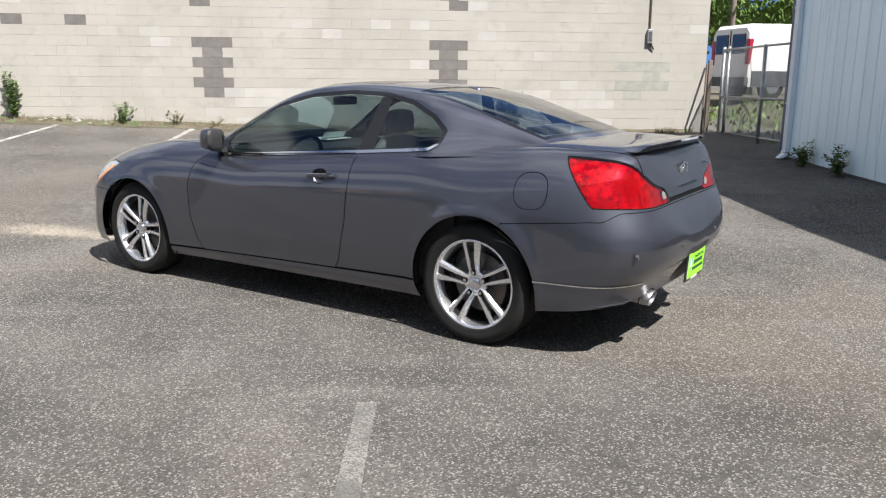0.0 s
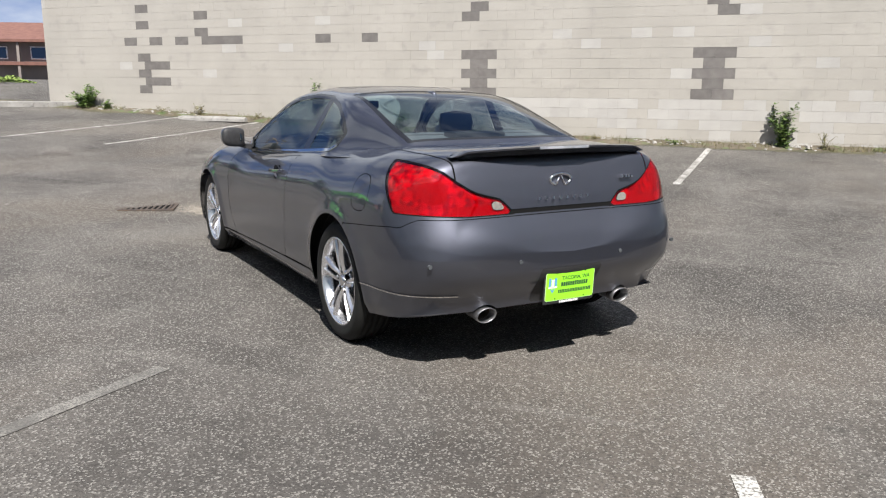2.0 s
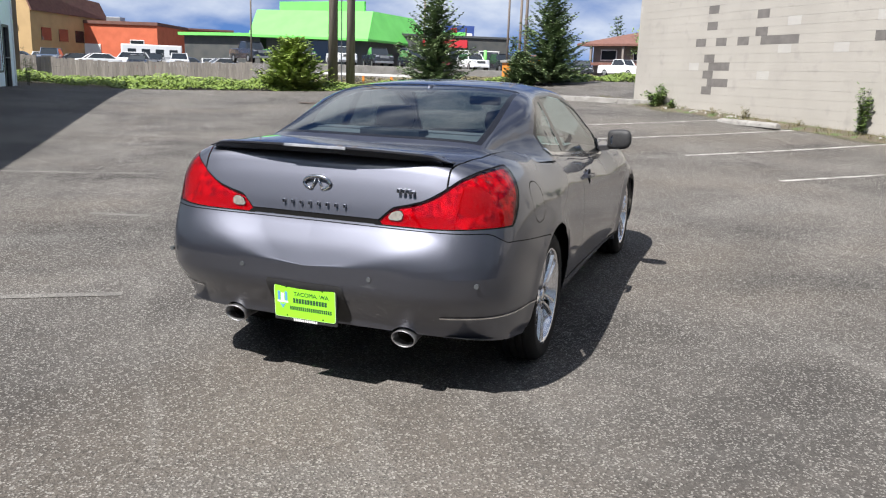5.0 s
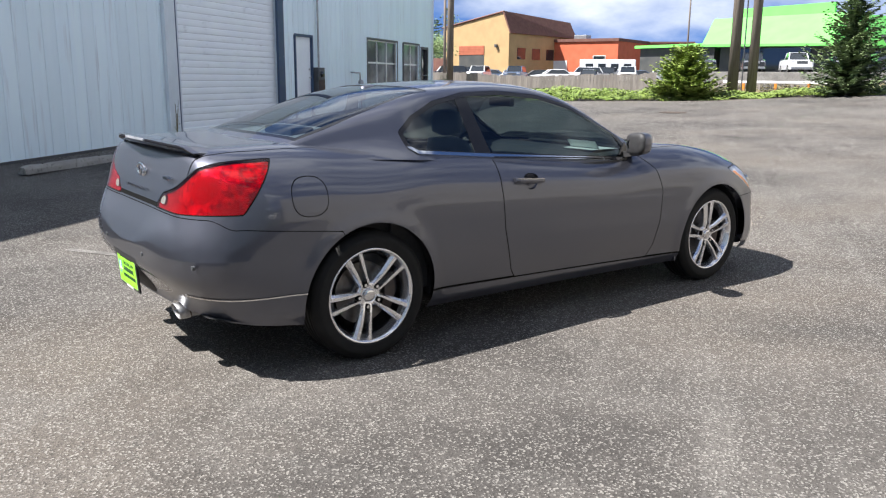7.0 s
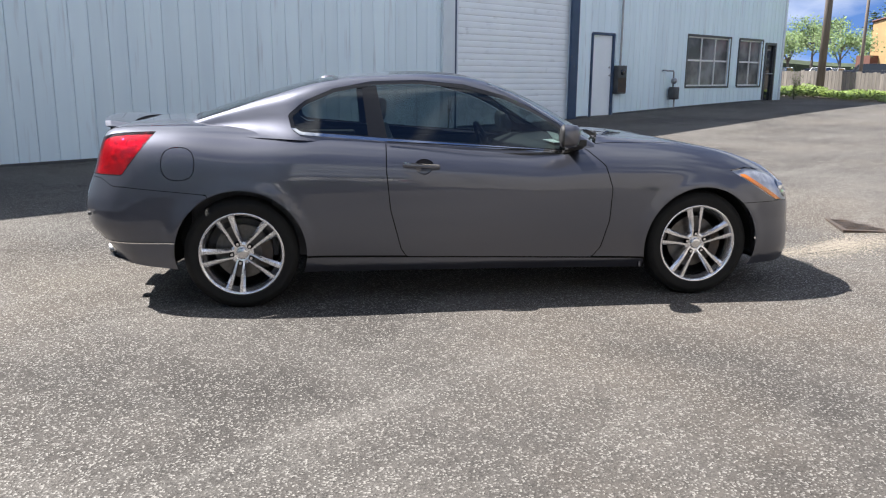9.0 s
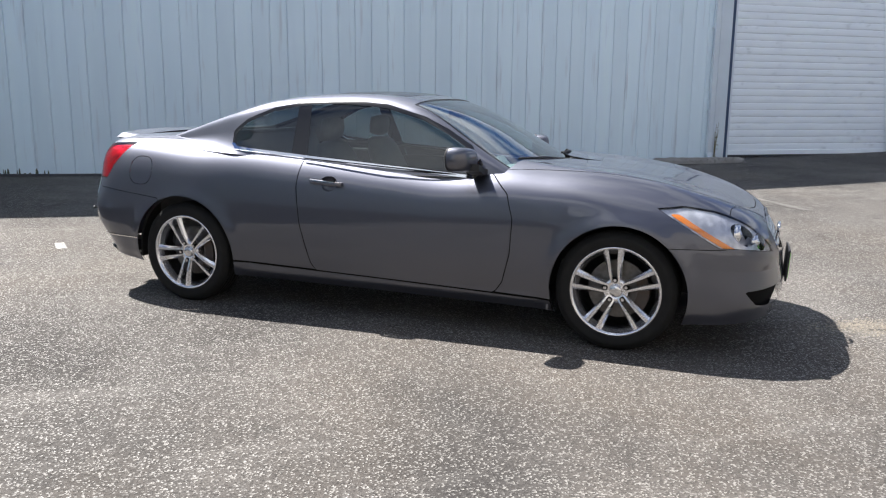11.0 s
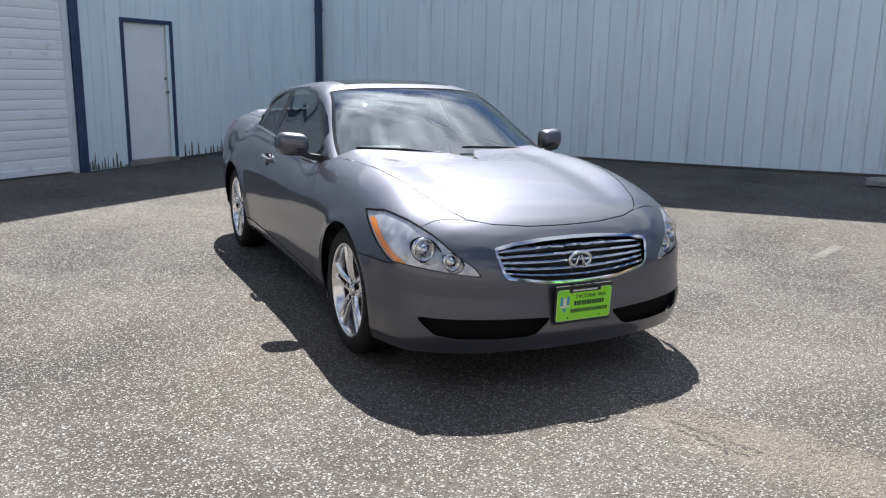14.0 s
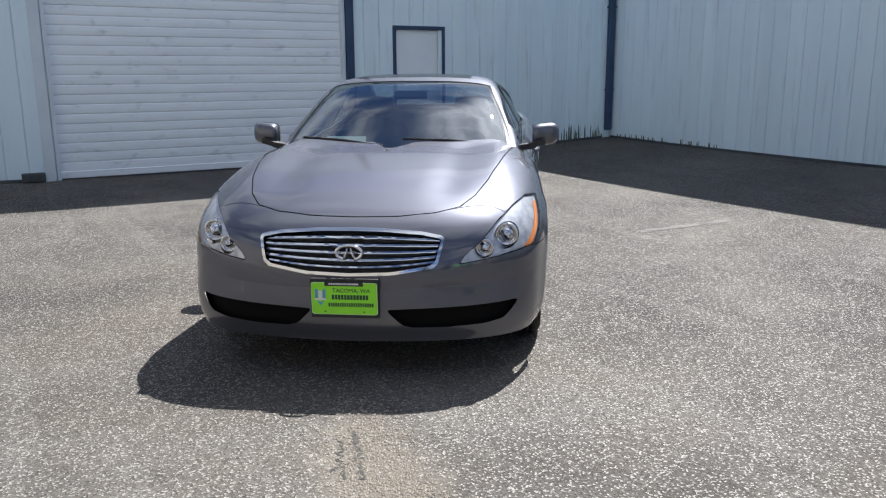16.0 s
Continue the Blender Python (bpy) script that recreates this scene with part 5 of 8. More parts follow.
# door mirrors and handles
for s in (1, -1):
    rings = []
    for i in range(13):
        t = i / 12
        y = 0.840 + 0.170 * t
        k = math.sqrt(max(1 - (abs(t - 0.45) / 0.58) ** 4.0, 0.02))
        cx, cz = 0.545 - 0.045 * t, 1.020 + 0.012 * t
        rings.append([(cx + 0.075 * k * (1.15 if math.cos(a) > 0 else 0.55) * math.copysign(abs(math.cos(a)) ** 0.6, math.cos(a)), s * y, cz + 0.070 * k * math.copysign(abs(math.sin(a)) ** 0.6, math.sin(a))) for a in [2 * math.pi * q / 20 for q in range(20)]])
    rim = [[(min(p[0], 0.545 - 0.045 * (abs(p[1]) - 0.84) / 0.17 - 0.012) - 0.003, s * (0.925 + (abs(p[1]) - 0.925) * 1.012), 1.025 + (p[2] - 1.025) * 1.015) for p in ring] for ring in rings]
    mir = part("door_mirror", sections_bm(rings), PAINT, coupe, "painted door mirror with dark foot", smooth=True)
    part("mirror_rim", sections_bm(rim), BLACK_PLASTIC, mir, "black plastic mirror back", smooth=True)
    part("mirror_foot", sections_bm([[(0.60 + dx, s * y, z + dz) for dx, dz in ((-0.04, -0.018), (0.05, -0.018), (0.05, 0.018), (-0.04, 0.018))] for y, z in ((0.76, 0.945), (0.83, 0.955), (0.88, 0.975), (0.92, 0.985))]), BLACK_PLASTIC, mir)
    gl = [[(0.4915 - 0.03 * (y - 0.9), s * y, z) for y, z in [(0.928 + 0.070 * math.cos(a), 1.022 + 0.050 * math.sin(a)) for a in [2 * math.pi * q / 20 for q in range(20)]]]]
    bm = bmesh.new()
    bm.faces.new([bm.verts.new(p) for p in gl[0]])
    part("mirror_glass", bm, CHROME, mir, "mirror glass")
    # sail panel where the mirror meets the window
    part("mirror_sail", sections_bm([[(0.52, s * 0.772, 0.945), (0.66, s * 0.745, 0.925), (0.60, s * 0.735, 1.02)], [(0.52, s * 0.782, 0.945), (0.66, s * 0.757, 0.925), (0.60, s * 0.747, 1.02)]]), BLACK_GLOSS, mir)
    cup = []
    for k, (d, q) in enumerate(((0.0005, 1.0), (-0.012, 0.85), (-0.02, 0.3))):
        cup.append([(-0.335 + 0.062 * q * math.cos(a), s * (side_y(-0.335, 0.842) + 0.002 + d), 0.842 + 0.048 * q * math.sin(a)) for a in [2 * math.pi * j / 24 for j in range(24)]])
    h = part("door_handle", sections_bm([[(x, s * (y + dy), z + dz) for dy, dz in ((-0.012, -0.012), (0.010, -0.010), (0.013, 0.0), (0.010, 0.012), (-0.012, 0.014))] for x, y, z in [(x, side_y(x, z) + d, z) for x, z, d in ((-0.462, 0.856, 0.006), (-0.44, 0.855, 0.022), (-0.35, 0.850, 0.030), (-0.27, 0.845, 0.027), (-0.24, 0.842, 0.012))]]), PAINT, coupe, "body-coloured pull handle", smooth=False)
    part("handle_cup", sections_bm(cup, cap=False), PAINT, h)
    part("handle_strip", sections_bm([[(x, s * (side_y(x, z) + d + dy), z + dz) for dy, dz in ((0.004, 0.009), (0.0135, 0.009), (0.0135, 0.0145), (0.004, 0.0155))] for x, z, d in ((-0.455, 0.856, 0.014), (-0.42, 0.854, 0.024), (-0.35, 0.850, 0.030), (-0.28, 0.846, 0.027), (-0.25, 0.843, 0.016))]), CHROME, h, "thin chrome strip")
    part("belt_seal", tube_bm([(-0.55, s * 0.786, 0.988), (0.0, s * 0.796, 0.957), (0.55, s * 0.777, 0.922)], 0.004, 6), BLACK_GLOSS, coupe)

# cabin
part("cabin_floor", box_bm(-1.75, 0.95, -0.74, 0.74, 0.30, 0.36), DASH, coupe)
for s in (1, -1):
    part("door_card", box_bm(-1.25, 0.75, s * 0.775 - 0.012, s * 0.775 + 0.012, 0.3, 0.915, 0.01), DASH, coupe)
for s in (1, -1):
    part("side_trim", box_bm(-1.72, -0.70, s * 0.69 - 0.07, s * 0.69 + 0.07, 0.36, 0.96, 0.02), DASH, coupe)
part("boot_bulkhead", box_bm(-1.32, -1.28, -0.74, 0.74, 0.36, 1.0), DASH, coupe)
dash = [[(x, y, z) for x, z in ((0.93, 0.60), (0.94, 0.90), (0.80, 0.945), (0.55, 0.935), (0.40, 0.88), (0.38, 0.78), (0.50, 0.60))] for y in (-0.73, -0.4, 0, 0.4, 0.73)]
part("dashboard", sections_bm(dash), DASH, coupe, "charcoal dashboard", smooth=False)
part("shelf_paper", box_bm(0.56, 0.80, -0.52, -0.24, 0.952, 0.956), PAPER, coupe, "white paper lying on the dashboard")
part("shelf_paper", sections_bm([[(0.64 - 0.05 * t, -0.50 + 0.26 * u, 0.955 + 0.055 * t) for t in (0, 1)] + [(0.635 - 0.05 * t, -0.50 + 0.26 * u, 0.955 + 0.055 * t) for t in (1, 0)] for u in (0, 0.5, 1)]), PAPER, coupe, "white paper propped behind the windscreen")
bm.free()
sw = part("steering_wheel", tube_bm([(0.27 - 0.07 * math.sin(a), 0.37 + 0.185 * math.cos(a), 0.86 + 0.17 * math.sin(a)) for a in [2 * math.pi * k / 32 for k in range(33)]], 0.015, 8), DASH, coupe, smooth=True)
part("wheel_hub", tube_bm([(0.30, 0.37, 0.86), (0.46, 0.37, 0.80)], 0.06, 14), DASH, sw)
part("rear_view_mirror", box_bm(0.16, 0.20, -0.115, 0.115, 1.235, 1.295, 0.015), BLACK_PLASTIC, coupe, "dark rear view mirror")
part("parcel_shelf", sections_bm([[(-1.62, y, 1.085), (-1.25, y, 1.135), (-1.25, y, 1.11), (-1.62, y, 1.06)] for y in (-0.58, 0, 0.58)]), SHELF, coupe, "pale grey parcel shelf")
part("shelf_speaker", box_bm(-1.50, -1.36, -0.17, 0.17, 1.09, 1.145, 0.008), DASH, coupe)


def seat(y):
    st = new("seat")
    st.parent = coupe
    st.matrix_basis = pose(-0.32, y, 0.36)
    st["label"] = "grey leather bucket seat"
    part("cushion", box_bm(-0.05, 0.47, -0.25, 0.25, 0.0, 0.20, 0.06), SEAT, st, smooth=True)
    br = [[(x0 + 0.055 * math.cos(a), w * math.copysign(abs(math.sin(a)) ** 0.6, math.sin(a)), z) for a in [2 * math.pi * k / 20 for k in range(20)]] for x0, w, z in ((-0.05, 0.24, 0.12), (-0.10, 0.27, 0.30), (-0.16, 0.27, 0.48), (-0.22, 0.24, 0.62), (-0.25, 0.17, 0.70), (-0.255, 0.05, 0.715))]
    part("backrest", sections_bm(br), SEAT, st, smooth=True)
    hr = [[(x0 + 0.05 * k2 * math.cos(a), 0.135 * k2 * math.copysign(abs(math.sin(a)) ** 0.7, math.sin(a)), z) for a in [2 * math.pi * k / 18 for k in range(18)]] for x0, k2, z in ((-0.26, 0.3, 0.725), (-0.26, 0.9, 0.745), (-0.255, 1.0, 0.80), (-0.25, 0.9, 0.86), (-0.25, 0.3, 0.875))]
    part("head_rest", sections_bm(hr), SEAT, st, smooth=True)


seat(0.37)
seat(-0.37)
part("rear_bench", box_bm(-1.15, -0.72, -0.58, 0.58, 0.42, 0.58, 0.06), SEAT, coupe, "grey leather rear bench", smooth=True)
part("rear_backrest", sections_bm([[(-1.02 - 0.25 * t, y, 0.55 + 0.58 * t) for t in (0, 0.5, 1)] + [(-1.14 - 0.20 * t, y, 0.55 + 0.58 * t) for t in (1, 0.5, 0)] for y in (-0.58, -0.3, 0, 0.3, 0.58)]), SEAT, coupe, "grey leather rear seat back")

# ---- doors, windows and fittings of the siding building ----


def roll_door(name, m, s0, s1, z0, z1, label):
    """A rolling steel door of many narrow slats in its guides."""
    d = new(name)
    d.matrix_basis = m
    tagged(d, label, "roller door", kind="structure")
    h = 0.128
    n = int((z1 - z0) / h) + 1
    prof = [(0.0, 0.0015), (0.006, -0.002), (0.020, -0.005), (0.062, -0.007), (0.104, -0.005), (0.118, -0.002), (0.126, 0.0015)]
    bm = bmesh.new()
    for k in range(len(prof) - 1):
        bm.faces.new([bm.verts.new(p) for p in ((s0 + 0.03, prof[k][1], prof[k][0]), (s1 - 0.03, prof[k][1], prof[k][0]), (s1 - 0.03, prof[k + 1][1], prof[k + 1][0]), (s0 + 0.03, prof[k + 1][1], prof[k + 1][0]))])
    bmesh.ops.remove_doubles(bm, verts=bm.verts, dist=0.0005)
    me = mesh_of("slat", bm, SHUTTER)
    for i in range(n):
        if z0 + 0.10 + i * h > z1:
            break
        ob = new("slat", me)
        ob.parent = d
        ob.matrix_basis = pose(0, 0.085 + 0.003 * math.sin(i * 2.1), z0 + 0.10 + i * h)
    part("bottom_bar", box_bm(s0 + 0.03, s1 - 0.03, 0.06, 0.11, z0 + 0.015, z0 + 0.105, 0.008), SHUTTER, d)
    part("rubber_seal", box_bm(s0 + 0.03, s1 - 0.03, 0.07, 0.10, z0 - 0.01, z0 + 0.016), DARK_GREY, d)
    for a, b in ((s0 - 0.005, s0 + 0.045), (s1 - 0.045, s1 + 0.005)):
        part("guide_rail", box_bm(a, b, -0.018, 0.12, z0 - 0.1, z1, 0.004), SIDING_TRIM, d)
    part("backing", box_bm(s0 + 0.02, s1 - 0.02, 0.125, 0.15, z0, z1), DARK_GREY, d)
    return d


def steel_door(name, m, s0, s1, z0, z1, hand, label):
    d = part(name, box_bm(s0 + 0.05, s1 - 0.05, 0.03, 0.075, z0 + 0.02, z1 - 0.05, 0.004), DOOR_WHITE, m=m)
    tagged(d, label, "door", kind="structure")
    for nm, b in (("jamb", (s0 - 0.012, s0 + 0.048)), ("jamb", (s1 - 0.048, s1 + 0.012))):
        part(nm, box_bm(*b, -0.025, 0.10, z0 - 0.1, z1 + 0.012, 0.004), BLUE_TRIM, d)
    part("lintel", box_bm(s0 + 0.048, s1 - 0.048, -0.025, 0.10, z1 - 0.048, z1 + 0.012, 0.004), BLUE_TRIM, d)
    k = s1 - 0.13 if hand > 0 else s0 + 0.13
    part("door_knob", lathe_y([(0.0, -0.06), (0.022, -0.055), (0.026, -0.04), (0.012, -0.025), (0.012, 0.0), (0.03, 0.004), (0.03, 0.01)], 16), STEEL_GALV, d, "steel door knob", smooth=True, m=pose(k, 0.03, z0 + 1.0))
    part("dead_bolt", lathe_y([(0.0, -0.014), (0.024, -0.012), (0.026, 0.004)], 16), STEEL_GALV, d, m=pose(k, 0.03, z0 + 1.2))
    for hz in (0.25, 1.05, 1.8):
        a = s0 + 0.05 if hand > 0 else s1 - 0.05
        part("hinge", tube_bm([(a, 0.022, z0 + hz), (a, 0.022, z0 + hz + 0.1)], 0.008, 8), DARK_STEEL, d)
    part("threshold", box_bm(s0, s1, -0.05, 0.10, z0 - 0.12, z0 + 0.015, 0.005), CONCRETE, d)
    return d


def grid_window(name, m, s0, s1, z0, z1, cols, label):
    w = part(name, box_bm(s0 + 0.02, s1 - 0.02, 0.14, 0.16, z0 + 0.02, z1 - 0.02), GLASS_DARK, m=m)
    tagged(w, label, "window", kind="structure")
    for b in ((s0 - 0.03, s1 + 0.03, z1 - 0.02, z1 + 0.035), (s0 - 0.03, s1 + 0.03, z0 - 0.035, z0 + 0.02)):
        part("window_frame", box_bm(b[0], b[1], -0.03, 0.12, b[2], b[3], 0.005), DARK_GREY, w)
    for a in (s0 - 0.03, s1 - 0.02):
        part("window_frame", box_bm(a, a + 0.05, -0.028, 0.12, z0 + 0.02, z1 - 0.02, 0.005), DARK_GREY, w)
    zm = (z0 + z1) / 2 + 0.03
    part("sash_rail", box_bm(s0 + 0.02, s1 - 0.02, 0.02, 0.07, zm - 0.025, zm + 0.025, 0.004), WHITE_PAINT, w)
    for c in range(cols + 1):
        x = s0 + 0.045 + (s1 - s0 - 0.09) * c / cols
        part("mullion", box_bm(x - 0.025, x + 0.025, 0.022, 0.072, z0 + 0.02, z1 - 0.02, 0.004), WHITE_PAINT, w)
    for zz in (z0 + 0.04, z1 - 0.04):
        part("sash_rail", box_bm(s0 + 0.02, s1 - 0.02, 0.021, 0.071, zz - 0.022, zz + 0.022, 0.004), WHITE_PAINT, w)
    for c in range(cols):
        a, b = s0 + 0.07 + (s1 - s0 - 0.09) * c / cols, s0 + 0.02 + (s1 - s0 - 0.09) * (c + 1) / cols
        for za, zb in ((z0 + 0.062, zm - 0.025), (zm + 0.025, z1 - 0.062)):
            part("pane", box_bm(a, b, 0.05, 0.056, za, zb), PANE, w)
    return w


LZ = lambda s: gz(s, 7.6)
RZ = lambda s: gz(-6.4, s)
roll_door("door_1", W_LEFT, 7.73, 11.60, LZ(9.6) + 0.02, 4.1, "closed white roller door with narrow slats")
roll_door("door_2", W_REAR, -1.87, 2.33, RZ(0.3) + 0.02, 4.1, "closed white roller door with narrow slats in shade")
steel_door("door_3", W_LEFT, 12.38, 13.32, 0.40, 2.42, 1, "white steel door in a dark frame")
steel_door("door_4", W_REAR, 3.17, 4.11, 0.11, 2.15, 1, "white steel door in a dark blue frame")
grid_window("window_1", W_LEFT, 16.9, 19.43, 1.10, 2.53, 3, "white-framed grid window of six panes")
grid_window("window_2", W_LEFT, 20.02, 21.6, 1.10, 2.53, 2, "white-framed grid window of four panes")
gd = tagged(part("door_5", box_bm(21.88, 22.57, 0.06, 0.08, 0.6, 2.43), GLASS_DARK, m=W_LEFT), "dark glazed door at the building's end", "door", kind="structure")
for b in ((21.83, 21.93, 0.55, 2.48), (22.53, 22.62, 0.55, 2.48)):
    part("door_frame", box_bm(b[0], b[1], -0.02, 0.1, b[2], b[3], 0.005), DARK_GREY, gd)
part("door_frame", box_bm(21.93, 22.53, -0.02, 0.1, 2.40, 2.48, 0.005), DARK_GREY, gd)
part("push_bar", tube_bm([(21.98, -0.03, 1.5), (22.45, -0.03, 1.5)], 0.015, 8), STEEL_GALV, gd)


def upright(name, m, s0, s1, y0, z0, z1, material, label):
    return tagged(part(name, box_bm(s0, s1, y0, 0.0, z0, z1, 0.008), material, m=m), label, "trim", kind="structure")


upright("trim", W_LEFT, 11.49, 11.78, -0.06, LZ(11.7), EAVE_LEFT, BLUE_TRIM, "dark blue upright trim beside the roller door")
upright("trim", W_REAR, 2.345, 2.475, -0.05, RZ(2.4), EAVE_REAR, BLUE_TRIM, "dark blue upright trim beside the roller door")
upright("trim", W_LEFT, 7.41, 7.655, -0.05, LZ(7.6), EAVE_LEFT, SIDING_TRIM, "pale upright trim beside the roller door")
upright("trim", W_LEFT, 7.657, 7.735, -0.02, LZ(7.7), EAVE_LEFT, BLUE_TRIM, "dark edge strip of the roller door opening")
upright("trim", W_REAR, -2.02, -1.885, -0.035, RZ(-2), EAVE_REAR, SIDING_TRIM, "pale upright trim beside the roller door")
upright("trim", W_REAR, -7.35, -7.19, -0.05, RZ(-7), EAVE_REAR, BLUE_TRIM, "dark blue corner trim of the metal building")
upright("trim", W_LEFT, 23.02, 23.16, -0.04, LZ(23), EAVE_LEFT, SIDING_TRIM, "pale corner trim of the metal building")


def downspout(m, s, y, z0, z1, w, material, label, kick=True):
    bm = box_bm(s - w / 2, s + w / 2, y - 0.085, y - 0.005, z0 + 0.16, z1, 0.012)
    d = tagged(part("downspout", bm, material, m=m), label, "downspout")
    if kick:
        part("outlet", sections_bm([[(s - w / 2, y - 0.085 - a, z0 + 0.16 - b), (s + w / 2, y - 0.085 - a, z0 + 0.16 - b), (s + w / 2, y - 0.005 - a, z0 + 0.16 - b), (s - w / 2, y - 0.005 - a, z0 + 0.16 - b)] for a, b in ((0, 0), (0.02, 0.07), (0.10, 0.135))]), material, d)
    for z in (z0 + 0.9, z0 + 2.4, z0 + 4.0):
        part("strap", box_bm(s - w / 2 - 0.02, s + w / 2 + 0.02, y - 0.089, y - 0.004, z, z + 0.03), material, d)
    return d


downspout(W_LEFT, 7.33, -0.012, LZ(7.4), EAVE_LEFT, 0.10, SIDING_TRIM, "pale square downspout on the siding wall")
downspout(W_REAR, 7.70, -0.012, RZ(7.6), EAVE_REAR, 0.13, BLUE_TRIM, "dark blue square downspout in the building corner", False)
downspout(W_REAR, -7.10, -0.012, RZ(-7.1), EAVE_REAR, 0.13, SIDING_TRIM, "pale square downspout at the building end")

eb = thing("electric_box", W_LEFT @ pose(13.53, -0.012, 0.95), "dark grey electric meter box on the siding wall", "electric box")
part("box_body", box_bm(-0.19, 0.19, -0.14, 0.0, 0.0, 0.70, 0.015), DARK_GREY, eb)
part("box_door", box_bm(-0.17, 0.17, -0.152, -0.14, 0.04, 0.40, 0.004), DARK_STEEL, eb)
part("meter_glass", lathe_y([(0.0, -0.20), (0.06, -0.195), (0.075, -0.15), (0.08, -0.14)], 20), GLASS_DARK, eb, m=pose(0, 0, 0.54))
part("cable_duct", tube_bm([(0.0, -0.06, 0.70), (0.0, -0.06, 2.6)], 0.025, 10), STEEL_GALV, eb)
gm = thing("gas_meter", W_LEFT @ pose(15.9, -0.02, LZ(15.9)), "grey gas meter with bent pipes on the wall", "gas meter")
part("meter_body", box_bm(-0.02, 0.26, -0.26, -0.06, 0.28, 0.62, 0.04), DARK_GREY, gm, smooth=True)
part("gas_pipe", tube_bm([(-0.28, -0.02, 1.06), (-0.28, -0.12, 1.06), (-0.25, -0.14, 1.05), (0.04, -0.15, 1.05), (0.08, -0.15, 1.0), (0.08, -0.15, 0.62)], 0.022, 10), STEEL_GALV, gm, smooth=True)
part("riser", tube_bm([(0.18, -0.15, 0.28), (0.18, -0.15, -0.1)], 0.022, 10), STEEL_GALV, gm, smooth=True)
part("regulator", lathe_y([(0.0, -0.24), (0.07, -0.22), (0.08, -0.18), (0.07, -0.12), (0, -0.1)], 16), STEEL_GALV, gm, m=pose(0.08, 0, 0.78), smooth=True)
tagged(part("foot_vent", box_bm(-2.30, -2.02, -0.10, -0.012, RZ(-2.1) + 0.01, RZ(-2.1) + 0.13, 0.015), DARK_GREY, m=W_REAR), "small dark box at the foot of the wall", "vent box")


def stain(wall_m, s0, s1, base, hmax, seed):
    """Moss and dirt runs that climb the foot of the siding in fingers."""
    rng = random.Random(seed)
    bm = bmesh.new()
    s = s0
    while s < s1:
        w = rng.uniform(0.015, 0.05)
        h = hmax * rng.uniform(0.15, 1.0) ** 1.6
        z = base(s) + 0.02
        bm.faces.new([bm.verts.new(p) for p in ((s, -0.0145, z), (s + w, -0.0145, z), (s + w * 0.8, -0.0145, z + h * 0.7), (s + w * 0.5, -0.0145, z + h), (s + w * 0.2, -0.0145, z + h * 0.75))])
        s += w * rng.uniform(0.9, 2.2)
    tagged(part("moss_stain", bm, MOSS, m=wall_m), "dark green moss runs on the foot of the siding", "stain", kind="stuff")


stain(W_REAR, 2.50, 3.12, RZ, 0.26, 3)
stain(W_REAR, 4.18, 7.60, RZ, 0.34, 4)
stain(W_LEFT, -6.4, -4.0, LZ, 0.12, 5)
for nm, m, a, b, fn in (("baseboard", W_LEFT, -6.6, 7.3, LZ), ("baseboard", W_REAR, -7.1, -2.1, RZ), ("baseboard", W_REAR, 4.15, 7.6, RZ), ("baseboard", W_LEFT, 11.85, 12.3, LZ), ("baseboard", W_LEFT, 13.4, 21.8, LZ)):
    bm = bmesh.new()
    n = max(2, int((b - a) / 0.6))
    rows = []
    for i in range(n + 1):
        s = a + (b - a) * i / n
        z = fn(s)
        rows.append([(s, -0.02, z - 0.1), (s, -0.02, z + 0.045), (s, 0.0, z + 0.05), (s, 0.0, z - 0.1)])
    tagged(part(nm, sections_bm(rows), DARK_GREY, m=m), "dark flashing along the foot of the siding", "baseboard", kind="structure")

# ---- yard ----
def wheel_stop(x, y, turn, seed):
    rng = random.Random(seed)
    rings = []
    for i in range(25):
        s = -0.92 + 1.84 * i / 24
        e = 1 if 0 < i < 24 else 0.8
        j = [rng.uniform(-0.006, 0.006) for _ in range(6)]
        rings.append([(s, -0.085 * e + j[0], 0.0), (s, -0.075 * e + j[1], 0.06), (s, -0.045 * e, 0.105 * e + j[2]), (s, 0.045 * e, 0.108 * e + j[3]), (s, 0.075 * e + j[4], 0.06), (s, 0.085 * e + j[5], 0.0)])
    w = part("wheel_stop", sections_bm(rings), CONCRETE, m=pose(x, y, gz(x, y) + 0.002, 0, 0, turn))
    tagged(w, "weathered concrete wheel stop on the asphalt", "wheel stop", group="wheel stops")
    for s in (-0.55, 0.55):
        part("fixing_pin", tube_bm([(s, 0, 0.08), (s, 0, 0.118)], 0.012, 8), DARK_STEEL, w)


wheel_stop(3.85, 6.9, 1, 1)
wheel_stop(6.9, 7.4, 0, 2)
wheel_stop(9.6, -9.35, 4, 3)
wheel_stop(16.2, -9.2, 3, 4)


def drain(x, y, turn):
    d = thing("storm_drain", pose(x, y, gz(x, y), 0, 0, turn), "rusty iron drain grate set in the asphalt", "drain")
    for a in ((-0.30, 0.30, -0.24, -0.20), (-0.30, 0.30, 0.20, 0.24), (-0.30, -0.26, -0.20, 0.20), (0.26, 0.30, -0.20, 0.20)):
        part("grate_frame", box_bm(a[0], a[1], a[2], a[3], -0.02, 0.008, 0.002), DARK_STEEL, d)
    for i in range(9):
        x0 = -0.235 + i * 0.0585
        part("grate_bar", box_bm(x0 - 0.012, x0 + 0.012, -0.20, 0.20, -0.02, 0.007), DARK_STEEL, d)
    # flat black sheet in place of a pit: the darkness between the bars
    part("sump", box_bm(-0.26, 0.26, -0.2, 0.2, 0.0015, 0.003), SEAM, d)


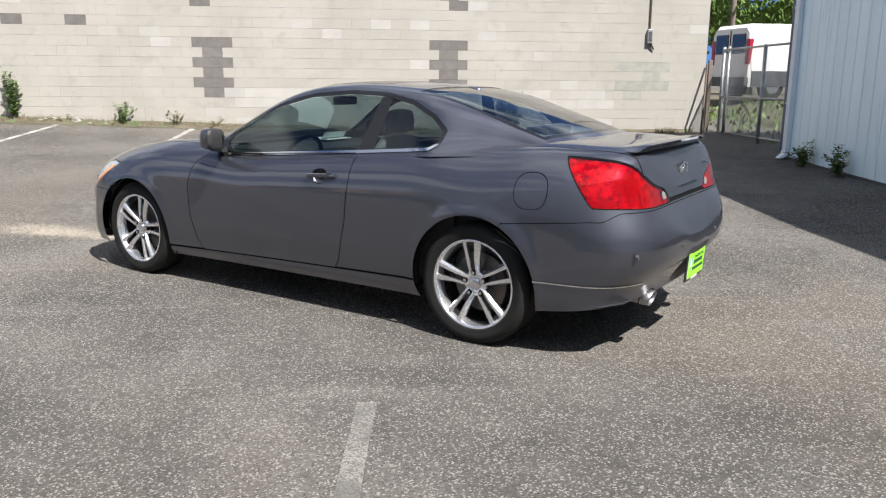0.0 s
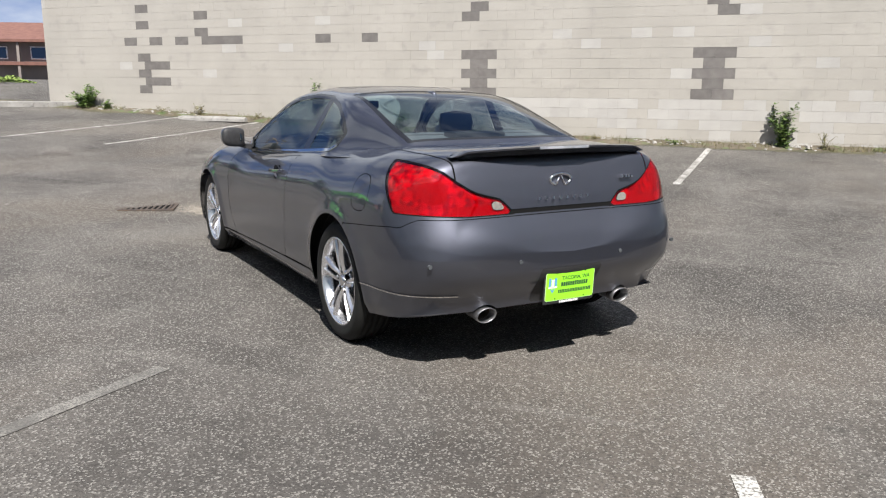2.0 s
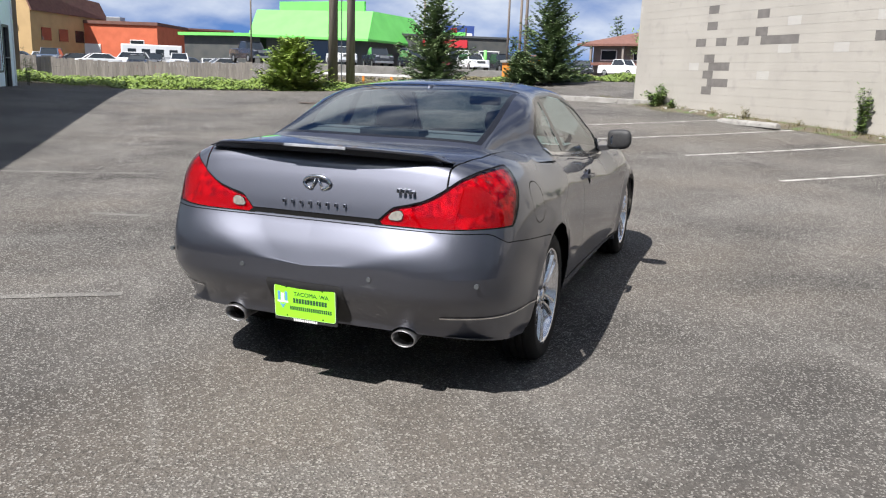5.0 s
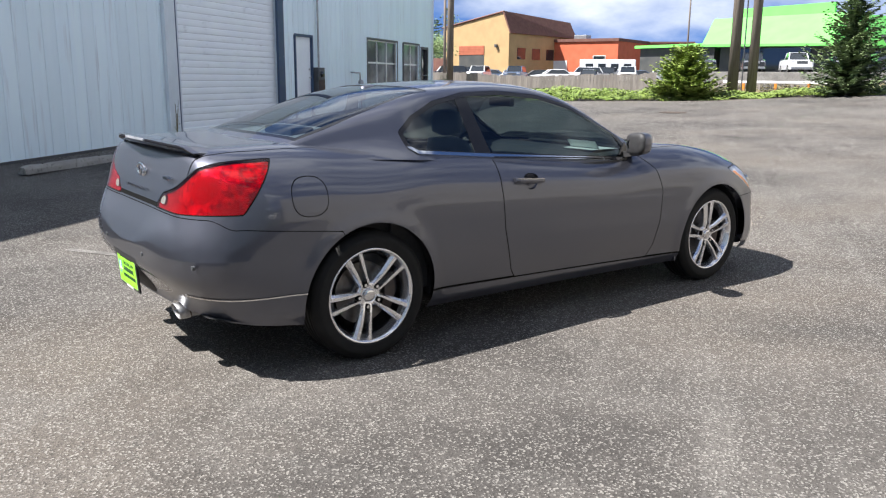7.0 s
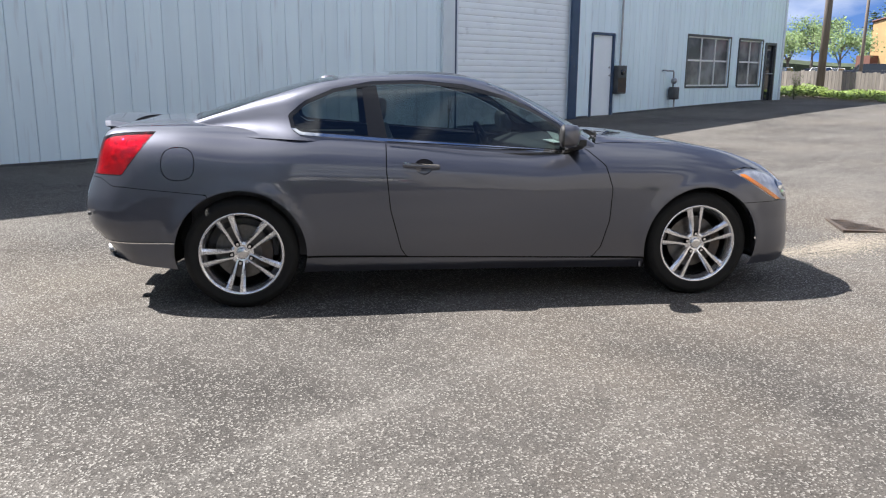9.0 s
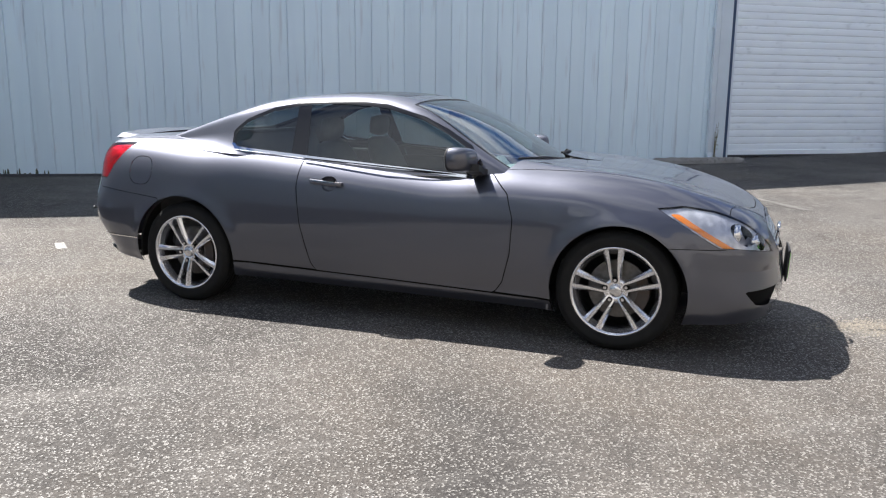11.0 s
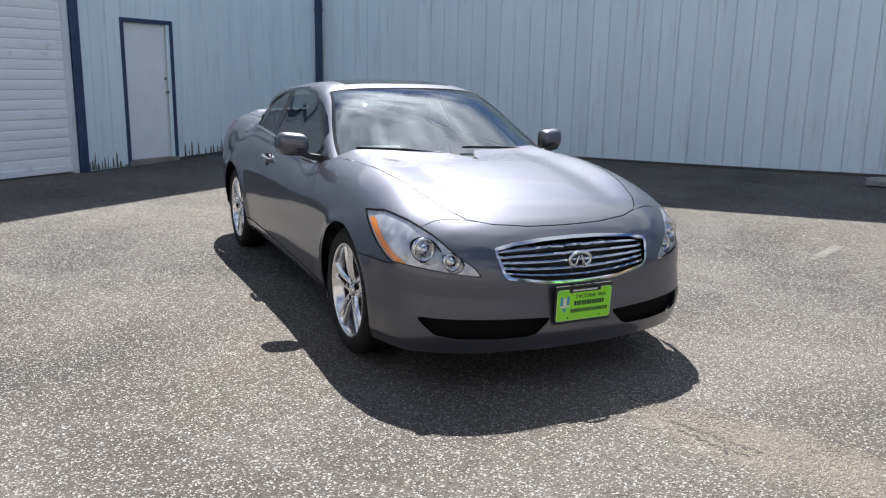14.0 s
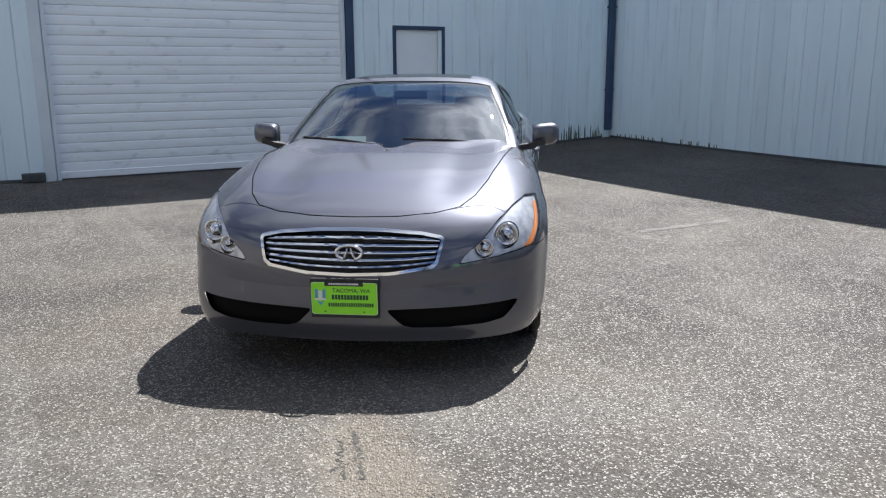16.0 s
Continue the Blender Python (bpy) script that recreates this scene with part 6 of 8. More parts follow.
drain(3.80, -1.50, 35)
mh = thing("manhole_cover", pose(17.8, -0.92, gz(17.8, -0.92) + 0.004), "round iron manhole cover flush with the asphalt", "manhole cover")
part("cover", lathe_y([(0.0, 0.012), (0.30, 0.012), (0.31, 0.004)], 32), DARK_STEEL, mh, m=pose(0, 0, 0, 90))
part("cover_ring", lathe_y([(0.315, 0.004), (0.32, 0.012), (0.37, 0.010), (0.39, 0.0)], 32), DARK_STEEL, mh, m=pose(0, 0, 0, 90))

TAR = mat("tar_crack", (0.028, 0.026, 0.024), (0.05, 0.046, 0.04), rough=0.8, scale=20)


def crack(pts, w, seed):
    rng = random.Random(seed)
    bm = bmesh.new()
    prev = None
    P = []
    for (x0, y0), (x1, y1) in zip(pts, pts[1:]):
        for i in range(14):
            t = i / 14
            P.append(Vector((x0 + (x1 - x0) * t + rng.uniform(-0.012, 0.012), y0 + (y1 - y0) * t + rng.uniform(-0.012, 0.012), 0)))
    for i, p in enumerate(P):
        d = (P[min(i + 1, len(P) - 1)] - P[max(i - 1, 0)]).normalized().cross(Vector((0, 0, 1)))
        k = w * rng.uniform(0.3, 1.0) * (0.3 if i in (0, len(P) - 1) else 1)
        row = [bm.verts.new((p.x + d.x * k * s, p.y + d.y * k * s, gz(p.x, p.y) + 0.003)) for s in (-1, 1)]
        if prev:
            bm.faces.new((prev[0], prev[1], row[1], row[0]))
        prev = row
    tagged(part("asphalt_crack", bm, TAR), "dark open crack in the worn asphalt", "crack", kind="structure")


crack([(2.36, -1.56), (2.46, -1.59), (2.60, -1.64), (2.78, -1.71)], 0.011, 1)
crack([(2.40, -1.63), (2.55, -1.70), (2.72, -1.76)], 0.007, 2)
crack([(2.55, -1.62), (2.60, -1.69), (2.62, -1.77)], 0.006, 4)
crack([(-1.3, -4.0), (-2.6, -3.2), (-3.6, -3.3)], 0.006, 3)

# ---- growing things ----
def leaf_blades(bm, centre, n, spread, size, rng, up=0.4):
    for _ in range(n):
        c = Vector(centre) + Vector((rng.gauss(0, spread[0]), rng.gauss(0, spread[1]), rng.gauss(0, spread[2])))
        d = Vector((rng.uniform(-1, 1), rng.uniform(-1, 1), rng.uniform(-0.4, 1) * up)).normalized()
        e = d.cross(Vector((rng.uniform(-0.4, 0.4), rng.uniform(-0.4, 0.4), 1))).normalized()
        s = size * rng.uniform(0.6, 1.3)
        f = d.cross(e) * s * 0.12
        bm.faces.new([bm.verts.new(p) for p in (c, c + d * s * 0.45 + e * s * 0.28 + f, c + d * s, c + d * s * 0.45 - e * s * 0.28 + f)])


def weed(x, y, h, w, seed, dry=False, stems=7, label="", leaf=0.055, dens=16):
    rng = random.Random(seed)
    z = gz(x, y)
    t = thing("weed", pose(x, y, z), label or ("dry brown weed at the foot of the wall" if dry else "leafy green weed growing at the foot of the wall"), "weed", group="weeds along the walls")
    sb, lb = bmesh.new(), bmesh.new()
    for i in range(stems):
        a, r = rng.uniform(0, 6.28), w * rng.uniform(0.1, 1.0)
        hh = h * rng.uniform(0.45, 1.0)
        tip = Vector((r * math.cos(a), r * math.sin(a) * 0.6, hh))
        mid = Vector((tip.x * 0.35, tip.y * 0.35, hh * 0.55))
        tube_bm([(0.15 * tip.x, 0.15 * tip.y, -0.02), mid, tip], 0.006, 5, sb, taper=0.002)
        for k in range(dens):
            u = 0.15 + 0.85 * k / dens
            p = mid * (2 * u) if u < 0.5 else mid + (tip - mid) * (2 * u - 1)
            leaf_blades(lb, p, 3 if not dry else 1, (w * 0.08, w * 0.08, h * 0.03), leaf, rng)
    tagged(part("stem", sb, LEAF_DRY if dry else BARK, t), kind="stuff")
    tagged(part("foliage", lb, LEAF_DRY if dry else LEAF, t), kind="stuff")


def wall_y(x):
    return -10.65 + 0.059 * x


for x, h, w, dry, leaf, dens in ((7.15, 0.95, 0.28, False, 0.075, 18), (5.15, 0.48, 0.36, False, 0.06, 12), (4.15, 0.36, 0.35, True, 0.06, 12), (3.4, 0.25, 0.5, True, 0.05, 10), (-2.5, 0.85, 0.34, False, 0.085, 20), (10.4, 0.38, 0.3, True, 0.07, 10), (13.9, 0.62, 0.55, False, 0.10, 22), (13.2, 0.3, 0.3, False, 0.08, 10), (0.9, 0.16, 0.3, True, 0.05, 9), (-3.2, 0.35, 0.25, True, 0.05, 8), (6.2, 0.2, 0.4, True, 0.05, 9), (8.8, 0.2, 0.35, True, 0.05, 9), (2.3, 0.15, 0.4, False, 0.04, 10), (-0.6, 0.1, 0.25, False, 0.04, 8), (11.6, 0.22, 0.4, True, 0.05, 9)):
    weed(x, wall_y(x) + 0.18, h, w, int(x * 10) + 100, dry, 10 if h > 0.5 else 7, leaf=leaf, dens=dens)
for y, h in ((-6.30, 0.42), (-5.28, 0.46)):
    weed(-6.45, y, h, 0.3, int(-y * 10), False, 9, "dark leafy weed against the metal siding", 0.07, 14)
weed(7.40, 7.68, 0.75, 0.10, 77, True, 8, "tall dry grass at the foot of the downspout", 0.05, 4)

DIRT = mat("mossy_dirt", (0.075, 0.062, 0.042), (0.12, 0.10, 0.07), rough=0.95, scale=6, c3=(0.07, 0.10, 0.035), scale3=3, spread3=(0.52, 0.66), bump=0.6, bscale=40)
bm = bmesh.new()
prev = None
rng = random.Random(9)
for i in range(150):
    x = -6.4 + 21.6 * i / 149
    w = 0.30 + 0.20 * noise.noise(Vector((x * 0.9, 0, 0))) + 0.12 * noise.noise(Vector((x * 4, 3, 0)))
    w *= float(smoothstep(-4.5, -2.0, x)) * 0.8 + 0.2
    y0 = wall_y(x) + 0.01
    row = [bm.verts.new((x, y0, gz(x, y0) + 0.06 + 0.02 * rng.random())), bm.verts.new((x, y0 + w * 0.6, gz(x, y0 + w * 0.6) + 0.035 + 0.02 * rng.random())), bm.verts.new((x, y0 + w * 1.2, gz(x, y0 + w * 1.2) + 0.0035))]
    if prev:
        for k in range(2):
            bm.faces.new((prev[k], row[k], row[k + 1], prev[k + 1]))
    prev = row
tagged(part("dirt_verge", bm, DIRT, smooth=True), "strip of mossy dirt along the block wall", "dirt", kind="structure")

MOSS_DARK = mat("damp_moss_on_asphalt", (0.040, 0.038, 0.022), (0.075, 0.072, 0.034), rough=0.95, scale=3.5, c3=(0.10, 0.085, 0.055), scale3=14, spread3=(0.5, 0.62), bump=0.5, bscale=60)
bm = bmesh.new()
prev = None
for i in range(260):
    x = -4.0 + 18.8 * i / 259
    w = 0.30 + 0.26 * noise.noise(Vector((x * 0.8, 9, 0))) + 0.16 * noise.noise(Vector((x * 3.1, 5, 0))) + 0.07 * noise.noise(Vector((x * 11, 2, 0)))
    y0 = wall_y(x) + 0.22
    row = [bm.verts.new((x, y0 + q, gz(x, y0 + q) + 0.0042)) for q in (0.0, max(w, 0.02) * 0.5, max(w, 0.02))]
    if prev:
        for k in range(2):
            bm.faces.new((prev[k], row[k], row[k + 1], prev[k + 1]))
    prev = row
tagged(part("moss_band", bm, MOSS_DARK), "dark damp moss spreading over the asphalt edge", "moss", kind="structure")
rng = random.Random(33)
v, f = [], []
for _ in range(700):
    x = rng.uniform(-4, 14.5)
    if noise.noise(Vector((x * 0.7, 1.7, 0))) < -0.05:
        continue
    d = abs(rng.gauss(0.10, 0.10)) + 0.02
    y = wall_y(x) + d
    z = gz(x, y) + max(0.0, 0.055 - 0.15 * d)
    r = rng.uniform(0.012, 0.045)
    b = len(v)
    v += [(x + r * math.cos(a) * rng.uniform(0.7, 1.2), y + r * math.sin(a) * rng.uniform(0.6, 1.0), z + dz) for dz in (0.0, r * 0.7) for a in (0.3, 1.6, 2.9, 4.1, 5.4)]
    f += [(b + k, b + (k + 1) % 5, b + 5 + (k + 1) % 5, b + 5 + k) for k in range(5)] + [tuple(b + 5 + k for k in range(5))]
me = bpy.data.meshes.new("rubble")
me.from_pydata(v, [], f)
me.materials.append(BLOCK_PALE)
tagged(new("rubble", me), "pale broken mortar chips along the wall foot", "rubble", kind="stuff")

# ---- fittings on the block wall and the fence gap ----
cd = thing("cable_duct", W_BLOCK @ pose(5.35, -0.03, 2.15), "dark cable duct with a small outlet box on the block wall", "cable duct")
part("duct", tube_bm([(0, 0, 0.30), (0, 0, 2.9)], 0.022, 8), DARK_STEEL, cd)
part("outlet_box", box_bm(-0.05, 0.05, -0.06, 0.02, 0.02, 0.30, 0.01), STEEL_GALV, cd)
part("outlet_cover", box_bm(-0.03, 0.03, -0.072, -0.06, 0.07, 0.25, 0.008), DARK_GREY, cd)
part("flex", tube_bm([(0.02, -0.02, 0.02), (0.07, -0.02, -0.05), (0.10, -0.01, -0.10)], 0.03, 8, taper=0.012), DARK_STEEL, cd)

fence = thing("chain_link_fence", pose(-6.98, -11.05, 0.0, 0, 0, 90), "rusty chain-link gate between the two buildings", "fence")
fz = gz(-6.98, -9.5)
for s, top in ((0.02, 2.12), (0.28, 2.12), (1.95, 2.10), (3.55, 2.10)):
    part("post", tube_bm([(s, 0, fz - 0.1), (s, 0, top)], 0.035, 10), STEEL_GALV, fence, smooth=True)
for z in (2.06, 1.10, fz + 0.08):
    part("rail", tube_bm([(0.02, 0.0, z), (3.6, 0.0, z + 0.02)], 0.022, 8), STEEL_GALV, fence, smooth=True)
wm = bmesh.new()
for k in range(-26, 50):
    for dr in (-1, 1):
        a = k * 0.075
        p = []
        for z in (fz + 0.08, 2.06):
            s = a + dr * (z - fz)
            p.append((s, z))
        (s0, z0), (s1, z1) = p
        lo, hi = 0.03, 3.58
        t0, t1 = 0.0, 1.0
        ds = s1 - s0
        for lim, sgn in ((lo, 1), (hi, -1)):
            if ds * sgn > 0:
                t0 = max(t0, (lim - s0) / ds)
            else:
                t1 = min(t1, (lim - s0) / ds)
        if t1 - t0 > 0.02:
            tube_bm([(s0 + ds * t0, 0.004 * dr, z0 + (z1 - z0) * t0), (s0 + ds * t1, 0.004 * dr, z0 + (z1 - z0) * t1)], 0.0042, 3, wm, cap=False)
tagged(part("wire_mesh", wm, STEEL_GALV, fence), kind="stuff")
tagged(part("leaning_bar", tube_bm([(-6.35, -10.35, gz(-6.3, -10.3)), (-6.62, -10.98, 1.75)], 0.022, 8), DARK_STEEL), "rusty bar leaning on the block wall", "bar")
tagged(part("gate_post", box_bm(-6.74, -6.66, -11.06, -10.98, 0.1, 1.85, 0.01), POLE_WOOD), "weathered timber post at the wall end", "post")

# behind the fence: raised ground and a parked van
tagged(part("bank", sections_bm([[(-7.6, y, 0.0), (-8.6, y, 0.55), (-10.0, y, 0.85), (-26, y, 0.9), (-26, y, -0.3), (-7.6, y, -0.3)] for y in (-42, -30, -20, -12, -9, -7.5)]), DIRT), "grassy bank behind the fence", "bank", kind="structure")
rng = random.Random(21)
bm = bmesh.new()
for _ in range(1500):
    x, y = rng.uniform(-12, -7.2), rng.uniform(-17, -7.6)
    z = float(np.interp(-x, [7.6, 8.6, 10.0], [0.0, 0.55, 0.85]))
    leaf_blades(bm, (x, y, max(z, gz(x, y))), 1, (0.02, 0.02, 0.01), 0.16, rng, 2.0)
tagged(part("bank_grass", bm, LEAF), "rough grass and brambles on the bank", "grass", kind="stuff")


def van(m):
    v = thing("van", m, "white high-roof van parked behind the fence", "van")
    rings = []
    for x, top, w in ((-2.4, 1.95, 0.93), (-2.3, 2.05, 0.97), (0.9, 2.08, 0.98), (1.5, 1.98, 0.95), (2.1, 1.15, 0.90), (2.6, 1.0, 0.84), (2.7, 0.8, 0.78)):
        rings.append([(x, -w, 0.35), (x, -w, 0.35 + (top - 0.35) * 0.45), (x, -w * 0.95, top - 0.14), (x, -w * 0.78, top), (x, w * 0.78, top), (x, w * 0.95, top - 0.14), (x, w, 0.35 + (top - 0.35) * 0.45), (x, w, 0.35)])
    part("body", sections_bm(rings), WHITE_PAINT, v)
    for s in (-1, 1):
        part("tail_lamp", box_bm(-2.42, -2.28, s * 0.86 - 0.09, s * 0.86 + 0.09, 0.95, 1.65, 0.03), RED_LENS, v)
        part("rear_window", box_bm(-2.425, -2.36, s * 0.42 - 0.32, s * 0.42 + 0.32, 1.25, 1.80, 0.03), GLASS_DARK, v)
        for x in (-1.6, 1.7):
            wv = part("wheel", lathe_y([(0.0, 0.1), (0.2, 0.1), (0.22, 0.11), (0.34, 0.11), (0.35, 0.08), (0.35, -0.1), (0.0, -0.1)], 24), RUBBER, v, m=pose(x, s * 0.86, 0.35, 0, 0, 0 if s > 0 else 180))
            part("hub_cap", lathe_y([(0.0, 0.118), (0.15, 0.115), (0.2, 0.106)], 20), STEEL_GALV, wv)
        part("panel_line", box_bm(-0.9, -0.885, s * 0.985 - 0.01, s * 0.985 + 0.004, 0.6, 1.85), SEAM, v)
    for s in (-1, 1):
        part("cladding", box_bm(-2.3, 2.4, s * 0.985 - 0.015, s * 0.985 + 0.015, 0.36, 0.78, 0.01), DARK_GREY, v)
    part("rear_bumper", box_bm(-2.50, -2.36, -0.95, 0.95, 0.35, 0.62, 0.04), DARK_GREY, v)
    part("door_line", box_bm(-2.428, -2.40, -0.006, 0.006, 0.6, 1.9), SEAM, v)


van(pose(-12.0, -17.65, 0.93, 0, 0, 190))

# ---- the street beyond the yard ----
TRUCK_DARK = mat("dark_vehicle_paint", (0.018, 0.02, 0.024), (0.025, 0.027, 0.032), rough=0.25, scale=3, coat=0.8)
TRUCK_SILVER = mat("silver_vehicle_paint", (0.45, 0.46, 0.48), (0.40, 0.41, 0.43), rough=0.3, scale=3, coat=0.8)
TRUCK_WHITE = mat("white_vehicle_paint", (0.74, 0.75, 0.76), (0.70, 0.71, 0.72), rough=0.3, scale=3, coat=0.8)
TRUCK_BLUE = mat("blue_grey_vehicle_paint", (0.08, 0.12, 0.19), (0.07, 0.10, 0.16), rough=0.3, scale=3, coat=0.8)
TRUCK_RED = mat("dark_red_vehicle_paint", (0.20, 0.02, 0.02), (0.17, 0.02, 0.02), rough=0.3, scale=3, coat=0.8)
TRUCK_ORANGE = mat("orange_vehicle_paint", (0.78, 0.27, 0.02), (0.72, 0.24, 0.02), rough=0.3, scale=3, coat=0.6)
SIGN_BLUE = mat("blue_sign_face", (0.03, 0.06, 0.22), (0.035, 0.07, 0.25), rough=0.5, scale=1)
SIGN_RED = mat("red_sign_face", (0.55, 0.03, 0.04), (0.5, 0.03, 0.04), rough=0.5, scale=1)
RUST_DOOR = mat("rust_red_roll_door", (0.42, 0.13, 0.07), (0.36, 0.11, 0.06), rough=0.6, scale=2)
ORANGE_WALL = mat("orange_painted_wall", (0.55, 0.13, 0.06), (0.48, 0.11, 0.05), rough=0.8, scale=1)
LEAF_SPRING = mat("spring_leaves", (0.12, 0.19, 0.06), (0.16, 0.23, 0.08), rough=0.6, scale=1.0, c3=(0.08, 0.13, 0.04), scale3=4)
STUCCO_GREY = mat("grey_brown_stucco", (0.22, 0.19, 0.17), (0.18, 0.155, 0.14), rough=0.9, scale=0.7)
FAR_GREEN = mat("far_wooded_ridge", (0.035, 0.05, 0.028), (0.06, 0.08, 0.04), rough=0.9, scale=0.3)


def off(x, y, k):
    """A place k times as far from the yard's middle."""
    return -5 + (x + 5) * k, y * k


def frame_at(ax, ay, bx, by, k=1.0):
    """Pose with local x from a to b and local y away from the yard, k times as far and as large."""
    far = Matrix.Translation((-5, 0, 1.4)) @ Matrix.Scale(k, 4) @ Matrix.Translation((5, 0, -1.4))
    return far @ pose(ax, ay, 0, 0, 0, math.degrees(math.atan2(by - ay, bx - ax)))


def street_vehicle(x, y, turn, paint, kind, label, group="parked vehicles"):
    v = thing("parked_" + kind, pose(x, y, gz(x, y), 0, 0, turn), label, "truck" if kind == "pickup" else "car", group)
    tall = {"sedan": 1.42, "suv": 1.75, "pickup": 1.86}[kind]
    L = {"sedan": 2.25, "suv": 2.35, "pickup": 2.75}[kind]
    deck = 0.66 * tall
    w = 0.90 if kind == "sedan" else 0.96
    lo = 0.24 if kind == "sedan" else 0.38
    rings = []
    nose = deck - (0.12 if kind == "sedan" else 0.04)
    for fx, top, k in ((1.0, nose - 0.22, 0.86), (0.97, nose - 0.03, 0.95), (0.85, nose, 1.0), (0.42, deck, 1.0), (-0.4, deck, 1.0), (-0.9, deck - 0.01, 1.0), (-0.98, deck - 0.06, 0.95), (-1.0, deck - 0.2, 0.88)):
        q = w * k
        rings.append([(fx * L, -q, lo), (fx * L, -q * 1.0, (lo + top) / 2), (fx * L, -q * 0.95, top - 0.04), (fx * L, -q * 0.85, top), (fx * L, q * 0.85, top), (fx * L, q * 0.95, top - 0.04), (fx * L, q, (lo + top) / 2), (fx * L, q, lo)])
    part("body", sections_bm(rings), paint, v)
    span = {"sedan": (0.42, 0.12, -0.50, -0.80), "suv": (0.40, 0.20, -0.80, -0.95), "pickup": (0.40, 0.22, -0.22, -0.30)}[kind]
    gl = [[(fx * L, -w * b, z0), (fx * L, -w * t, z1), (fx * L, w * t, z1), (fx * L, w * b, z0)] for fx, b, t, z0, z1 in ((span[0], 0.84, 0.80, deck - 0.02, deck + 0.01), (span[1], 0.88, 0.72, deck - 0.02, tall - 0.05), (span[2], 0.88, 0.72, deck - 0.02, tall - 0.05), (span[3], 0.84, 0.76, deck - 0.02, deck + 0.02))]
    part("cabin_glass", sections_bm(gl), GLASS_DARK, v)
    rf = [[(fx * L, -w * 0.74, tall - 0.055), (fx * L, -w * 0.66, tall - 0.01 * d), (fx * L, w * 0.66, tall - 0.01 * d), (fx * L, w * 0.74, tall - 0.055)] for fx, d in ((span[1] + 0.02, 3), ((span[1] + span[2]) / 2, 0), (span[2] - 0.02, 3))]
    roof = part("roof", sections_bm(rf), paint, v)
    for s in (-1, 1):
        for a, b in ((span[0], span[1]), (span[3], span[2])):
            part("pillar", tube_bm([(a * L, s * w * 0.82, deck), (b * L, s * w * 0.72, tall - 0.04)], 0.045, 6), paint, roof)
    r = 0.33 if kind == "sedan" else 0.39
    for fx in (0.62, -0.60):
        for s in (-1, 1):
            wh = part("wheel", lathe_y([(0.0, 0.08), (r * 0.6, 0.08), (r * 0.64, 0.10), (r * 0.95, 0.10), (r, 0.07), (r, -0.1), (0.0, -0.1)], 20), RUBBER, v, m=pose(fx * L, s * (w - 0.09), r, 0, 0, 0 if s > 0 else 180))
            part("hub_cap", lathe_y([(0.0, 0.105), (r * 0.5, 0.10), (r * 0.6, 0.085)], 16), STEEL_GALV, wh)
    for s in (-1, 1):
        part("head_lamp", box_bm(0.955 * L, 0.995 * L, s * w * 0.70 - 0.16, s * w * 0.70 + 0.16, nose - 0.24, nose - 0.10, 0.02), LAMP_SILVER, v)
        part("tail_lamp", box_bm(-1.0 * L, -0.955 * L, s * w * 0.78 - 0.09, s * w * 0.78 + 0.09, deck - 0.32, deck - 0.10, 0.02), RED_DEEP, v)
    part("grille", box_bm(0.97 * L, 1.005 * L, -w * 0.45, w * 0.45, nose - 0.34, nose - 0.10, 0.02), DARK_GREY if paint is not TRUCK_DARK else STEEL_GALV, v)
    part("bumper", box_bm(0.96 * L, 1.03 * L, -w * 0.9, w * 0.9, lo + 0.02, lo + 0.22, 0.04), STEEL_GALV if kind == "pickup" else paint, v)
    return v


def conifer(x, y, height, width, seed, material, label, far=False, full=1.0):
    rng = random.Random(seed)
    z0 = gz(x, y) - 0.05
    t = thing("fir_tree", pose(x, y, z0, 0, 0, rng.uniform(0, 360)), label, "tree", "firs" if not far else "far conifers")
    part("trunk", tube_bm([(0, 0, 0), (0.02 * width, 0, height * 0.5), (0, 0.01, height)], 0.035 * height * 0.6, 7, taper=0.012), BARK, t)
    v, f = [], []
    levels = int(26 * full) if not far else 16
    for i in range(levels):
        u = (i + 0.3) / levels
        reach = width / 2 * (1 - u) ** 0.75 + 0.06 * width
        n = max(4, int((11 if not far else 9) * (1 - u * 0.6)))
        a0 = rng.uniform(0, 6.28)
        for k in range(n):
            a = a0 + 6.283 * k / n + rng.uniform(-0.3, 0.3)
            ln = reach * rng.uniform(0.62, 1.15)
            base = Vector((0, 0, height * (0.04 + 0.95 * u)))
            out = Vector((math.cos(a), math.sin(a), 0))
            side = Vector((-math.sin(a), math.cos(a), 0))
            steps = max(3, int(ln / width * (40 if not far else 14)))
            lift = rng.uniform(0.05, 0.45) + 0.5 * u
            for q in range(steps):
                s = (q + 0.6) / steps
                p = base + out * ln * s + Vector((0, 0, ln * (lift * s - 0.25 * s * (1 - s))))
                size = (0.10 if not far else 0.20) * width ** 0.5 * (1.05 - 0.55 * s) * rng.uniform(0.7, 1.3) * full
                if far:
                    size *= 1.3
                for sg in (-1, 1, 0):
                    d = (out * rng.uniform(0.4, 0.9) + side * sg * rng.uniform(0.5, 1.0) + Vector((0, 0, rng.uniform(-0.25, 0.45)))).normalized()
                    e = d.cross(Vector((rng.uniform(-0.4, 0.4), rng.uniform(-0.4, 0.4), 1))).normalized() * size * 0.36
                    b = len(v)
                    v += [p - e, p + d * size * 0.5 - e * 1.2, p + d * size, p + d * size * 0.5 + e * 1.2]
                    f.append((b, b + 1, b + 2, b + 3))
    me = bpy.data.meshes.new("crown")
    me.from_pydata(v, [], f)
    me.materials.append(material)
    cr = new("crown", me)
    cr.parent = t
    return t


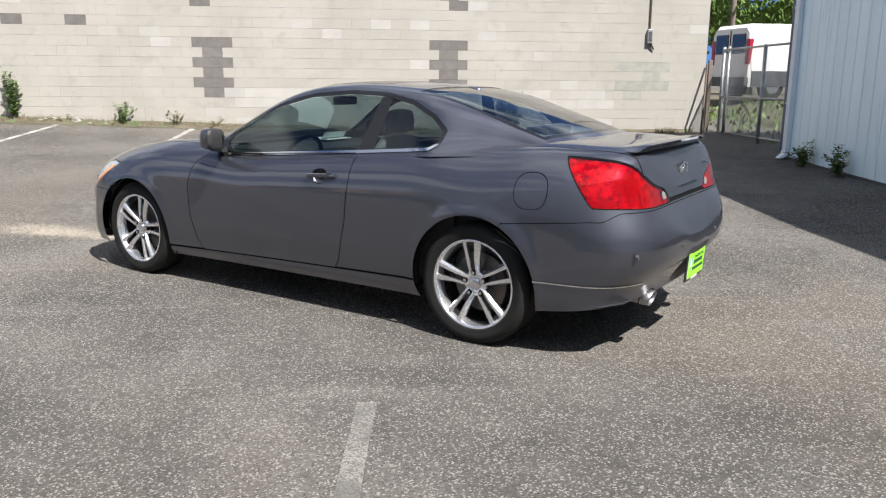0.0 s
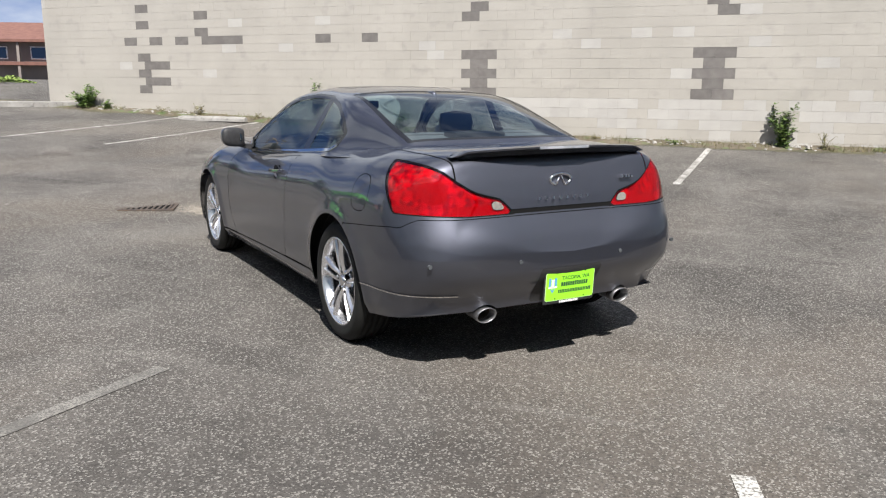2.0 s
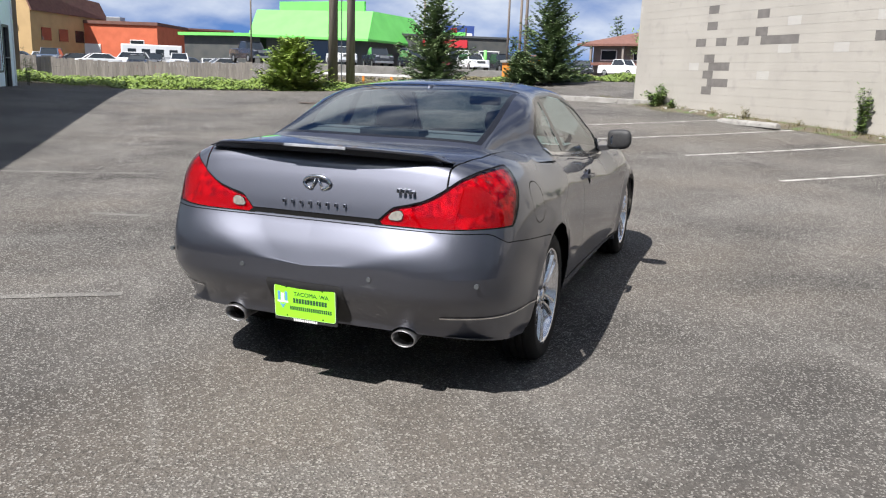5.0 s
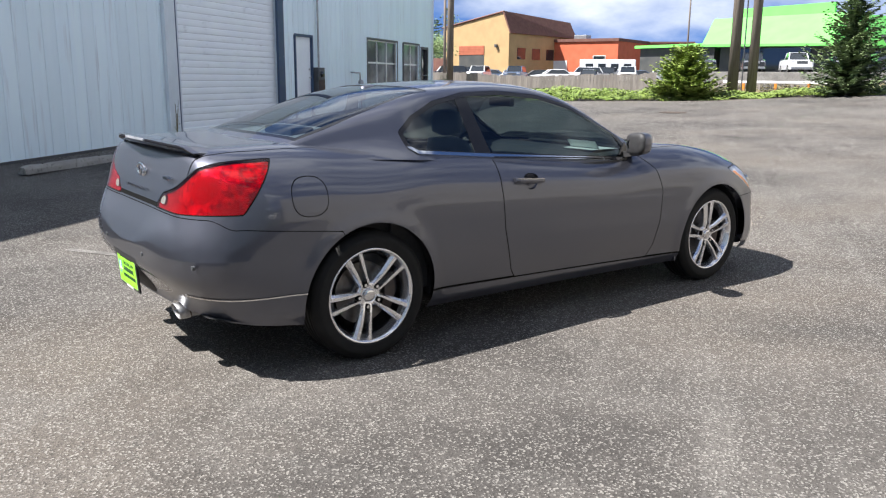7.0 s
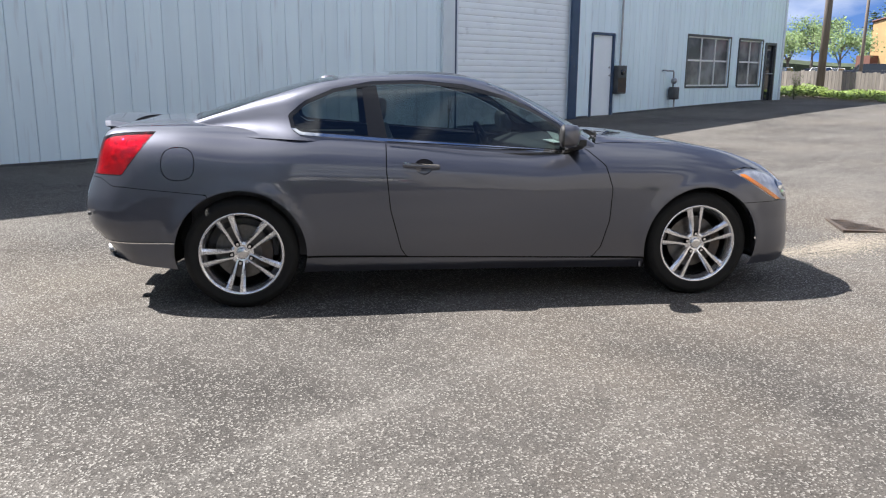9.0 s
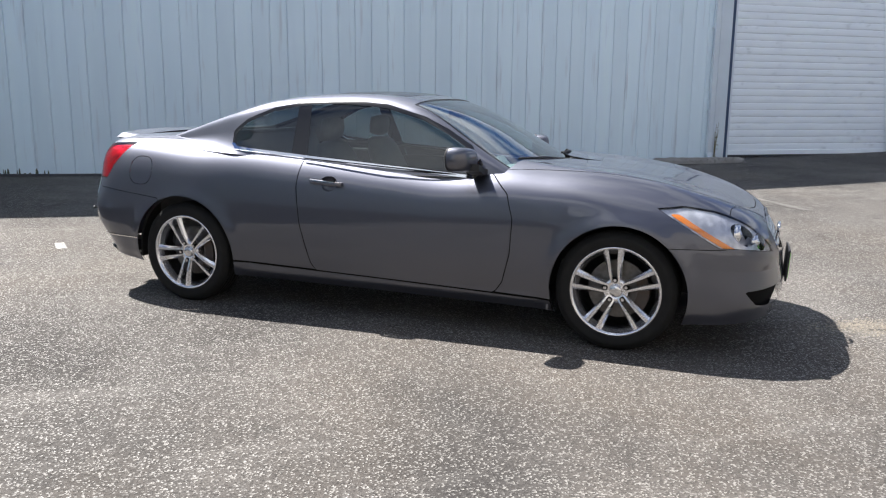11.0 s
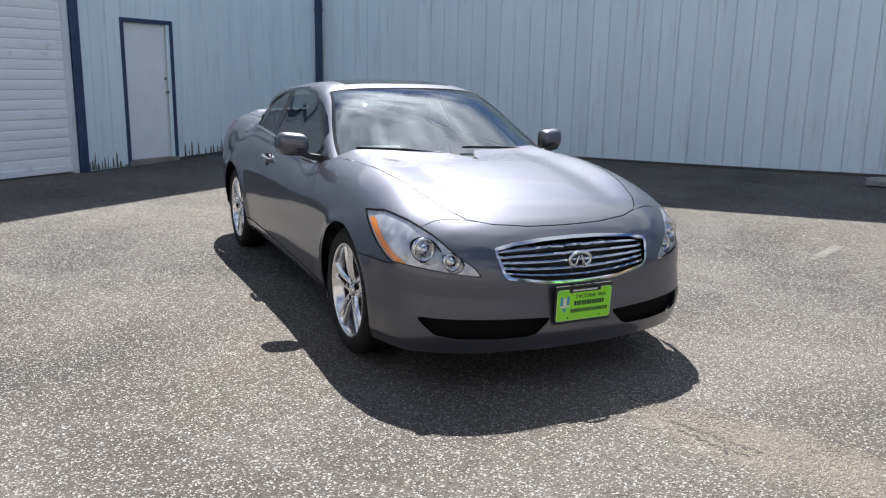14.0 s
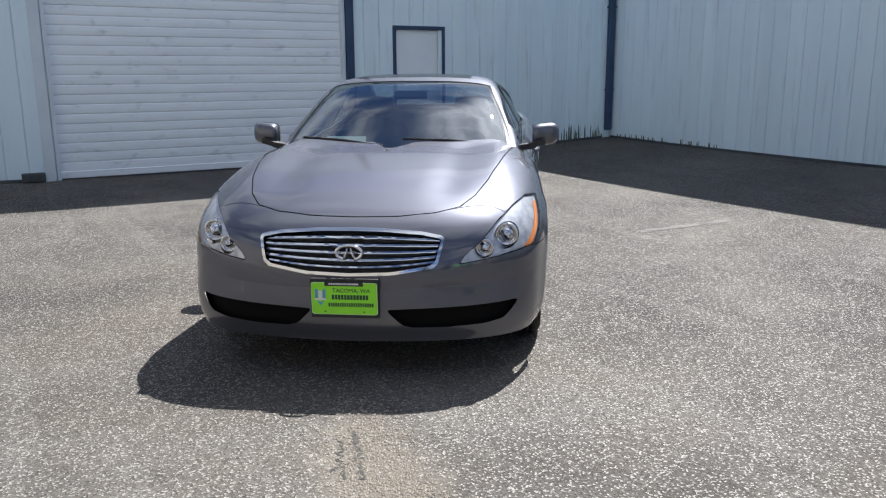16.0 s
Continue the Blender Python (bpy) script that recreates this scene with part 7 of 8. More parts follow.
def leafy_tree(x, y, height, width, seed, material, label, dens=70):
    rng = random.Random(seed)
    t = thing("leafy_tree", pose(x, y, gz(x, y) - 0.05), label, "tree", "street trees")
    bm = tube_bm([(0, 0, 0), (0.1, 0.05, height * 0.35), (0.0, 0.1, height * 0.75)], height * 0.03, 7, taper=0.03)
    v, f = [], []
    for k in range(11):
        a = 6.28 * k / 11 + rng.uniform(-0.3, 0.3)
        h0 = height * rng.uniform(0.25, 0.6)
        tip = Vector((math.cos(a) * width * rng.uniform(0.25, 0.5), math.sin(a) * width * rng.uniform(0.25, 0.5), height * rng.uniform(0.5, 0.95)))
        mid = Vector((0.03, 0.03, h0)).lerp(tip, 0.5) + Vector((0, 0, 0.05 * height))
        tube_bm([(0.03, 0.03, h0), mid, tip], height * 0.012, 5, bm=bm, taper=0.01)
        for c in (mid, tip, mid.lerp(tip, 0.5), tip + Vector((0.1, 0, -0.1)) * width):
            r = width * rng.uniform(0.10, 0.19)
            for _ in range(dens):
                p = c + Vector((rng.gauss(0, r * 0.6), rng.gauss(0, r * 0.6), rng.gauss(0, r * 0.5)))
                s = width * 0.022 * rng.uniform(0.7, 1.5)
                d = Vector((rng.uniform(-1, 1), rng.uniform(-1, 1), rng.uniform(-1, 1))).normalized()
                e = d.orthogonal().normalized()
                b = len(v)
                v += [p - d * s, p - e * s * 0.6, p + d * s, p + e * s * 0.6]
                f.append((b, b + 1, b + 2, b + 3))
    part("trunk", bm, BARK, t)
    me = bpy.data.meshes.new("crown")
    me.from_pydata(v, [], f)
    me.materials.append(material)
    cr = new("crown", me)
    cr.parent = t
    return t


def ivy_bed(name, x0, x1, y0, y1, n, height, seed, label, material=None):
    """Loose leaves over a low mound."""
    rng = random.Random(seed)
    v, f = [], []
    for _ in range(n):
        x, y = rng.uniform(x0, x1), rng.uniform(y0, y1)
        x += 0.25 * math.sin(y * 1.1) + 0.12 * math.sin(y * 3.7)
        k = 4 * (x - x0 + 0.3) * (x1 - x + 0.3) / (x1 - x0 + 0.6) ** 2
        h = max(0.02, k) * height * (0.65 + 0.6 * noise.noise(Vector((x * 0.7, y * 0.7, seed))))
        p = Vector((x, y, gz(x, y) + max(0.02, h) * rng.uniform(0.35, 1.08)))
        s = rng.uniform(0.03, 0.06)
        nrm = Vector((rng.uniform(-0.9, 0.5), rng.uniform(-0.7, 0.7), 1)).normalized()
        d = nrm.orthogonal().normalized()
        d = Matrix.Rotation(rng.uniform(0, 6.28), 3, nrm) @ d
        e = nrm.cross(d)
        b = len(v)
        v += [p - d * s, p - e * s * 0.8 + d * s * 0.1, p + d * s, p + e * s * 0.8 + d * s * 0.1]
        f.append((b, b + 1, b + 2, b + 3))
    me = bpy.data.meshes.new(name)
    me.from_pydata(v, [], f)
    me.materials.append(material or IVY)
    return tagged(new(name, me), label, "ivy", kind="stuff")


def pole(name, x, y, h, r, material, label, lean=0.0, arms=()):
    p = thing(name, pose(x, y, gz(x, y) - 0.1, 0, lean, 0), label, "pole", "poles")
    part("shaft", tube_bm([(0, 0, 0), (0, 0, h * 0.5), (0, 0, h)], r, 14, taper=r * 0.72), material, p, smooth=True)
    for z, half in arms:
        part("cross_arm", box_bm(-0.06, 0.06, -half, half, z - 0.06, z + 0.06, 0.01), material, p)
        for k in (-1, -0.4, 0.4, 1):
            part("insulator", tube_bm([(0, k * half * 0.9, z + 0.06), (0, k * half * 0.9, z + 0.22)], 0.05, 8), DARK_GREY, p)
    return p


def window_in(parent, x, z, w, h, y=-0.02):
    wn_ = part("window", box_bm(x - w / 2, x + w / 2, y - 0.03, y + 0.02, z, z + h, 0.01), WHITE_PAINT, parent)
    part("pane", box_bm(x - w / 2 + 0.06, x + w / 2 - 0.06, y - 0.036, y - 0.01, z + 0.06, z + h - 0.06), GLASS_DARK, wn_)


# ivy bed and firs along the yard's far edge
ivy_bed("ivy", 24.8, 26.8, -17, -2, 20000, 0.38, 3, "bright green ivy along the yard's edge")
ivy_bed("ivy", 24.8, 27.6, -2, 12.5, 26000, 0.58, 4, "bright green ivy along the yard's edge")
ivy_bed("grass_bank", 26.6, 31.0, -17, 13, 16000, 0.30, 5, "dull green weeds on the bank below the fence", LEAF_DRY)
conifer(25.4, -1.1, 1.9, 2.6, 11, FIR_YOUNG, "small bright green fir in the ivy", full=1.35)
conifer(24.8, -6.4, 3.6, 3.1, 12, FIR, "dark green young fir in the ivy", full=1.2)
conifer(23.9, -10.8, 3.7, 2.9, 13, FIR, "dark green young fir in the ivy", full=1.2)
conifer(24.7, -9.9, 1.3, 1.4, 14, FIR, "dark green young fir in the ivy", full=1.35)
weed(23.9, 7.6, 1.3, 0.6, 77, label="leafy shrub at the building's corner", dens=30)
pole("utility_pole", 26.9, -2.8, 12, 0.20, POLE_WOOD, "weathered wooden utility pole", arms=((11.2, 1.2),))
pole("utility_pole", 26.6, -3.45, 12, 0.18, POLE_WOOD, "weathered wooden utility pole", arms=((11.4, 1.1),))
pole("utility_pole", 30.4, 9.30, 11, 0.16, POLE_WOOD, "leaning wooden utility pole", lean=1.2, arms=((10.4, 1.1),))
cable = part("cable", tube_bm([(26.75, -3.12, 0.9), (26.74, -3.10, 5), (26.8, -3.1, 11)], 0.025, 6), DARK_GREY)
tagged(cable, "black cable running up between the poles", "cable")

# dry grass at the foot of the block wall
rng = random.Random(91)
v, f = [], []
for _ in range(5200):
    x = rng.uniform(-6, 17)
    d = abs(rng.gauss(0, 0.16)) + 0.03
    if noise.noise(Vector((x * 0.9, 3.3, 0))) < -0.12:
        continue
    y = wall_y(x) + d
    p = Vector((x, y, gz(x, y)))
    h = rng.uniform(0.04, 0.16) * (1.1 - min(d, 0.5))
    t = Vector((rng.uniform(-0.6, 0.6) * h, rng.uniform(-0.3, 0.6) * h, h))
    w = Vector((rng.uniform(-1, 1), rng.uniform(-1, 1), 0)).normalized() * 0.007
    b = len(v)
    v += [p - w, p + w, p + t]
    f.append((b, b + 1, b + 2))
me = bpy.data.meshes.new("verge_grass")
me.from_pydata(v, [], f)
me.materials.append(LEAF_DRY)
tagged(new("verge_grass", me), "dry grass and weeds along the block wall's foot", "grass", kind="stuff")

# loose pale grit round the broken asphalt
GRIT = mat("pale_tan_grit", (0.30, 0.265, 0.215), (0.22, 0.195, 0.16), rough=0.95, scale=30)
v, f = [], []
for cx, cy, sx_, sy_, n in ((2.85, -1.62, 0.26, 0.08, 1500), (3.15, -1.78, 0.22, 0.12, 1100), (2.35, -1.45, 0.16, 0.06, 400)):
    for _ in range(n):
        x, y = rng.gauss(cx, sx_), rng.gauss(cy, sy_)
        s = rng.uniform(0.003, 0.009)
        a = rng.uniform(0, 6.28)
        z = gz(x, y) + 0.002
        c, d = math.cos(a) * s, math.sin(a) * s
        b = len(v)
        v += [(x + c, y + d, z), (x - d, y + c, z), (x - c, y - d, z), (x + d, y - c, z), (x, y, z + s * 0.6)]
        f += [(b, b + 1, b + 4), (b + 1, b + 2, b + 4), (b + 2, b + 3, b + 4), (b + 3, b, b + 4)]
me = bpy.data.meshes.new("grit")
me.from_pydata(v, [], f)
me.materials.append(GRIT)
tagged(new("grit", me), "loose pale grit on the broken asphalt", "grit", kind="stuff")

# board fence, timber barrier and low concrete wall
fence = thing("board_fence", pose(31, 0, 0), "weathered grey board fence", "fence")
rng = random.Random(21)
board_me = mesh_of("board", box_bm(-0.011, 0.011, -0.068, 0.068, -0.15, 1.0, 0.003), FENCE_WOOD)
for k in range(112):
    y = 0.2 + k * 0.142
    ob = new("board", board_me)
    ob.parent = fence
    ob.matrix_basis = pose(0.04 * math.sin(y), y, gz(31, y) - 0.12 + rng.uniform(-0.03, 0.03) + 0.05 * math.sin(y * 0.8), 0, 0, rng.uniform(-2, 2))
for z in (0.2, 0.65):
    part("rail", tube_bm([(0.06, y, gz(31, y) - 0.12 + z) for y in (0.2, 5, 10, 16)], 0.035, 4), FENCE_WOOD, fence)
barrier = thing("timber_barrier", pose(30.6, -2.6, gz(30.3, -4.8) - 0.25, 0, 0, -104), "white-topped barrier on orange-brown timber posts", "barrier")
part("rail", box_bm(0, 4.7, -0.05, 0.05, 0.52, 0.62, 0.01), WHITE_PAINT, barrier)
for k in range(8):
    part("post", box_bm(0.15 + k * 0.62, 0.25 + k * 0.62, -0.04, 0.04, -0.1, 0.52, 0.008), ORANGE_PAINT if k % 2 else FENCE_WOOD, barrier)
low = part("concrete_wall", box_bm(31.6, 31.9, -15.5, -0.4, 0.7, 1.78, 0.02), CONCRETE)
tagged(low, "low grey concrete wall below the truck lot", "wall", kind="structure")
booth = thing("timber_crate", pose(29.0, -11.1, gz(29, -11.1)), "orange-brown timber crate with a grey lid", "crate")
part("body", box_bm(-0.3, 0.3, -0.32, 0.32, 0, 0.82, 0.02), ORANGE_PAINT, booth)
part("lid", box_bm(-0.36, 0.36, -0.4, 0.4, 0.82, 0.94, 0.02), CONCRETE, booth)
part("slat", box_bm(-0.33, -0.30, -0.1, 0.1, 0.15, 0.7, 0.01), DARK_WALL, booth)

# vehicles on the lots
for x, y, turn, p, k, lab in (
        (42.2, -6.1, 184, TRUCK_WHITE, "pickup", "white pickup parked on the lot facing the yard"),
        (42.0, -8.2, 183, TRUCK_DARK, "pickup", "dark pickup parked on the lot facing the yard"),
        (41.5, -10.3, 186, TRUCK_DARK, "suv", "dark sport utility parked on the lot"),
        (42.6, -3.9, 181, TRUCK_DARK, "pickup", "dark pickup parked beside the white one"),
        (41.0, -0.9, 200, TRUCK_DARK, "pickup", "dark pickup parked on the raised lot"),
        (45.0, -12.6, 182, TRUCK_RED, "suv", "dark red sport utility parked on the lot"),
        (42.7, -14.3, 184, TRUCK_WHITE, "suv", "white sport utility parked on the lot"),
        (43.3, -16.3, 190, TRUCK_DARK, "pickup", "dark pickup parked beside the orange truck"),
        (43.6, -18.4, 175, TRUCK_ORANGE, "pickup", "orange pickup truck parked on the lot"),
        (43.5, -25.0, 200, TRUCK_WHITE, "pickup", "white pickup parked before the brown-roofed building"),
        (37.5, -19.2, 160, TRUCK_DARK, "sedan", "dark car parked beside the white pickup")):
    street_vehicle(*off(x, y, 1.62), turn, p, k, lab)
for i, (p, k) in enumerate(((TRUCK_SILVER, "sedan"), (TRUCK_WHITE, "suv"), (TRUCK_DARK, "sedan"), (TRUCK_WHITE, "sedan"), (TRUCK_BLUE, "suv"), (TRUCK_WHITE, "suv"), (TRUCK_DARK, "suv"), (TRUCK_WHITE, "sedan"), (TRUCK_BLUE, "sedan"), (TRUCK_SILVER, "suv"))):
    y = 0.6 + i * 2.1
    street_vehicle(*off(47.5 + 0.35 * math.sin(i * 2.3), y * 1.15, 1.6), 182 if i % 3 else 112, p, k, {id(TRUCK_SILVER): "silver", id(TRUCK_WHITE): "white", id(TRUCK_DARK): "dark", id(TRUCK_BLUE): "blue-grey"}[id(p)] + " car parked behind the board fence", "cars behind the fence")

for i in range(12):
    p, k = ((TRUCK_WHITE, "sedan"), (TRUCK_BLUE, "sedan"), (TRUCK_DARK, "suv"), (TRUCK_WHITE, "suv"), (TRUCK_SILVER, "sedan"), (TRUCK_DARK, "sedan"))[i % 6]
    street_vehicle(*off(53.5 + 0.5 * math.sin(i * 1.7), 1.4 + i * 1.75, 1.6), (184, 110, 178, 95)[i % 4], p, k, {id(TRUCK_SILVER): "silver", id(TRUCK_WHITE): "white", id(TRUCK_DARK): "dark", id(TRUCK_BLUE): "blue-grey"}[id(p)] + " car in the second row behind the fence", "cars behind the fence")
cv = thing("motor_home", pose(*off(64, 6.0, 1.45), gz(*off(64, 6.0, 1.45)), 0, 0, 95), "long white motor home parked behind the cars", "motor home")
part("body", box_bm(-3.4, 3.2, -1.2, 1.2, 0.5, 2.7, 0.12), TRUCK_WHITE, cv)
for k in range(4):
    part("window", box_bm(-2.9 + k * 1.5, -2.0 + k * 1.5, 1.19, 1.22, 1.6, 2.2, 0.01), GLASS_DARK, cv)
part("stripe", box_bm(-3.3, 3.1, 1.195, 1.215, 1.25, 1.4), TRUCK_SILVER, cv)
for x in (-2.2, 2.1):
    for s in (-1, 1):
        part("wheel", lathe_y([(0.0, 0.1), (0.4, 0.1), (0.42, 0.0), (0.4, -0.1), (0.0, -0.1)], 20), RUBBER, cv, m=pose(x, s * 1.05, 0.42))

# green-roofed showroom
sx = 8.7
show = thing("showroom", frame_at(48.6, -1.2, 41.2, -10.1, 1.75), "showroom with a bright green steep roof", "building")
part("wall", box_bm(0.5, sx - 0.5, 1.2, 9.0, 1.5, 3.6), DARK_WALL, show)
part("roof", sections_bm([[(0, 0, 3.45), (sx, 0, 3.3), (sx, 10, 3.3), (0, 10, 3.45)], [(0, 0, 3.6), (sx, 0, 3.42), (sx, 10, 3.42), (0, 10, 3.6)], [(-1.1, 2.4, 5.3), (sx - 1.0, 2.4, 5.2), (sx - 1.0, 8, 5.2), (-1.1, 8, 5.3)]]), GREEN_ROOF, show, "bright green sloping roof")
part("roof_screen", box_bm(0.0, sx - 2.2, 3.4, 3.6, 5.15, 5.9), GREEN_ROOF, show)
part("window", box_bm(2, sx - 2, 1.15, 1.25, 2.0, 3.3), GLASS_DARK, show)
part("roof_vent", box_bm(6.6, 7.1, 1.45, 1.9, 4.0, 4.3, 0.02), STEEL_GALV, show)
wing = part("side_wing", box_bm(-7.0, -0.6, 2.0, 9, 1.5, 3.55), DARK_WALL, show)
part("wing_roof", box_bm(-7.2, -0.5, 1.6, 9.2, 3.56, 3.75), GREEN_ROOF, wing)
shop = thing("dark_shop", frame_at(52.5, -10.5, 50.5, -19.5, 1.6), "long dark flat-roofed shop with a red and white sign", "building")
part("wall", box_bm(0, 9.2, 0, 8, 1.5, 4.15), DARK_WALL, shop)
part("parapet", box_bm(-0.1, 9.3, -0.1, 8.1, 4.15, 4.3, 0.01), DARK_GREY, shop)
sg = part("sign", box_bm(3.0, 6.2, -0.08, 0.0, 3.45, 4.0, 0.01), SIGN_RED, shop, "red shop sign")
part("sign_bar", box_bm(3.15, 4.4, -0.095, -0.07, 3.62, 3.85), WHITE_PAINT, sg)
for k in range(4):
    window_in(shop, 1.2 + k * 2.2, 2.2, 1.5, 1.1)

# tan workshop with a brown steep roof
tanb = thing("tan_workshop", frame_at(76.0, 24.0, 73.1, 16.4, 1.4), "tan workshop with a rust-red roll door and brown roof", "building")
W = 8.13
bm = bmesh.new()
a = [bm.verts.new(p) for p in ((0, 0, 0.9), (W, 0, 0.9), (W, 0, 5.9), (W - 0.7, 0, 7.7), (0, 0, 6.4))]
b = [bm.verts.new(p) for p in ((0, 13, 0.9), (W, 13, 0.9), (W, 13, 5.9), (W - 0.7, 13, 7.3), (0, 13, 6.4))]
bm.faces.new(a)
bm.faces.new(b[::-1])
for i in range(5):
    bm.faces.new((a[i], b[i], b[(i + 1) % 5], a[(i + 1) % 5]))
part("wall", bm, TAN_WALL, tanb)
part("roof", sections_bm([[(W + 0.25, -0.1, 5.75), (W + 0.12, -0.1, 5.75), (W - 0.75, -0.1, 7.75), (W - 0.62, -0.1, 7.85)], [(W + 0.25, 13.1, 5.75), (W + 0.12, 13.1, 5.75), (W - 0.75, 13.1, 7.35), (W - 0.62, 13.1, 7.45)]]), ROOF_BROWN, tanb, "brown shingled steep roof")
part("eave_trim", tube_bm([(-0.1, -0.06, 6.42), (W - 0.6, -0.06, 7.8)], 0.09, 4), ROOF_BROWN, tanb)
rd = part("roll_door", box_bm(2.1, 5.2, -0.06, 0.02, 3.7, 4.6, 0.01), RUST_DOOR, tanb, "half-raised rust-red roll door")
# dark sheet on the wall stands for the unlit inside below the door
part("doorway", box_bm(2.1, 5.2, -0.03, 0.02, 0.9, 3.72), DARK_WALL, tanb)
for k in range(5):
    part("slat", box_bm(2.12, 5.18, -0.075, -0.05, 3.74 + k * 0.17, 3.86 + k * 0.17), RUST_DOOR, rd)
part("lean_to", box_bm(-0.6, 0.9, -1.0, 0.0, 0.9, 3.4, 0.02), ROOF_BROWN, tanb)
part("wall_lamp", box_bm(6.6, 6.85, -0.3, 0, 4.4, 4.7, 0.03), DARK_GREY, tanb)
for k in range(4):
    part("side_window", box_bm(W - 0.02, W + 0.05, 1.5 + k * 2.8, 3.0 + k * 2.8, 3.3, 4.4), GLASS_DARK, tanb)
orb = thing("orange_shop", frame_at(82, 15.6, 79.2, 6.6, 1.4), "flat orange-red painted shop", "building")
part("wall", box_bm(0, 9.6, 0, 9, 0.8, 5.2), ORANGE_WALL, orb)
part("parapet", box_bm(-0.1, 9.7, -0.15, 9, 5.2, 5.5), ROOF_BROWN, orb)
wd = part("roll_door", box_bm(1.5, 4.0, -0.06, 0.02, 0.9, 3.3, 0.01), WHITE_PAINT, orb, "white roll door")
for k in range(6):
    part("slat", box_bm(1.52, 3.98, -0.075, -0.05, 1.0 + k * 0.38, 1.34 + k * 0.38), WHITE_PAINT, wd)
part("roof_unit", box_bm(4.2, 5.6, 1.0, 2.2, 5.5, 5.95, 0.03), STEEL_GALV, orb)
window_in(orb, 7.6, 2.9, 1.4, 0.9)
brick = thing("brick_shop", frame_at(94, 9.5, 95, -1.0, 1.3), "low red-brick shop with dark windows", "building")
part("wall", box_bm(0, 10.5, 0, 9, 0.8, 5.6), BRICK_RED, brick)
part("parapet", box_bm(-0.1, 10.6, -0.15, 9, 5.6, 5.8), ROOF_BROWN, brick)
for k in range(4):
    window_in(brick, 1.6 + k * 2.4, 3.2, 1.5, 1.1)

# brown-roofed two-storey building
inn = thing("brown_roofed_building", frame_at(48.2, -24.6, 41.5, -28.6, 1.8), "two-storey building with a wide brown roof", "building")
part("wall", box_bm(0.3, 17.5, 0.6, 10, 1.5, 4.0), STUCCO_GREY, inn)
part("roof", sections_bm([[(-0.6, -0.2, 3.88), (18.4, -0.2, 3.88), (18.4, 11, 3.88), (-0.6, 11, 3.88)], [(-0.6, -0.2, 4.03), (18.4, -0.2, 4.03), (18.4, 11, 4.03), (-0.6, 11, 4.03)], [(3.0, 4.5, 5.3), (14, 4.5, 5.3), (14, 6, 5.3), (3.0, 6, 5.3)]]), ROOF_BROWN, inn, "brown hipped roof")
for k in range(6):
    window_in(inn, 1.6 + k * 2.6, 2.9, 1.3, 0.75, 0.58)
    part("post", box_bm(0.4 + k * 2.6, 0.55 + k * 2.6, -0.05, 0.1, 1.5, 3.9), STUCCO_GREY, inn)
part("balcony", box_bm(0.2, 17.6, -0.1, 0.6, 2.55, 2.75), ROOF_BROWN, inn)

# signs and posts
bb = thing("billboard", frame_at(71.6, -22.0, 72.57, -22.24, 1.4) @ pose(0, 0, 2.6), "blue billboard with a red and white mark", "billboard")
part("panel", box_bm(-0.1, 0.1, -1.4, 1.4, 2.6, 3.7, 0.02), SIGN_BLUE, bb)
for y in (-0.9, 0.9):
    part("post", tube_bm([(0.15, y, -2.4), (0.15, y, 3.6)], 0.09, 8), DARK_STEEL, bb)
part("sign_mark", box_bm(-0.12, -0.1, 0.3, 0.9, 2.95, 3.45), SIGN_RED, bb)
part("sign_bar", box_bm(-0.12, -0.1, -1.2, 0.1, 2.75, 3.0), WHITE_PAINT, bb)
gs = thing("street_sign_board", frame_at(67.0, -19.9, 67.97, -20.14, 1.4) @ pose(0, 0, 2.6), "long green sign board between two posts", "sign")
part("panel", box_bm(-0.06, 0.06, -1.2, 1.2, 2.2, 2.8, 0.02), GREEN_ROOF, gs)
part("sign_bar", box_bm(-0.07, -0.06, -1.0, 0.6, 2.3, 2.4), DARK_WALL, gs)
for y in (-1.25, 1.25):
    part("post", tube_bm([(0, y, -2.4), (0, y, 3.2)], 0.07, 8), DARK_STEEL, gs)
tubeman = thing("inflatable_tube", pose(*off(51.2, -17.9, 1.5), gz(*off(51.2, -17.9, 1.5)), 0, 0, 20), "green inflatable advertising tube", "inflatable")
part("body", tube_bm([(0, 0, 0), (0, 0.1, 0.9), (0, -0.05, 1.5), (0, 0.0, 2.3)], 0.32, 10, taper=0.14), GREEN_ROOF, tubeman, smooth=True)
part("blower", box_bm(-0.4, 0.4, -0.4, 0.4, 0, 0.3, 0.05), DARK_GREY, tubeman)
pole("lamp_post", 30.6, -19.1, 8.5, 0.085, WHITE_PAINT, "slim white lamp post")
for x, y, h, r in ((50.4, -20.2, 9, 0.12), (40.9, -16.9, 10, 0.11), (56.0, -33.4, 9, 0.14), (52.2, 16.6, 9, 0.13), (60, -15.5, 8, 0.12), (47.5, -18.2, 9.5, 0.09), (36, -0.6, 6, 0.05)):
    pole("utility_pole", *off(x, y, 1.45), h * 1.3, r * 1.3, POLE_WOOD, "wooden utility pole by the street", arms=((h * 1.3 - 0.6, 1.1),))

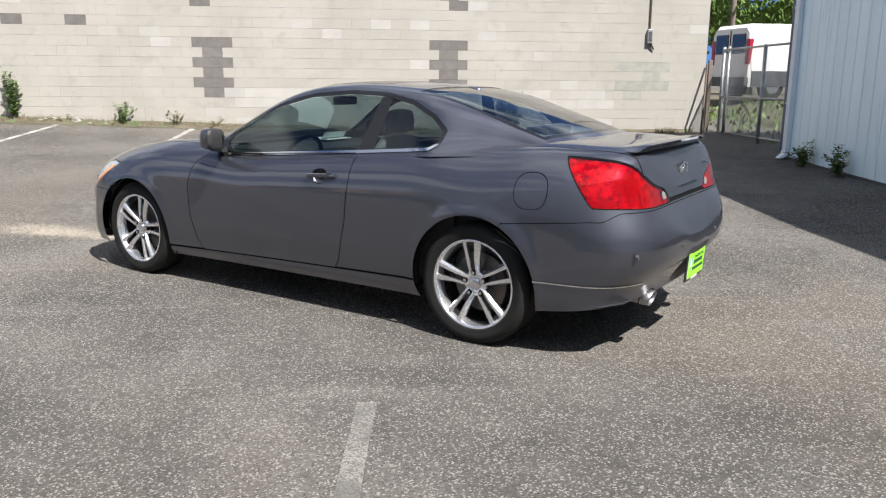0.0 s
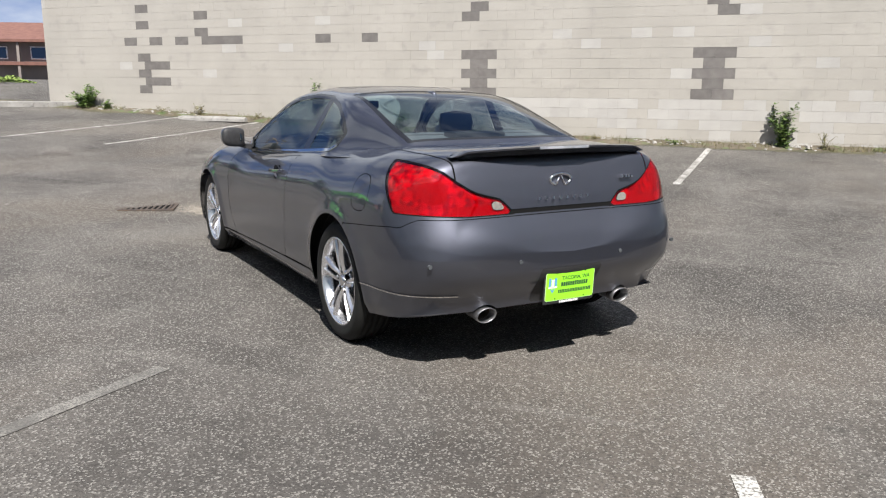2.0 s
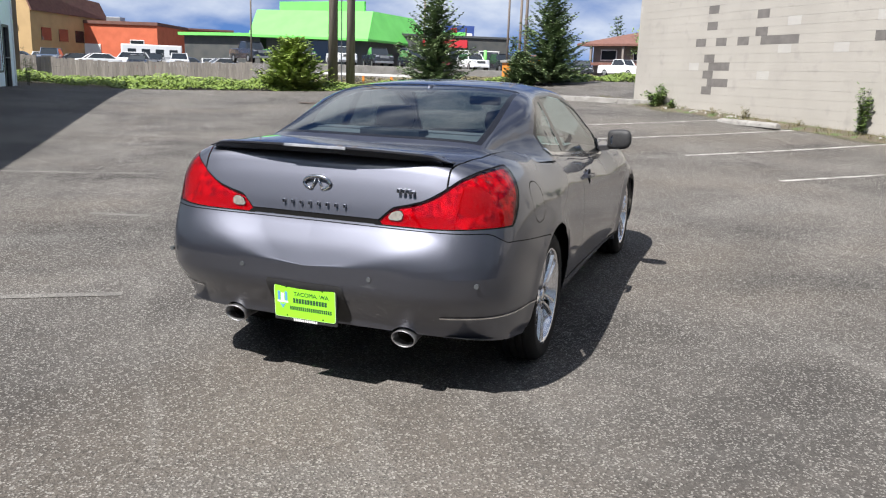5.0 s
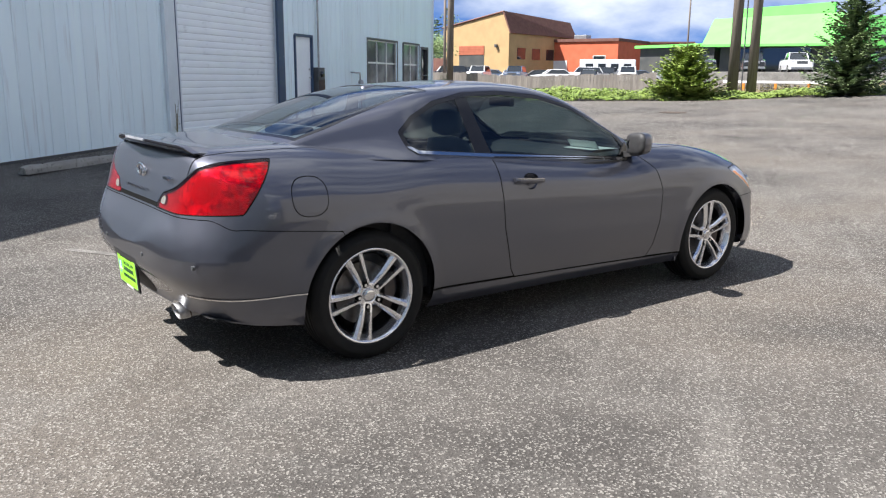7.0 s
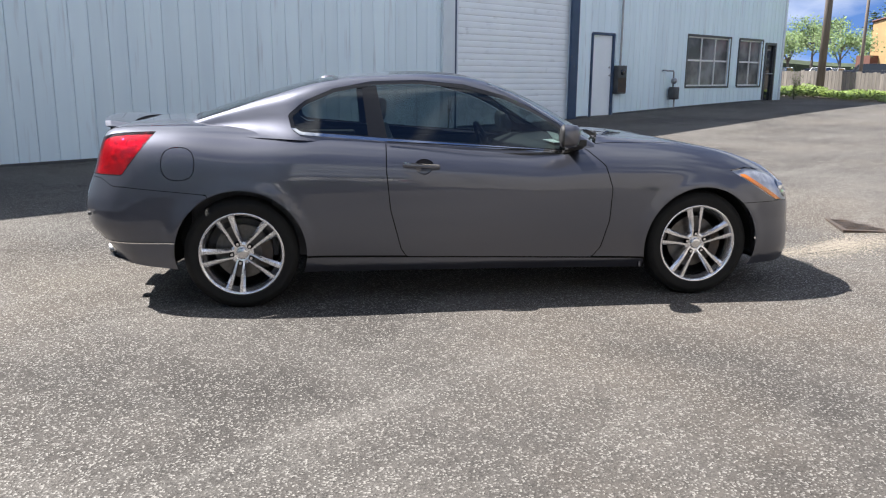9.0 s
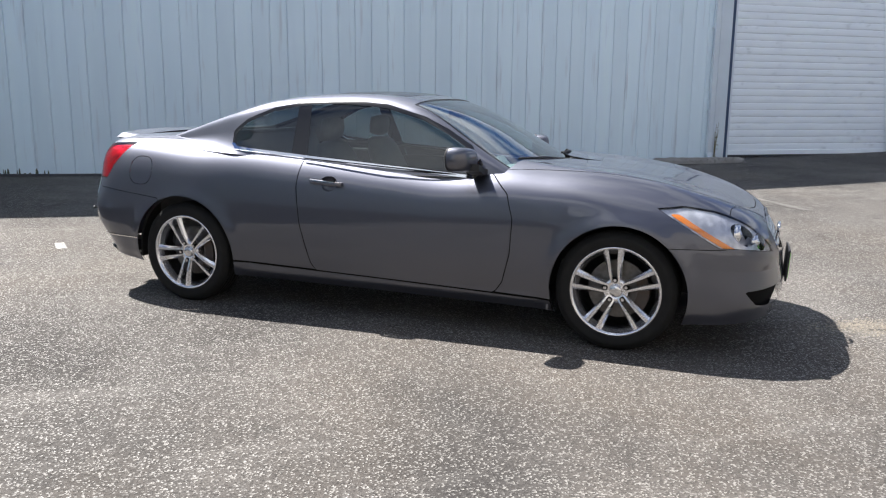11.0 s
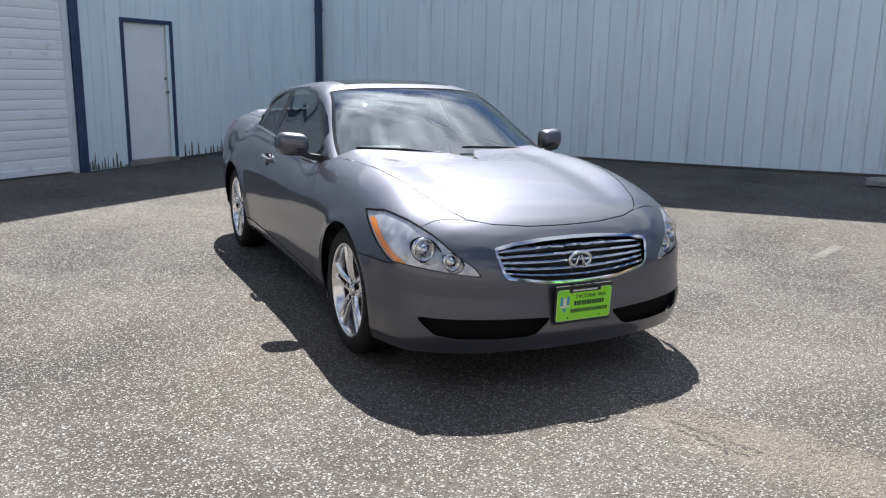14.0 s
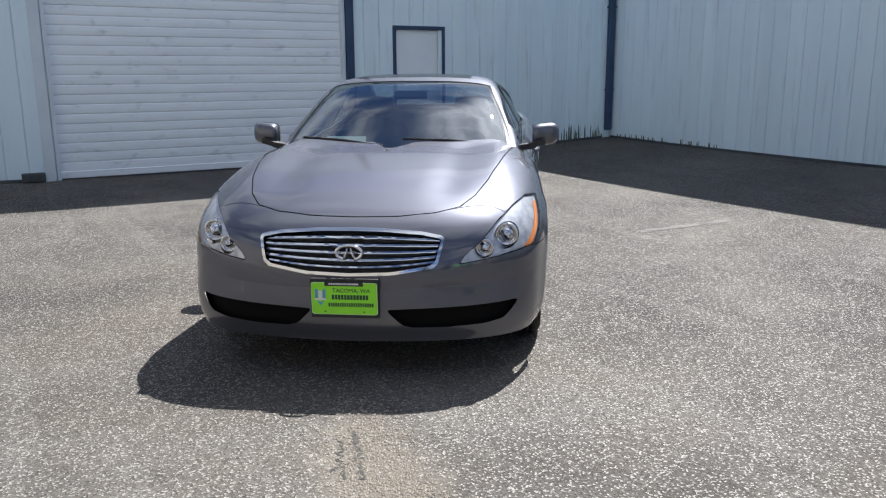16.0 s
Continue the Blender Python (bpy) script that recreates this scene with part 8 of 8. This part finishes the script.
# trees far off, and the wooded rise that closes the view
for i, (x, y, h, w) in enumerate(((96.6, -39.2, 7.8, 4.6), (94.7, -43.4, 8.4, 5.0), (91.5, -49.6, 7.9, 4.6), (97, -59.9, 8.2, 5.4), (104, -47, 8.0, 5.0), (100, 30.7, 9.5, 6.0), (103, 33.5, 8.2, 5.0), (88, -34, 4.5, 3.5), (90, -56, 6.5, 4.5), (98, -30, 4.8, 4.0))):
    conifer(*off(x, y, 1.6), h * 1.6, w * 1.7, 40 + i, FIR, "tall dark conifer far off", far=True)
for i, (x, y, h, w) in enumerate(((61.1, 21.2, 4.6, 4.4), (65, 24.9, 5.2, 4.6), (70, 29, 5.5, 5.0), (58, 25.5, 4.6, 4.0), (90, 27.0, 7.0, 6.0), (56, -35.0, 4.0, 4.5))):
    leafy_tree(*off(x, y, 1.45), h * 1.45, w * 1.3, 60 + i, LEAF_SPRING, "leafy spring tree by the street", 60)
rows = []
for i in range(241):
    a = radians(-180 + 1.5 * i)
    R = 290 + 25 * math.sin(i * 0.21) + 12 * math.sin(i * 0.53)
    h = 7.5 + 2.6 * noise.noise(Vector((i * 0.23, 0, 0))) + 1.3 * noise.noise(Vector((i * 1.1, 3, 0))) + 0.9 * noise.noise(Vector((i * 3.1, 7, 0)))
    rows.append([(R * math.cos(a), R * math.sin(a), -1), (R * math.cos(a), R * math.sin(a), h * 0.8), ((R + 8) * math.cos(a), (R + 8) * math.sin(a), h), ((R + 60) * math.cos(a), (R + 60) * math.sin(a), -1)])
tagged(part("wooded_ridge", sections_bm(rows, cap=False), FAR_GREEN), "low dark wooded rise far off", "woods", kind="structure")

for i, (x, y, h, w) in enumerate(((-11.5, -26, 5.0, 4.5), (-15, -28, 6.0, 5.0), (-18.5, -27, 5.0, 4.6))):
    leafy_tree(x, y, h, w, 80 + i, LEAF, "leafy tree behind the parked van", 110)
pole("utility_pole", -12.6, -24.5, 8, 0.12, POLE_WOOD, "wooden utility pole behind the van", arms=((7.4, 0.8),))

# concrete kerb piece lying in the yard
kerb = part("kerb_piece", box_bm(-1.9, 1.9, -0.14, 0.14, 0, 0.16, 0.02), CONCRETE, m=pose(15.8, -9.1, gz(15.8, -9.1) - 0.03, 0, 0, 27))
tagged(kerb, "loose pale concrete kerb piece by the wall", "kerb")
